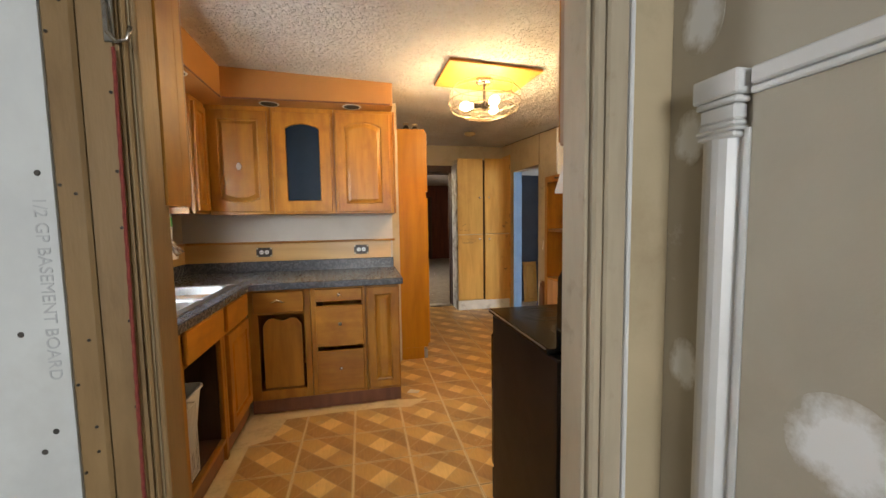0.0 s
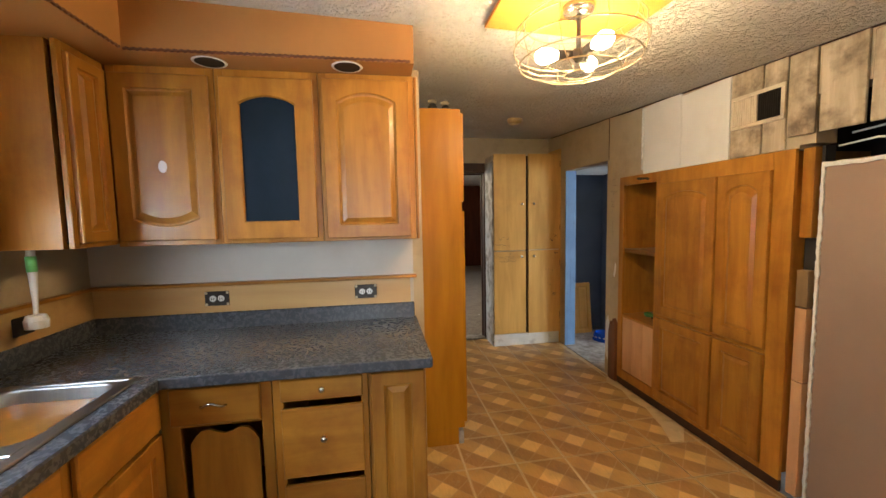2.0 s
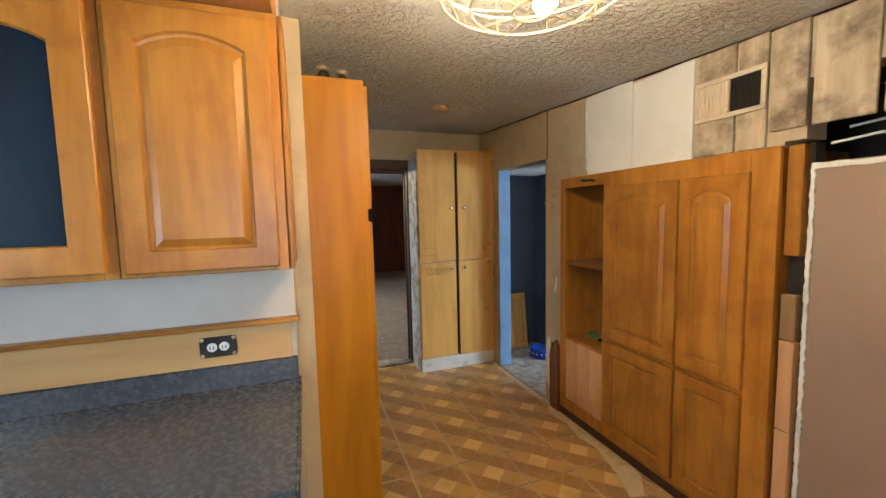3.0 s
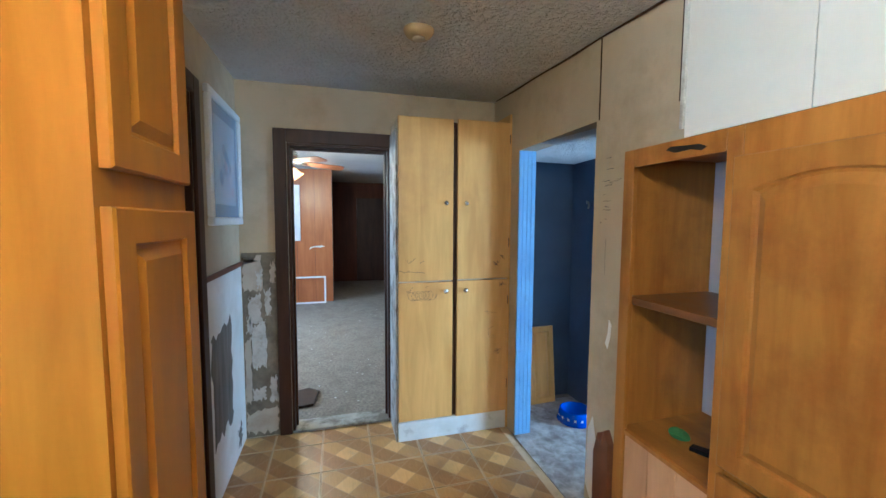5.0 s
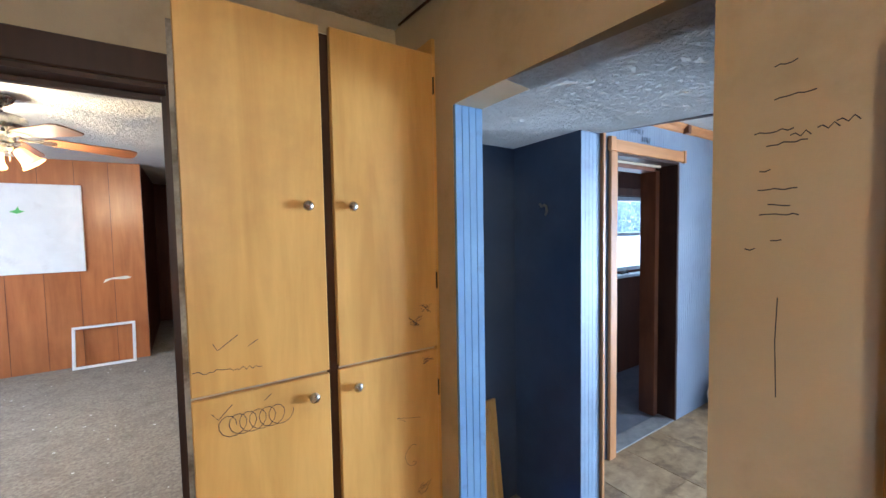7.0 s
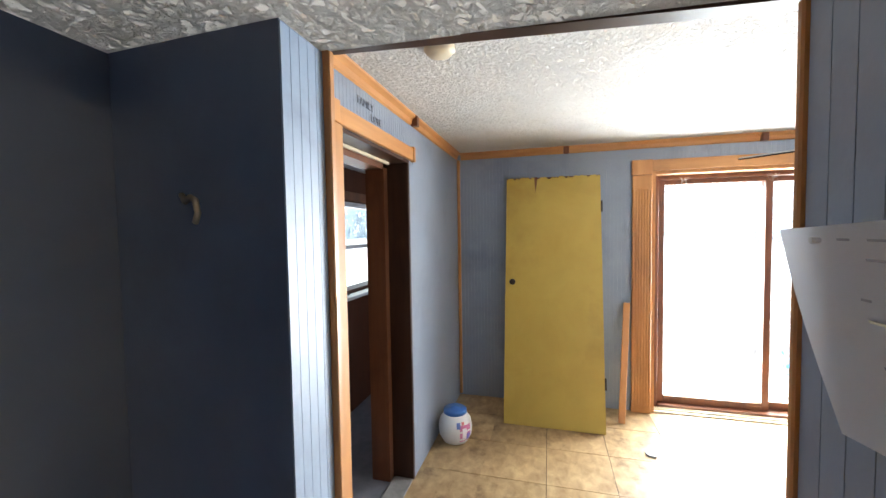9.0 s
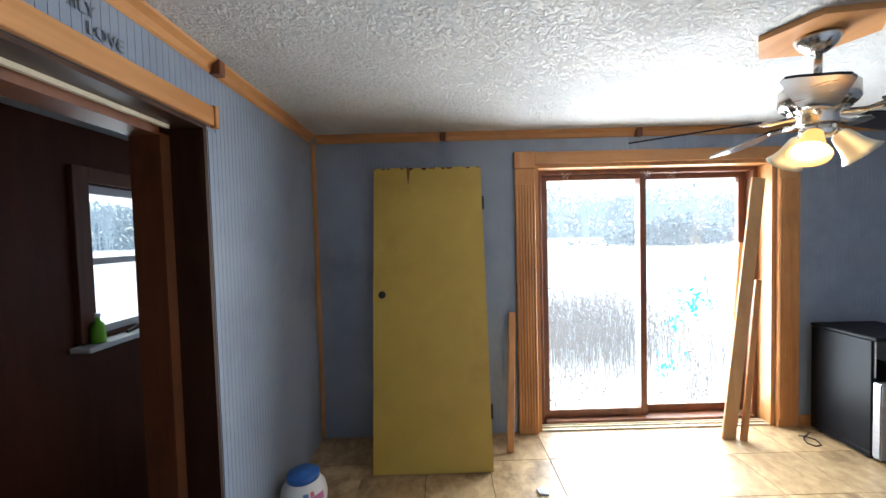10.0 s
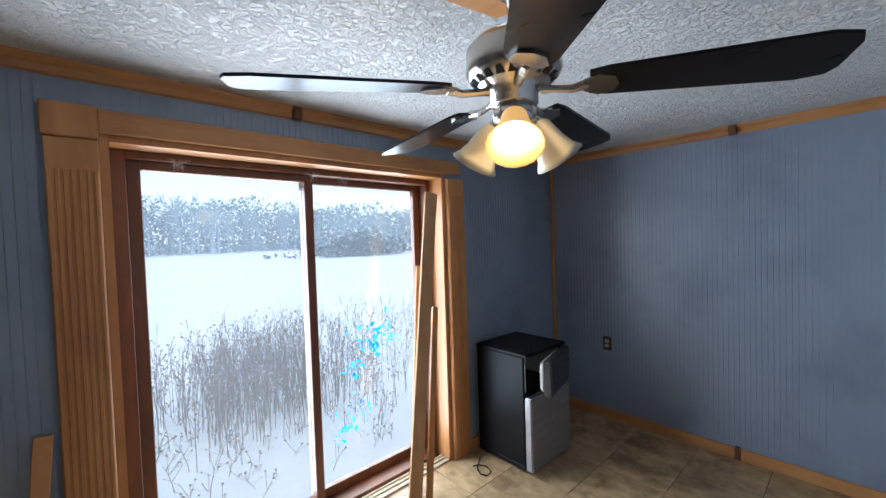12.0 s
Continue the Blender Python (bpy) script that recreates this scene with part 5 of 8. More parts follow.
for v in bm.verts:
    v.co *= 1 + 0.45 * noise.noise(v.co * 30)
    v.co.z = max(v.co.z * 0.6, -0.02)
    v.co += Vector((2.78, 5.22, 0.63))
part("cloth", bm, material("green_cloth", (0.06, 0.2, 0.05), (0.1, 0.28, 0.08), rough=0.9, scale=30), rag_)
shard = thing("plastic_shard", "dark plastic scrap lying in the open shelf bay", "scrap", (2.8, 5.1, 0.613))
part("shard", prism([(2.74, 5.14), (2.78, 5.06), (2.83, 5.02), (2.82, 5.07), (2.77, 5.15)], 0.614, 0.63), BLACK_PLASTIC, shard)

# range and hood
stove = thing("range", "black electric range with a glass cooktop against the entry wall", "stove", (1.44, 2.5, 0))
part("body", box((1.065, 1.82, 2.215, 2.79, 0.03, 0.895), bevel=0.006), BLACK_ENAMEL, stove)
part("foot_rail", box((1.09, 1.80, 2.24, 2.76, 0, 0.029)), BLACK_PLASTIC, stove)
top_ = part("cooktop", box((1.055, 1.83, 2.26, 2.815, 0.896, 0.916), bevel=0.006), BLACK_GLASS, stove)
part("edge_trim", box((1.0505, 1.0545, 2.27, 2.81, 0.911, 0.9185), bevel=0.002), STEEL, stove, "bright steel edge trim")
RING = material("burner_ring_print", (0.03, 0.028, 0.026), (0.045, 0.042, 0.04), rough=0.25, scale=10)
for x, y, r in ((1.24, 2.66, 0.10), (1.63, 2.66, 0.085), (1.24, 2.42, 0.08), (1.63, 2.42, 0.10)):
    part("burner_ring", lathe([(r - 0.004, 0.0166), (r, 0.0168), (r + 0.004, 0.0166)], 40, (x, y, 0.90)), RING, top_)
    part("burner_ring", lathe([(r * 0.6 - 0.002, 0.0166), (r * 0.6, 0.0168), (r * 0.6 + 0.002, 0.0166)], 40, (x, y, 0.90)), RING, top_)
guard = part("backguard", prism([(2.215, 0.917), (2.335, 0.917), (2.325, 1.12), (2.30, 1.148), (2.215, 1.15)], 1.122, 1.815, "x"), BLACK_GLASS, stove)
for k in range(4):
    part("knob", tube([(1.2 + 0.17 * k, 2.33, 1.04), (1.2 + 0.17 * k, 2.355, 1.04)], 0.02, 14), BLACK_PLASTIC, guard)
part("oven_door", box((1.07, 1.815, 2.791, 2.825, 0.20, 0.80), bevel=0.005), BLACK_GLASS, stove)
part("oven_handle", tube([(1.12, 2.85, 0.75), (1.76, 2.85, 0.75)], 0.012, 10), DARK_METAL, stove)
part("drawer", box((1.07, 1.815, 2.791, 2.82, 0.04, 0.185), bevel=0.005), BLACK_ENAMEL, stove)

hood = thing("range_hood", "white enamel range hood with its lamp on", "hood", (1.6, 2.4, 1.4))
part("shell", prism([(2.195, 1.552), (2.47, 1.552), (2.565, 1.405), (2.565, 1.398), (2.195, 1.398)], 1.235, 1.90, "x"), WHITE_ENAMEL, hood)
part("lens", box((1.28, 1.86, 2.24, 2.53, 1.392, 1.3975)), glow("hood_lamp_lens", (1.0, 0.78, 0.4), 2.5), hood, "lit yellow lamp lens")
bulb_light("hood_bulb", (1.5, 2.4, 1.36), 1.2, (1.0, 0.75, 0.4), 0.08)
hcab = thing("wall_cabinet", "beige-brown wall cabinet above the range hood", "cabinet", (1.5, 2.35, 1.56), group="wall cabinets")
part("body", box((1.205, 1.92, 2.193, 2.475, 1.556, 2.29), bevel=0.003), TAUPE, hcab)
part("door", box((1.21, 1.56, 2.476, 2.496, 1.57, 2.28), bevel=0.004), MAPLE, hcab)
part("door", box((1.57, 1.915, 2.476, 2.496, 1.57, 2.28), bevel=0.004), MAPLE, hcab)
part("screw", lathe([(0.0001, 0.004), (0.006, 0.003), (0.007, 0)], 8, (1.3, 2.4, 1.552)), NICKEL, hcab)

# ---- entry and front room side ----
def text_on(parent, name, words, size, m, material_):
    c = bpy.data.curves.new(name, "FONT")
    c.body, c.size, c.extrude = words, size, 0.0006
    c.materials.append(material_)
    o = new(name, c)
    o.parent = parent
    o.matrix_basis = ROOT[parent].inverted() @ m
    ROOT[o] = ROOT[parent]
    return o


entry = thing("door_1", "worn beige-painted frame of the doorless kitchen entry", "door frame", (0.59, 2.08, 0), kind="structure")
part("casing", box((-0.05, 0.004, 2.104, 2.119, 0, 2.14), bevel=0.006), OLD_PAINT, entry)
part("casing", box((0.008, 0.076, 2.10, 2.119, 0, 2.14), bevel=0.008), OLD_PAINT, entry)
part("stop", box((0.079, 0.089, 2.106, 2.119, 0, 2.10), bevel=0.004), OLD_PAINT, entry)
part("jamb", box((0.091, 0.102, 2.12, 2.189, 0, 2.055), (0.03, 0.082, 2.191, 2.25, 0, 2.055), bevel=0.003), OLD_PAINT, entry)
part("jamb", box((1.058, 1.069, 2.08, 2.188, 0, 2.055), bevel=0.003), BEIGE_JAMB, entry)
part("casing", box((1.071, 1.098, 2.060, 2.119, 0, 2.14), bevel=0.006), BEIGE_JAMB, entry)
part("casing", box((1.10, 1.158, 2.056, 2.119, 0, 2.14), bevel=0.006), BEIGE_JAMB, entry)
part("edge_bead", box((1.160, 1.171, 2.053, 2.119, 0, 2.14), bevel=0.004), WHITE_PAINT, entry, "chipped white edge bead")
part("head", box((0.103, 1.057, 2.12, 2.188, 2.04, 2.059)), OLD_PAINT, entry)
for x in (0.1025, 1.0575):
    part("hinge_scar", lathe([(0.0001, 0.0), (0.014, 0.0), (0.016, 0.002), (0.0001, 0.003)], 12), DARK_METAL, entry).matrix_basis = ROOT[entry].inverted() @ pose(x, 2.17, 0.97, 0, 90 if x < 0.5 else -90, 0)
rnd = random.Random(3)
for k in range(14):
    x, z = rnd.choice((-0.04, -0.015, 0.02, 0.06)), rnd.uniform(0.6, 1.9)
    part("nail", turned(lathe([(0.0001, 0.002), (0.003, 0.0015), (0.0035, 0)], 8), Matrix.Translation((x, 2.1038 if x < 0.004 else 2.0998, z)) @ pose(0, 0, 0, 90)), DARK_METAL, entry)
plaster = bpy.data.objects["wall_front_room_drywall"]
SCREW = material("screw_hole_dark", (0.04, 0.035, 0.03), (0.08, 0.07, 0.06), rough=0.9, scale=30)
for x, z in ((-0.076, 1.41), (-0.086, 0.90), (-0.108, 0.86), (-0.078, 1.75), (-0.128, 1.1)):
    part("screw_hole", turned(lathe([(0.0001, 0.0012), (0.005, 0.001), (0.006, 0)], 9), Matrix.Translation((x, 2.1058, z)) @ pose(0, 0, 0, 90)), SCREW, plaster)
PRINT = material("grey_stencil_print", (0.42, 0.43, 0.43), (0.48, 0.49, 0.49), rough=0.8, scale=50)
text_on(plaster, "stencil_print", "1/2 GP BASEMENT BOARD", 0.031, Matrix.Translation((-0.087, 2.1052, 1.365)) @ pose(0, 0, 0, 90) @ pose(0, 0, 0, 0, 0, -90), PRINT)

cord = thing("red_cord", "thin red cord hanging from a metal hook on the door frame", "cord", (0.03, 2.03, 1.9))
CORD = material("red_cord_fibre", (0.16, 0.025, 0.02), (0.26, 0.05, 0.035), rough=0.9, scale=120)
part("cord", tube([(0.072 - 0.0002 * k + 0.0012 * (k % 2), 2.094, 1.645 - 0.02 * k) for k in range(62)], 0.0035, 6), CORD, cord)
part("hook", tube([(0.066, 2.099, 1.735), (0.066, 2.09, 1.715), (0.069, 2.085, 1.67), (0.086, 2.08, 1.65), (0.104, 2.08, 1.655), (0.111, 2.08, 1.68)], 0.004, 8), NICKEL, cord, "bent steel hook", smooth=True)
part("hook_plate", box((0.056, 0.075, 2.095, 2.0998, 1.655, 1.775), bevel=0.002), NICKEL, cord)

side = thing("door_2", "white-painted colonial casing round a closed beige door", "door", (1.33, 1.5, 0), kind="structure")
bm = bmesh.new()
prof = [(1.329, 1.992), (1.312, 1.992), (1.300, 1.985), (1.294, 1.97), (1.292, 1.955), (1.294, 1.94), (1.300, 1.925), (1.312, 1.918), (1.322, 1.912), (1.318, 1.902), (1.312, 1.898), (1.312, 1.886), (1.329, 1.886)]
prism(prof, 0, 1.49, "z", bm)
part("post", bm, WHITE_PAINT, side)
capital = bmesh.new()
for z0, z1, e in ((1.475, 1.487, 0.003), (1.489, 1.497, 0.007), (1.499, 1.511, 0.002), (1.512, 1.545, 0.0), (1.546, 1.56, 0.007), (1.561, 1.612, 0.012)):
    box((1.294 - e, 1.329, 1.905 - e, 1.992 + e, z0, z1), bevel=0.004, bm=capital)
part("capital", capital, WHITE_PAINT, side, "stepped white capital")
part("head", box((1.296, 1.329, 0.9, 1.878, 1.572, 1.606), (1.305, 1.329, 0.9, 1.885, 1.556, 1.571), bevel=0.004), WHITE_PAINT, side)
part("panel", box((1.315, 1.3295, 0.9, 1.884, 0.0, 1.555)), PATCHED, side, "beige panel with a white filler patch")
FILL = material("white_filler", (0.72, 0.72, 0.71), (0.8, 0.8, 0.79), rough=0.8, scale=12, stain=(0.5, 0.47, 0.42), stain_scale=14, stain_amount=0.6)
FILL_EDGE = material("feathered_filler", (0.41, 0.36, 0.28), (0.47, 0.42, 0.33), rough=0.75, scale=2.5)
en, el = FILL_EDGE.node_tree.nodes, FILL_EDGE.node_tree.links
ec, es, ew, eo, er, ex = (en.new("ShaderNode" + k) for k in ("TexCoord", "VectorMath", "TexNoise", "Math", "MapRange", "Mix"))
es.operation, eo.operation, ex.data_type = "LENGTH", "MULTIPLY_ADD", "RGBA"
ew.inputs["Scale"].default_value, ew.inputs["Detail"].default_value, ew.inputs["Roughness"].default_value = 16, 8, 0.7
el.new(ec.outputs["Object"], es.inputs[0])
el.new(ec.outputs["Object"], ew.inputs["Vector"])
el.new(ew.outputs[0], eo.inputs[0])
eo.inputs[1].default_value = 0.11
el.new(es.outputs["Value"], eo.inputs[2])
er.inputs["From Min"].default_value, er.inputs["From Max"].default_value, er.inputs["To Min"].default_value, er.inputs["To Max"].default_value = 0.105, 0.15, 1.0, 0.0
el.new(eo.outputs[0], er.inputs["Value"])
el.new(er.outputs[0], ex.inputs["Factor"])
el.new(en["Principled BSDF"].inputs["Base Color"].links[0].from_socket, ex.inputs["A"])
ex.inputs["B"].default_value = (0.84, 0.84, 0.83, 1)
el.new(ex.outputs["Result"], en["Principled BSDF"].inputs["Base Color"])
for cy, cz, r, x in ((1.70, 0.905, 0.095, 1.3148), (2.055, 1.50, 0.05, 1.3298), (2.05, 0.925, 0.05, 1.3298), (2.03, 1.775, 0.06, 1.3298)):
    n = 26
    lift = 0.0012
    bm = prism([(r * math.cos(6.283 * k / n), r * math.sin(6.283 * k / n)) for k in range(n)], -lift, 0, "x")
    fp = part("filler_patch", bm, FILL_EDGE, side, "feathered white filler patch", local=True)
    fp.location = (x - 1.33, cy - 1.5, cz)
    fp.scale = (1, r / 0.095, r / 0.095 * (1 if r > 0.07 else 1.4))
    for v in fp.data.vertices:
        v.co = (v.co.x, v.co.y * 0.095 / r, v.co.z * 0.095 / r)

# ---- far end of the kitchen ----
closet = thing("tall_closet", "tall pale birch closet with four flat doors and pen scribbles", "closet", (2.23, 6.65, 0))
part("body", box((1.845, 2.612, 6.512, 6.808, 0.13, 2.125)), ALMOND, closet)
part("base", box((1.842, 2.614, 6.50, 6.808, 0, 0.129), bevel=0.003), SCUFFED_WHITE, closet, "scuffed white base")
part("filler", box((2.615, 2.629, 6.50, 6.808, 0, 2.2)), BIRCH, closet)
part("side_edge", box((1.832, 1.844, 6.51, 6.808, 0, 2.06)), GRIMY_WHITE, closet, "grey-white side board")
closet_doors = []
for x0, x1, z0, z1 in ((1.845, 2.211, 1.082, 2.135), (2.241, 2.612, 1.085, 2.14), (1.845, 2.211, 0.142, 1.072), (2.241, 2.612, 0.132, 1.075)):
    d = part("door", box((x0, x1, 6.490, 6.511, z0, z1), bevel=0.003), BIRCH, closet)
    closet_doors.append(d)
    knob(d, 2.158 if x0 < 2 else 2.296, 6.490, 1.593 if z0 > 1 else 1.012, "-y", 0.016)
# Dark strip behind the doors paints the shade in the gap between them.
part("divider", box((2.208, 2.245, 6.5085, 6.5118, 0.14, 2.12)), DARK_WOOD, closet)
for z in (2.0, 1.3, 0.9, 0.3):
    part("hinge", box((2.6125, 2.6145, 6.486, 6.51, z, z + 0.06)), DARK_METAL, closet)


def closet_plane(a, b, o):
    return (a, 6.490 - o, b)


bm = bmesh.new()
loops_ = [(1.92 + 0.0022 * k + 0.028 * math.cos(0.55 * k), 0.985 + 0.03 * math.sin(0.55 * k)) for k in range(70)]
join(bm, ribbon(loops_, 0.0018, 0.0016, closet_plane))
for pts in ([(1.89, 1.03), (1.905, 1.01), (1.94, 1.045)], [(2.02, 1.035), (2.04, 1.05)], [(1.90, 1.22), (1.91, 1.20), (1.96, 1.235)], [(1.985, 1.20), (2.01, 1.215)]):
    join(bm, ribbon(pts, 0.002, 0.0016, closet_plane))
rnd = random.Random(12)
join(bm, ribbon([(1.85 + 0.008 * k, 1.15 - 0.0006 * k + rnd.uniform(-0.006, 0.006)) for k in range(22)], 0.002, 0.0016, closet_plane))
part("scribble", bm, INK, closet_doors[2], "black pen scribbles")
bm = bmesh.new()
for cx, cz in ((2.52, 1.19), (2.575, 1.04), (2.545, 0.57), (2.56, 1.23)):
    for q in range(3):
        join(bm, ribbon([(cx + rnd.uniform(-0.03, 0.03), cz + rnd.uniform(-0.02, 0.02)) for _ in range(5)], 0.0018, 0.0016, closet_plane))
join(bm, ribbon([(2.47, 0.84), (2.44, 0.86), (2.5, 0.845), (2.53, 0.84)], 0.0012, 0.0016, closet_plane))
join(bm, ribbon([(2.49 + 0.022 * math.cos(0.4 * k), 0.74 - 0.004 * k + 0.02 * math.sin(0.4 * k)) for k in range(20)], 0.0012, 0.0016, closet_plane))
part("scribble", bm, INK, closet_doors[3], "blue-black pen scribbles")

d3 = thing("door_3", "dark-stained casing of the open living room doorway", "door frame", (1.49, 6.8, 0), kind="structure")
part("casing", box((1.074, 1.152, 6.788, 6.809, 0, 2.075), bevel=0.004), DARK_WOOD, d3)
part("casing", box((1.153, 1.838, 6.788, 6.809, 1.985, 2.075), bevel=0.004), DARK_WOOD, d3)
part("jamb", box((1.156, 1.172, 6.80, 6.935, 0, 1.984), (1.818, 1.834, 6.80, 6.935, 0, 1.984), (1.173, 1.817, 6.80, 6.935, 1.968, 1.984)), DARK_WOOD, d3)
part("stop", box((1.173, 1.186, 6.87, 6.895, 0, 1.967), (1.804, 1.817, 6.87, 6.895, 0, 1.967), (1.187, 1.803, 6.87, 6.895, 1.95, 1.967)), DARK_WOOD, d3)
part("threshold", box((1.157, 1.833, 6.79, 6.95, 0.001, 0.02), bevel=0.005), GRIMY_WHITE, d3, "chipped pale threshold")

d4 = thing("door_4", "dark-stained doorway with bare brass hinges", "door frame", (0.855, 5.7, 0), kind="structure")
part("casing", box((0.856, 0.874, 5.992, 6.068, 0, 2.11), (0.856, 0.874, 5.325, 5.398, 0, 2.11), (0.856, 0.874, 5.399, 5.991, 2.03, 2.11), bevel=0.004), DARK_WOOD, d4)
part("jamb", box((0.735, 0.856, 5.972, 5.989, 0, 2.03), (0.735, 0.856, 5.401, 5.418, 0, 2.03), (0.735, 0.856, 5.419, 5.971, 2.012, 2.029)), DARK_WOOD, d4)
leaf = part("door_leaf", box((0.20, 0.735, 5.945, 5.97, 0.01, 2.0), bevel=0.003), BROWN_PANEL, d4, "dark open door leaf")
for z in (1.70, 0.98, 0.25):
    h = part("hinge", box((0.740, 0.775, 5.968, 5.9715, z, z + 0.08), bevel=0.001), WIRE, d4, "bare brass hinge")
    part("pin", tube([(0.734, 5.966, z - 0.004), (0.734, 5.966, z + 0.094)], 0.007, 8), ALMOND, h)

GREY_BOARD = material("weathered_grey_boards", (0.10, 0.085, 0.065), (0.2, 0.175, 0.14), rough=0.85, scale=3, stretch=(10, 10, 0.8), bump=0.2, bump_scale=30)
PAPER = material("torn_white_wallpaper", (0.66, 0.64, 0.58), (0.75, 0.73, 0.68), rough=0.75, scale=4, bump=0.1, bump_scale=40, stain=(0.5, 0.43, 0.33), stain_scale=3, stain_amount=0.5)
wall_p = bpy.data.objects["wall_picture"]
part("lower_panel", box((0.856, 0.861, 6.075, 6.805, 0.01, 1.175)), PAPER, wall_p, "pale papered lower wall")
part("rail", box((0.856, 0.872, 6.07, 6.806, 1.178, 1.206), bevel=0.003), RED_WOOD, wall_p, "brown wooden rail")
rnd = random.Random(5)


def torn(y0, y1, z0, z1, n=9, rag=0.02):
    """A torn patch's uneven outline."""
    pts = [(y0 + rnd.uniform(-rag, rag), z0 + (z1 - z0) * k / n) for k in range(n)]
    pts += [(y0 + (y1 - y0) * k / n, z1 + rnd.uniform(-2 * rag, rag) - min(0.05, 0.25 * (z1 - z0)) * (1 - k / n)) for k in range(n)]
    pts += [(y1 + rnd.uniform(-rag, rag), z1 - (z1 - z0) * k / n) for k in range(n)]
    pts += [(y1 - (y1 - y0) * k / n, z0 + rnd.uniform(-rag, 3 * rag)) for k in range(n)]
    return pts


part("torn_hole", prism(torn(6.13, 6.50, 0.30, 0.93), 0.8612, 0.8632, "x"), GREY_BOARD, wall_p, "torn hole showing grey boards")
part("torn_hole", prism(torn(6.60, 6.68, 0.06, 0.2), 0.8612, 0.8632, "x"), GREY_BOARD, wall_p)
wall_n = bpy.data.objects["wall_kitchen_north"]
part("lower_panel", box((0.864, 1.072, 6.800, 6.809, 0.01, 1.262)), material("brown_torn_backing", (0.09, 0.07, 0.045), (0.22, 0.18, 0.12), rough=0.85, scale=7, stain=(0.3, 0.25, 0.18), stain_scale=6, stain_amount=0.6, bump=0.2), wall_n, "dark backing under the peeled wallpaper")
PEELED = material("peeled_pale_paper", (0.42, 0.39, 0.33), (0.56, 0.53, 0.47), rough=0.75, scale=9, bump=0.15, bump_scale=40, stain=(0.24, 0.19, 0.13), stain_scale=14, stain_amount=0.7)
STAINED = material("brown_stained_paper", (0.40, 0.33, 0.24), (0.50, 0.43, 0.33), rough=0.7, scale=5, stain=(0.25, 0.18, 0.11), stain_scale=6, stain_amount=0.6, bump=0.1)
for x0, x1, z0, z1, m_ in ((0.868, 1.066, 0.03, 0.22, STAINED), (0.87, 0.985, 1.0, 1.25, STAINED), (0.868, 0.905, 0.25, 0.70, STAINED), (0.92, 1.0, 0.48, 0.82, PEELED), (0.90, 0.975, 0.78, 1.0, PEELED), (0.915, 0.99, 0.26, 0.36, PEELED),
                           (1.02, 1.066, 0.24, 0.44, PEELED), (1.0, 1.035, 0.84, 1.04, PEELED), (0.885, 0.92, 0.72, 0.86, PEELED), (0.955, 0.985, 1.03, 1.16, PEELED), (1.04, 1.066, 1.06, 1.22, STAINED)):
    part("torn_patch", prism(torn(x0, x1, z0, z1, 11, 0.009), 6.7965 if m_ is STAINED else 6.7945, 6.7995, "y"), m_, wall_n)

pic = thing("framed_picture", "framed pastel still-life print with a blue mat on the tan wall", "picture", (0.856, 6.48, 1.46))
part("frame", box((0.857, 0.885, 6.165, 6.80, 1.448, 1.49), (0.857, 0.885, 6.165, 6.80, 2.088, 2.13), (0.857, 0.885, 6.165, 6.207, 1.491, 2.087), (0.857, 0.885, 6.758, 6.80, 1.491, 2.087), bevel=0.006), WHITE_PAINT, pic, "white wooden frame")
part("mat_board", box((0.858, 0.868, 6.208, 6.757, 1.492, 2.086)), material("blue_mat_card", (0.2, 0.27, 0.42), (0.26, 0.34, 0.5), rough=0.5, scale=8), pic, "blue mat")
pr = part("print", box((0.868, 0.870, 6.275, 6.69, 1.56, 2.02)), material("pastel_print", (0.42, 0.5, 0.68), (0.6, 0.66, 0.8), rough=0.4, scale=7, stain=(0.62, 0.45, 0.55), stain_scale=6, stain_amount=0.7), pic)
rnd = random.Random(12)
for k in range(16):
    cy, cz, r = rnd.uniform(6.34, 6.63), rnd.uniform(1.61, 1.86), rnd.uniform(0.018, 0.042)
    col = rnd.choice(((0.22, 0.3, 0.5), (0.5, 0.38, 0.48), (0.62, 0.6, 0.7), (0.3, 0.33, 0.48), (0.36, 0.42, 0.6)))
    pts = [(cy + r * (1 + 0.35 * noise.noise(Vector((2 * math.cos(a * 0.349), 2 * math.sin(a * 0.349), k)))) * math.cos(a * 0.349), cz + r * (1.1 + 0.3 * noise.noise(Vector((2 * math.sin(a * 0.349), k, 1)))) * math.sin(a * 0.349)) for a in range(18)]
    part("painted_shape", prism(pts, 0.870, 0.8702 + 0.00008 * k, "x"), material("print_colour", col, tuple(min(1, c * 1.3) for c in col), rough=0.4, scale=25), pr)
for k in range(4):
    part("painted_shape", box((0.870, 0.8707, 6.585, 6.66 - 0.012 * (k % 2), 1.905 + 0.02 * k, 1.911 + 0.02 * k)), material("print_lines", (0.32, 0.36, 0.55), (0.36, 0.4, 0.6), rough=0.4), pr)
part("glazing", box((0.872, 0.8735, 6.208, 6.757, 1.492, 2.086)), GLASS, pic).visible_shadow = False

# ---- living room beyond ----
board_w = thing("whiteboard", "plain white board on the orange panelled wall", "board", (0.2, 11.28, 1.1))
part("board", box((-0.55, 0.862, 11.275, 11.299, 1.105, 2.085), bevel=0.004), WHITE_PAINT, board_w)
part("sticker", prism([(0.28, 1.78), (0.34, 1.76), (0.40, 1.785), (0.36, 1.80), (0.35, 1.84), (0.33, 1.80)], 11.272, 11.275, "y"), GREEN, board_w, "small green sticker")
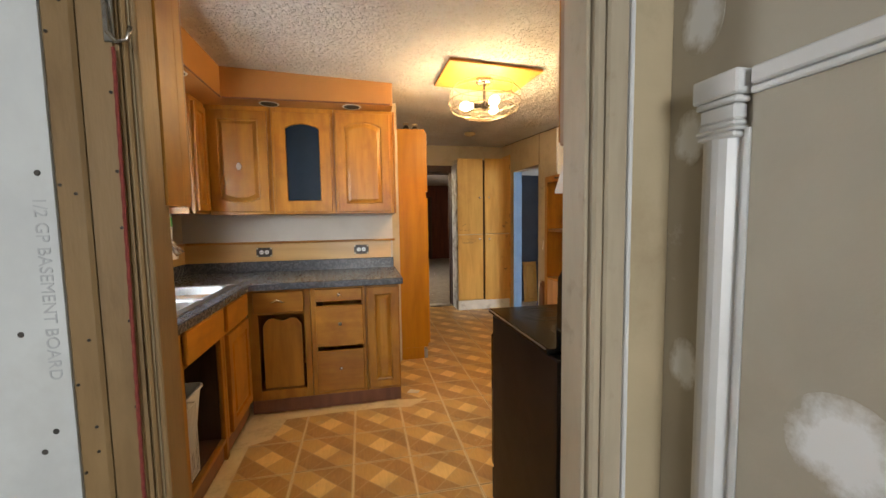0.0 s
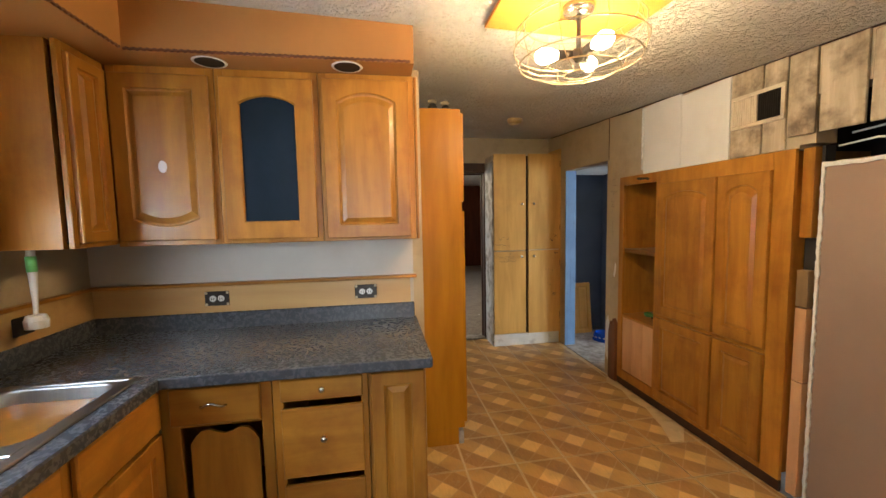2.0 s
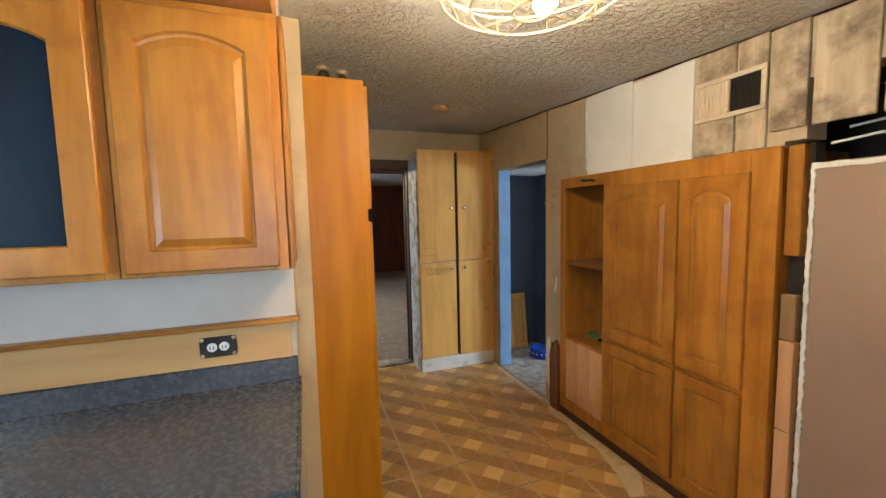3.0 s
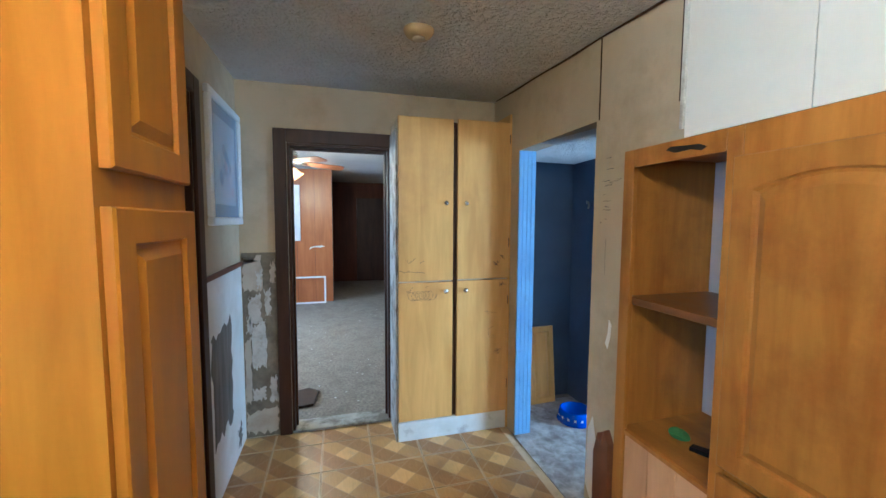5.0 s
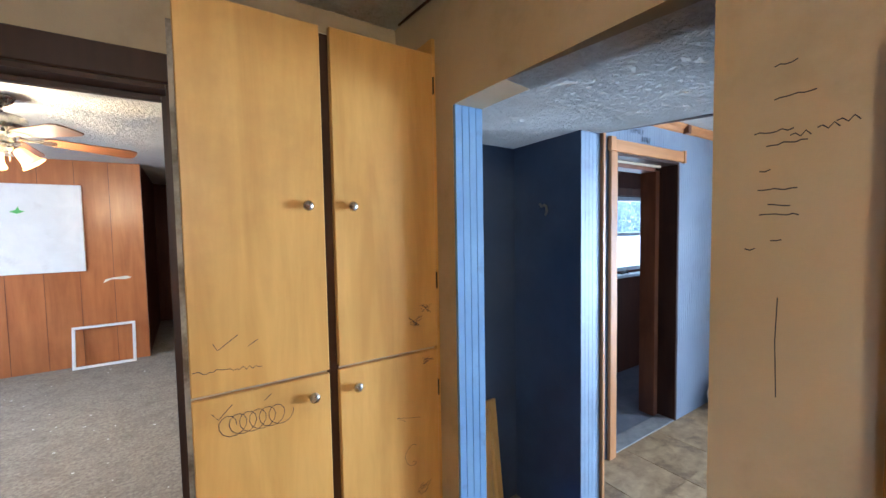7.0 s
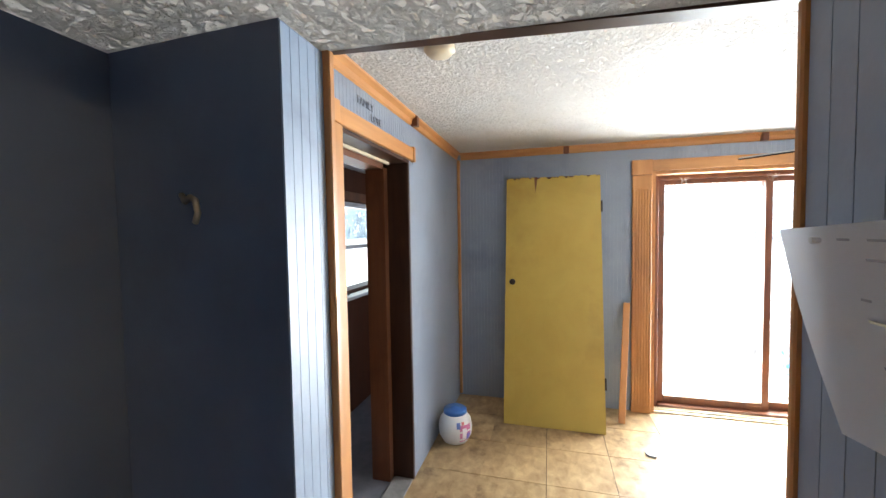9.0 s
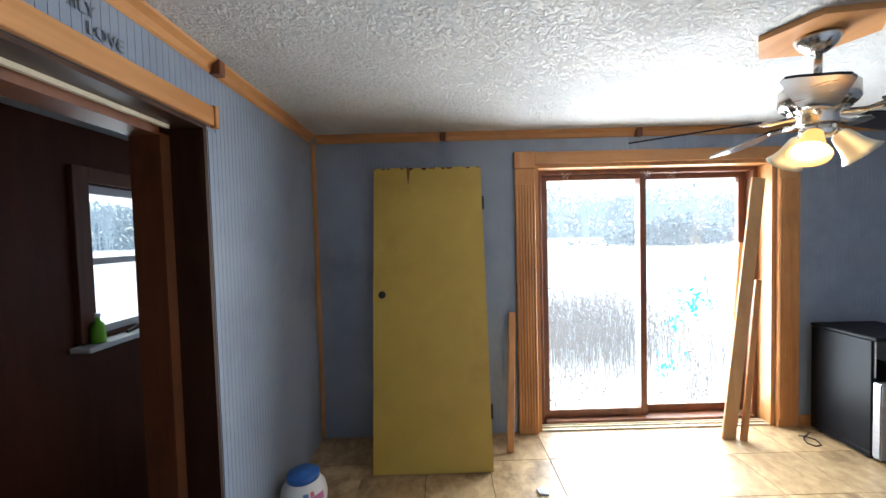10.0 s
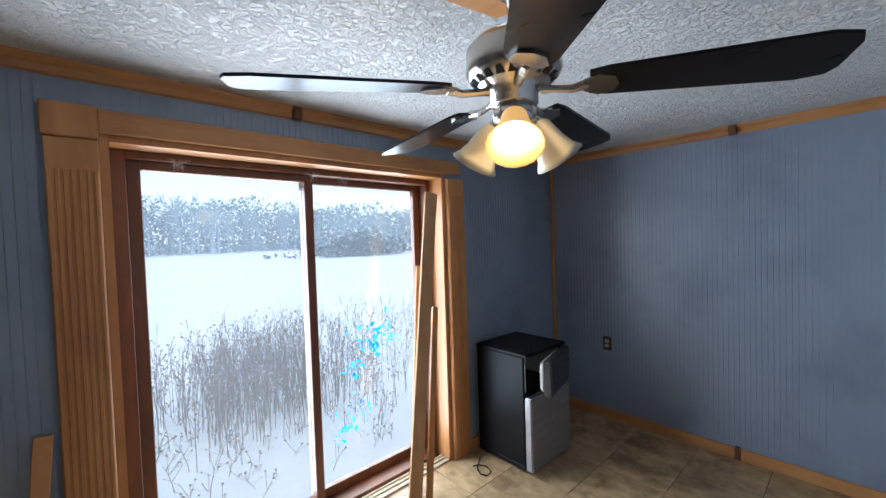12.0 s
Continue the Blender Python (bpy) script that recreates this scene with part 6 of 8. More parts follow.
frame_w = thing("picture_frame", "empty white frame leaning on the orange wall", "frame", (1.0, 11.2, 0))
lean = Matrix.Translation((0.71, 11.16, 0.0)) @ pose(0, 0, 0, -10)
part("frame", turned(box((0, 0.57, 0, 0.02, 0, 0.03), (0, 0.57, 0, 0.02, 0.45, 0.48), (0, 0.03, 0, 0.02, 0.031, 0.449), (0.54, 0.57, 0, 0.02, 0.031, 0.449), bevel=0.003), lean), WHITE_PAINT, frame_w)
lwall = bpy.data.objects["wall_living_orange"]
for k in range(9):
    part("groove", box((-1.0 + 0.3 * k, -0.994 + 0.3 * k, 11.2975, 11.2995, 0, 2.36)), RED_WOOD, lwall)
part("scuffs", prism([(1.0, 0.95), (1.08, 0.99), (1.2, 0.98), (1.27, 1.0), (1.22, 1.02), (1.1, 1.01), (1.02, 0.99)], 11.297, 11.2995, "y"), SCUFFED_WHITE, lwall, "pale scuffs on the panelling")
far_door = thing("door_5", "dark closed door at the end of the passage", "door", (2.4, 13.59, 0), kind="structure")
part("leaf", box((1.95, 2.75, 13.57, 13.599, 0, 2.0), bevel=0.004), DARK_WOOD, far_door)
rug = thing("cardboard_scrap", "dark flap of torn carpet and cardboard beside the doorway", "scrap", (1.23, 7.3, 0))
part("flap", prism([(1.10, 7.15), (1.27, 7.18), (1.30, 7.42), (1.22, 7.5), (1.08, 7.45)], 0.001, 0.02), DARK_METAL, rug)
rnd = random.Random(21)
crumbs = bmesh.new()
for k in range(110):
    x, y, s = rnd.uniform(0.0, 2.6), rnd.uniform(7.1, 11.0), rnd.uniform(0.003, 0.008)
    box((x, x + s * rnd.uniform(1, 2.5), y, y + s, 0.0, s * 0.5), bm=crumbs)
solid("litter", crumbs, SCUFFED_WHITE, "scattered pale crumbs of litter on the carpet", "litter", kind="stuff")


def bell_shade(parent, m, lit):
    """A ribbed glass bell under a fan, opening along -z of m."""
    prof = [(0.018, 0.0), (0.03, -0.012), (0.036, -0.04), (0.042, -0.07), (0.052, -0.095), (0.066, -0.115), (0.063, -0.114), (0.048, -0.09), (0.038, -0.06), (0.03, -0.03), (0.018, -0.008)]
    bm = lathe(prof, 36)
    for v in bm.verts:
        a = math.atan2(v.co.y, v.co.x)
        k = 1 + 0.012 * math.cos(18 * a)
        v.co.x, v.co.y = v.co.x * k, v.co.y * k
    s = part("shade", turned(bm, m), LIT_SHADE if lit else FROSTED, parent, "lit ribbed glass bell shade" if lit else "ribbed frosted bell shade", smooth=True)
    b = part("bulb", turned(lathe([(0.0001, -0.02), (0.013, -0.025), (0.028, -0.06), (0.03, -0.075), (0.02, -0.097), (0.0001, -0.104)], 16), m), BULB if lit else FROSTED, s, "lit bulb" if lit else "", smooth=True)
    s.visible_shadow, b.visible_shadow = not lit, not lit
    return s


def ceiling_fan(label, place, ceiling, first, blade_mat, radius, hex_plate, lit):
    """A five-blade ceiling fan; place is the blades' centre."""
    x, y, z = place
    o = thing("ceiling_fan", label, "fan", place)
    if hex_plate:
        part("ceiling_plate", prism([(x + 0.205 * math.cos(radians(60 * k + 20)), y + 0.205 * math.sin(radians(60 * k + 20))) for k in range(6)], ceiling - 0.024, ceiling - 0.001), TRIM_X, o, "hexagonal varnished wood plate")
    top = ceiling - (0.024 if hex_plate else 0.0)
    part("canopy", lathe([(0.0001, 0), (0.07, 0), (0.072, -0.012), (0.055, -0.04), (0.03, -0.06), (0.0001, -0.06)], 28, (x, y, top)), NICKEL, o, smooth=True)
    part("downrod", tube([(x, y, top - 0.06), (x, y, z + 0.12)], 0.013, 12), NICKEL, o, smooth=True)
    part("motor", lathe([(0.0001, 0.13), (0.05, 0.125), (0.10, 0.11), (0.118, 0.09), (0.12, 0.035), (0.112, 0.022), (0.085, 0.0), (0.06, -0.012), (0.06, -0.045), (0.052, -0.05), (0.0001, -0.05)], 40, (x, y, z)), NICKEL, o, "brushed nickel motor housing", smooth=True)
    for k in range(20):
        a = 2 * math.pi * k / 20
        c, s = math.cos(a), math.sin(a)
        q = [(0.090, -0.016, 0.0055), (0.090, 0.016, 0.0055), (0.108, 0.009, 0.0185), (0.108, -0.009, 0.0185)]
        bm = bmesh.new()
        vs = [bm.verts.new((x + (r - 0.0 + 0.0015) * c - w * s * 0.7, y + (r + 0.0015) * s + w * c * 0.7, z + h - 0.002)) for r, w, h in q]
        bm.faces.new(vs)
        bmesh.ops.solidify(bm, geom=bm.faces[:], thickness=0.001)
        part("vent_slot", bm, HOLE_SHADE, o)
    part("light_kit", lathe([(0.045, -0.05), (0.055, -0.06), (0.055, -0.085), (0.04, -0.10), (0.02, -0.11), (0.0001, -0.115)], 28, (x, y, z)), NICKEL, o, smooth=True)
    for k in range(5):
        m = Matrix.Translation((x, y, z - 0.012)) @ pose(0, 0, 0, 0, 0, first + 72 * k)
        arm = tube([(0.07, 0, 0), (0.10, 0, -0.004), (0.14, 0, -0.008), (0.175, 0, 0.0)], [0.012, 0.009, 0.010, 0.012], 8)
        prism([(0.165, -0.02), (0.20, -0.042), (0.235, -0.03), (0.245, 0.0), (0.235, 0.03), (0.20, 0.042), (0.165, 0.02)], -0.006, 0.0, "z", arm)
        part("blade_arm", turned(arm, m @ pose(0, 0, 0, 0, 2.6, 0) @ pose(0, 0, 0, -11)), NICKEL, o, "curved nickel blade arm", smooth=False)
        w = 0.07
        pts = [(0.18, -0.045), (0.22, -0.056), (radius - 0.06, -w - 0.008), (radius - 0.012, -w + 0.004), (radius, -w + 0.03), (radius, w - 0.03), (radius - 0.012, w - 0.004), (radius - 0.06, w + 0.008), (0.22, 0.056), (0.18, 0.045)]
        part("blade", turned(prism(pts, 0.001, 0.008), m @ pose(0, 0, 0, 0, 2.6, 0) @ pose(0, 0, 0, -11)), blade_mat, o)
    for k in range(3):
        a = radians(126 + 120 * k)
        m = Matrix.Translation((x + 0.06 * math.cos(a), y + 0.06 * math.sin(a), z - 0.085)) @ pose(0, 0, 0, 0, 0, math.degrees(a)) @ pose(0, 0, 0, 0, -38, 0)
        part("lamp_arm", tube([(x + 0.03 * math.cos(a), y + 0.03 * math.sin(a), z - 0.075), tuple(m @ Vector((0, 0, 0.0))), tuple(m @ Vector((0, 0, -0.014)))], [0.012, 0.018, 0.022], 10), NICKEL, o, smooth=True)
        bell_shade(o, m, lit[k])
        if lit[k]:
            bulb_light("fan_bulb", tuple(m @ Vector((0, 0, -0.075))), lit[k])
    for s in (-1, 1):
        px, py = x + 0.052 * s * math.cos(radians(135)), y + 0.052 * s * math.sin(radians(135))
        part("pull_chain", tube([(px, py, z - 0.07), (px, py, z - 0.17)], 0.0016, 5), WIRE, o, "beaded pull chain")
    return o


BLADE = material("glossy_black_blade", (0.005, 0.005, 0.006), (0.008, 0.007, 0.008), spec=0.15, rough=0.3, scale=5, stretch=(1, 6, 1))
OAK_BLADE = wood("brown_fan_blade", (0.16, 0.06, 0.025), (0.24, 0.1, 0.04), along="x")
ceiling_fan("five-blade ceiling fan with glossy black blades and one lit bell lamp", (4.89, 4.365, 1.955), 2.265, -8.5, BLADE, 0.66, True, (1.3, 0, 0))
ceiling_fan("five-blade ceiling fan with brown blades and three lit lamps", (0.94, 8.75, 2.14), 2.37, 20, OAK_BLADE, 0.66, False, (12, 12, 12))

# ---- hall ----
hall_c = bpy.data.objects["wall_hall_column"]
part("panelling", strips("x", 3.36, 3.50, 0, 1.95, 6.43, -0.004, 0.03, 0.0016), COLUMN_BLUE, hall_c, "light blue grooved boards")
part("corner_trim", box((3.501, 3.522, 6.41, 6.433, 0, 1.958), bevel=0.003), TRIM, hall_c, "orange pine corner strip")
hall_s = bpy.data.objects["wall_hall_south"]
for k in range(14):
    part("board", strips("x", 2.76 + 0.635 * k / 14, 2.76 + 0.635 * (k + 1) / 14, 0, 1.87, 5.59, 0.004, 0.045, 0.0018), BLUE, hall_s)
part("corner_trim", box((3.396, 3.41, 5.575, 5.602, 0, 1.872), bevel=0.003), TRIM, hall_s, "pine corner strip")
jamb_b = thing("door_6", "light blue grooved jamb of the hall opening", "door frame", (2.69, 6.39, 0), kind="structure")
part("jamb", strips("x", 2.632, 2.752, 0.0, 1.945, 6.388, -0.004, 0.03, 0.0025), BLUE_TRIM, jamb_b)
part("backing", box((2.632, 2.752, 6.388, 6.394, 0, 1.945)), BLUE_TRIM, jamb_b)
part("jamb", box((2.632, 2.752, 5.598, 5.604, 0, 1.93)), TAN_WALL, jamb_b)
bowl = thing("pet_bowl", "shiny blue plastic pet bowl with white marks on the hall floor", "bowl", (3.165, 6.46, 0))
part("bowl", lathe([(0.0001, 0.03), (0.085, 0.032), (0.098, 0.085), (0.105, 0.09), (0.112, 0.085), (0.135, 0.006), (0.13, 0.0), (0.0001, 0.0)], 32, (3.165, 6.46, 0)), material("blue_plastic", (0.005, 0.05, 0.42), (0.01, 0.08, 0.55), rough=0.2, scale=6), bowl, smooth=True)
for k in range(9):
    a = radians(170 + 22 * k)
    part("print", turned(box((-0.008, 0.008, -0.0008, 0.0008, -0.012, 0.012)), Matrix.Translation((3.165 + 0.1265 * math.cos(a), 6.46 + 0.1265 * math.sin(a), 0.045)) @ pose(0, 0, 0, 0, 0, math.degrees(a) + 90) @ pose(0, 0, 0, 16)), WHITE_PLASTIC, bowl, "white printed mark")
lean_d = thing("cabinet_door", "loose pale birch cabinet door leaning in the alcove", "door", (3.05, 6.78, 0))
part("panel", turned(panel_door(0.225, 0.62, 0.018, 0.04), Matrix.Translation((2.955, 6.76, 0.0)) @ pose(0, 0, 0, -6, 0, 3)), BIRCH, lean_d)
hook = thing("coat_hook", "bent brass coat hook on the dark blue wall", "hook", (3.35, 6.58, 1.6))
part("hook", tube([(3.355, 6.67, 1.635), (3.34, 6.645, 1.62), (3.33, 6.62, 1.627), (3.322, 6.60, 1.62), (3.32, 6.592, 1.595), (3.33, 6.61, 1.578)], 0.006, 8), WIRE, hook, smooth=True)
FAINT = material("faint_grey_print", (0.34, 0.35, 0.4), (0.42, 0.43, 0.48), rough=0.8, scale=50)
HIGHLIGHT = material("yellow_marker", (0.7, 0.69, 0.52), (0.75, 0.74, 0.58), rough=0.8, scale=50)
paper = thing("paper_sheet", "creased white paper pinned to the hall wall, one corner loose", "paper", (3.5, 5.46, 1.2))


def sheet_out(s, t_):
    """How far the curling sheet stands off the wall."""
    return 0.008 + 0.003 * math.sin(7 * s + 3 * t_) + 0.032 * s ** 3


bm = bmesh.new()
grid = []
for i in range(21):
    s = i / 20
    row = []
    for j in range(13):
        t_ = j / 12
        x = 2.86 + (0.50 - 0.10 * t_ - 0.02 * t_ * t_) * s
        z = 1.582 - 0.034 * s - (0.245 - 0.022 * s) * t_
        out = sheet_out(s, t_)
        row.append(bm.verts.new((x, 5.598 + out, z)))
    grid.append(row)
for a, b in zip(grid, grid[1:]):
    for j in range(12):
        bm.faces.new((a[j], a[j + 1], b[j + 1], b[j]))
bmesh.ops.solidify(bm, geom=bm.faces[:], thickness=0.0006)
part("sheet", bm, material("white_paper", (0.78, 0.79, 0.82), (0.84, 0.85, 0.87), rough=0.7, scale=4, stain=(0.66, 0.66, 0.7), stain_scale=7, stain_amount=0.4), paper)
part("pin", tube([(3.30, 5.592, 1.535), (3.30, 5.638, 1.535)], 0.004, 8), WHITE_PLASTIC, paper)
rnd = random.Random(19)
for k in range(9):
    z, x = 1.535 - 0.021 * k, 3.0
    while x < 3.26 - 0.011 * k:
        w = rnd.uniform(0.012, 0.05)
        t_ = (1.56 - z) / 0.24
        s = (x + w / 2 - 2.86) / (0.50 - 0.11 * t_)
        face = 5.5985 + sheet_out(s, t_)
        part("faint_print", box((x, x + w, face, face + 0.0004, z, z + 0.0028)), HIGHLIGHT if rnd.random() < 0.12 else FAINT, paper, "faint unreadable print")
        x += w + rnd.uniform(0.006, 0.03)

# ---- blue room ----
north = bpy.data.objects["wall_room_north"]
part("panelling", strips("x", 3.503, 6.269, 0, 2.255, 6.77, -0.0035, 0.03, 0.0018, [(4.07, 4.966, 0, 2.0), (4.07, 5.01, 1.97, 2.06)]), BLUE, north)
east = bpy.data.objects["wall_room_east"]
part("panelling", strips("y", 1.97, 6.764, 0, 2.255, 6.27, -0.0035, 0.03, 0.0018, [(3.17, 5.28, 0, 2.10)]), BLUE, east)
south = bpy.data.objects["wall_room_south"]
part("panelling", strips("x", 3.42, 6.264, 0, 2.255, 1.96, 0.0035, 0.03, 0.0018), BLUE, south)


def crown(points, name="crown_trim"):
    """Cove trim under the ceiling along a straight run, with a joint block at each inner point."""
    (x0, y0), (x1, y1), inward = points
    prof = [(0.006, 2.264), (0.045, 2.264), (0.042, 2.254), (0.02, 2.238), (0.016, 2.212), (0.006, 2.204)]
    bm = bmesh.new()
    ends = []
    for x, y in ((x0, y0), (x1, y1)):
        ends.append([bm.verts.new((x + inward[0] * d, y + inward[1] * d, z)) for d, z in prof])
    for k in range(len(prof)):
        n = (k + 1) % len(prof)
        bm.faces.new((ends[0][k], ends[0][n], ends[1][n], ends[1][k]))
    bm.faces.new(ends[0])
    bm.faces.new(ends[1][::-1])
    return bm


solid("crown_trim", crown(((3.505, 6.77), (6.23, 6.77), (0, -1))), TRIM_X, "orange pine crown strip on the blue wall", "trim")
solid("crown_trim", crown(((6.27, 1.97), (6.27, 6.73), (-1, 0))), TRIM_Y, "orange pine crown strip on the blue wall", "trim")
solid("crown_trim", crown(((3.405, 1.96), (6.23, 1.96), (0, 1))), TRIM_X, "orange pine crown strip on the blue wall", "trim")
for x, y, dx, dy in ((5.02, 6.74, 0.022, 0.022), (6.24, 5.80, 0.022, 0.022), (6.24, 4.365, 0.022, 0.022), (4.878, 1.99, 0.022, 0.022)):
    solid("trim_block", box((x - dx, x + dx, y - dy, y + dy, 2.2, 2.262), bevel=0.003), RED_WOOD, "small darker joint block in the crown strip", "trim")
solid("corner_trim", box((6.235, 6.263, 6.737, 6.763, 0.02, 2.203), bevel=0.004), TRIM, "nailed pine strip in the room corner", "trim")
solid("corner_trim", box((6.235, 6.263, 1.967, 1.993, 0.0, 2.203), bevel=0.004), TRIM, "nailed pine strip in the room corner", "trim")
solid("baseboard", box((3.42, 4.852, 1.966, 1.980, 0, 0.082), (4.885, 6.255, 1.966, 1.980, 0, 0.082), bevel=0.004), TRIM_X, "orange pine baseboard", "trim")
solid("trim_block", box((4.853, 4.884, 1.966, 1.986, 0, 0.09), bevel=0.003), RED_WOOD, "darker joint block in the baseboard", "trim")
solid("baseboard", box((6.248, 6.264, 1.99, 3.15, 0, 0.082), bevel=0.004), TRIM_Y, "orange pine baseboard", "trim")

d7 = thing("door_7", "bathroom doorway with an orange pine casing and dark jambs", "door frame", (4.66, 6.77, 0), kind="structure")
part("casing", box((4.073, 4.143, 6.742, 6.764, 0, 1.985), bevel=0.003), TRIM, d7)
part("casing", box((4.12, 4.985, 6.742, 6.764, 1.986, 2.062), bevel=0.003), TRIM_X, d7)
part("corner_block", box((4.065, 4.119, 6.736, 6.764, 1.986, 2.075), bevel=0.003), TRIM, d7)
part("corner_block", box((4.986, 5.013, 6.736, 6.764, 1.98, 2.07), bevel=0.003), TRIM, d7)
part("jamb", box((4.144, 4.160, 6.765, 6.90, 0, 1.985), (4.944, 4.965, 6.765, 6.96, 0, 1.985), (4.161, 4.943, 6.765, 6.90, 1.968, 1.985)), DARK_WOOD, d7, "dark-stained jamb")
part("inner_jamb", box((4.89, 4.943, 6.90, 7.02, 0, 1.94), (4.161, 4.889, 6.90, 7.02, 1.93, 1.966)), RED_WOOD, d7, "worn brown inner jamb")
part("track", box((4.165, 4.888, 6.86, 6.875, 1.952, 1.967)), ALMOND, d7, "white pocket door track")
part("threshold", box((4.145, 4.965, 6.77, 6.89, -0.006, 0.008)), material("grey_threshold", (0.2, 0.2, 0.2), (0.32, 0.31, 0.3), scale=12), d7)
words = thing("wall_words", "small blue-grey wooden words on the blue wall", "sign", (4.6, 6.763, 2.12))
for wtext, x, z in (("FAMILY", 4.312, 2.13), ("LOVE", 4.445, 2.083)):
    text_on(words, "word", wtext, 0.05, Matrix.Translation((x, 6.762, z)) @ pose(0, 0, 0, 90), material("grey_blue_letters", (0.15, 0.17, 0.21), (0.19, 0.21, 0.25), rough=0.5, scale=20)).data.extrude = 0.0015

win2 = thing("window_2", "white sash bathroom window in a brown wood surround", "window", (5.84, 7.6, 1.05), kind="structure")
part("casing", box((5.24, 5.325, 7.57, 7.599, 1.03, 1.90), (5.326, 6.354, 7.57, 7.599, 1.825, 1.90), (6.355, 6.43, 7.57, 7.599, 1.03, 1.90), bevel=0.003), RED_WOOD, win2)
part("window_sill", box((5.2, 6.46, 7.50, 7.599, 1.0, 1.028), bevel=0.004), WHITE_PAINT, win2)
part("window_frame", box((5.332, 5.37, 7.62, 7.69, 1.052, 1.818), (6.31, 6.348, 7.62, 7.69, 1.052, 1.818), (5.371, 6.309, 7.62, 7.69, 1.052, 1.09), (5.371, 6.309, 7.62, 7.69, 1.41, 1.445), (5.371, 6.309, 7.62, 7.69, 1.775, 1.818)), WHITE_PAINT, win2)
part("pane", box((5.371, 6.309, 7.653, 7.657, 1.09, 1.775)), GLASS, win2).visible_shadow = False
bottle = thing("soap_bottle", "bright green plastic bottle on the bathroom sill", "bottle", (5.30, 7.545, 1.029))
part("bottle", lathe([(0.0001, 0), (0.028, 0), (0.03, 0.01), (0.03, 0.08), (0.02, 0.1), (0.01, 0.108), (0.01, 0.125), (0.0001, 0.126)], 16, (5.30, 7.545, 1.029)), material("lime_plastic", (0.2, 0.6, 0.03), (0.28, 0.72, 0.06), rough=0.25, scale=10), bottle, smooth=True)
part("cap", lathe([(0.012, 0.126), (0.012, 0.145), (0.0001, 0.147)], 12, (5.30, 7.545, 1.029)), WHITE_PLASTIC, bottle)
tap = thing("small_object", "small grey metal fitting on the bathroom sill", "fitting", (5.55, 7.55, 1.029))
part("fitting", tube([(5.48, 7.55, 1.038), (5.54, 7.55, 1.045), (5.57, 7.55, 1.06), (5.6, 7.55, 1.038)], [0.008, 0.012, 0.014, 0.009], 8), DARK_METAL, tap)

ydoor = thing("loose_door", "old mustard-yellow slab door leaning against the blue wall, its top edge splintered", "door", (6.0, 5.95, 0))
lean = Matrix.Translation((5.815, 6.30, 0.0)) @ pose(0, 0, 0, 0, 0, -90) @ pose(0, 0, 0, -11.2, 0, 0)
W, HH = 0.765, 2.03
rnd = random.Random(2)
top_pts = [(W - 0.012 * k, HH + (0.004 if rnd.random() < 0.7 else -0.012) + rnd.uniform(-0.004, 0.004)) for k in range(int(W / 0.012) + 1)]
outline = [(0, 0), (W, 0)] + [(x, z if not 0.225 < x < 0.25 else z - 0.01) for x, z in top_pts] + [(0, HH)]
part("slab", turned(prism(outline, -0.035, 0.0, "y"), lean), YELLOW, ydoor)
part("split", turned(prism([(0.235, HH + 0.006), (0.262, HH + 0.004), (0.256, HH - 0.05), (0.246, HH - 0.13), (0.238, HH - 0.06)], -0.0365, -0.035, "y"), lean), RED_WOOD, ydoor, "brown splintered split at the top")
part("edge_wear", turned(box((0.0, W, -0.034, -0.001, HH - 0.004, HH + 0.001)), lean), RED_WOOD, ydoor)
part("latch", turned(lathe([(0.0001, 0.012), (0.018, 0.01), (0.024, 0.004), (0.026, 0), (0.0001, 0)], 18), lean @ Matrix.Translation((0.058, -0.035, 1.135)) @ pose(0, 0, 0, 90)), DARK_METAL, ydoor, "dark tarnished latch hole", smooth=True)
for z in (1.72, 0.32):
    part("hinge", turned(box((W - 0.002, W + 0.012, -0.04, -0.01, z, z + 0.09)), lean), DARK_METAL, ydoor)

slide = thing("door_8", "brown-framed sliding glass door in a wide fluted orange casing", "door", (6.4, 4.23, 0), kind="structure")
flutes = bmesh.new()
for y0, y1 in ((5.131, 5.279), (3.172, 3.329)):
    box((6.236, 6.264, y0, y1, 0, 1.985), bevel=0.003, bm=flutes)
    n = 7
    for k in range(n):
        c = y0 + (y1 - y0) * (k + 0.5) / n
        box((6.230, 6.2365, c - 0.0065, c + 0.0065, 0.06, 1.87), bevel=0.002, bm=flutes)
part("casing", flutes, TRIM, slide, "fluted orange pine casing")
part("head_casing", box((6.236, 6.264, 3.20, 5.129, 2.018, 2.105), bevel=0.003), TRIM_Y, slide)
part("corner_block", box((6.225, 6.264, 5.13, 5.285, 1.987, 2.108), bevel=0.004), TRIM, slide)
part("reveal", box((6.265, 6.62, 5.10, 5.129, 0, 2.019), (6.265, 6.62, 3.331, 3.36, 0, 2.019), (6.265, 6.62, 3.361, 5.099, 1.99, 2.019)), TRIM, slide, "orange pine reveal boards")
part("outer_frame", box((6.39, 6.52, 5.045, 5.099, 0.0, 1.99), (6.39, 6.52, 3.361, 3.40, 0.0, 1.99), (6.39, 6.52, 3.401, 5.044, 1.955, 1.99), (6.36, 6.56, 3.401, 5.044, 0.0, 0.035), bevel=0.003), RED_WOOD, slide)


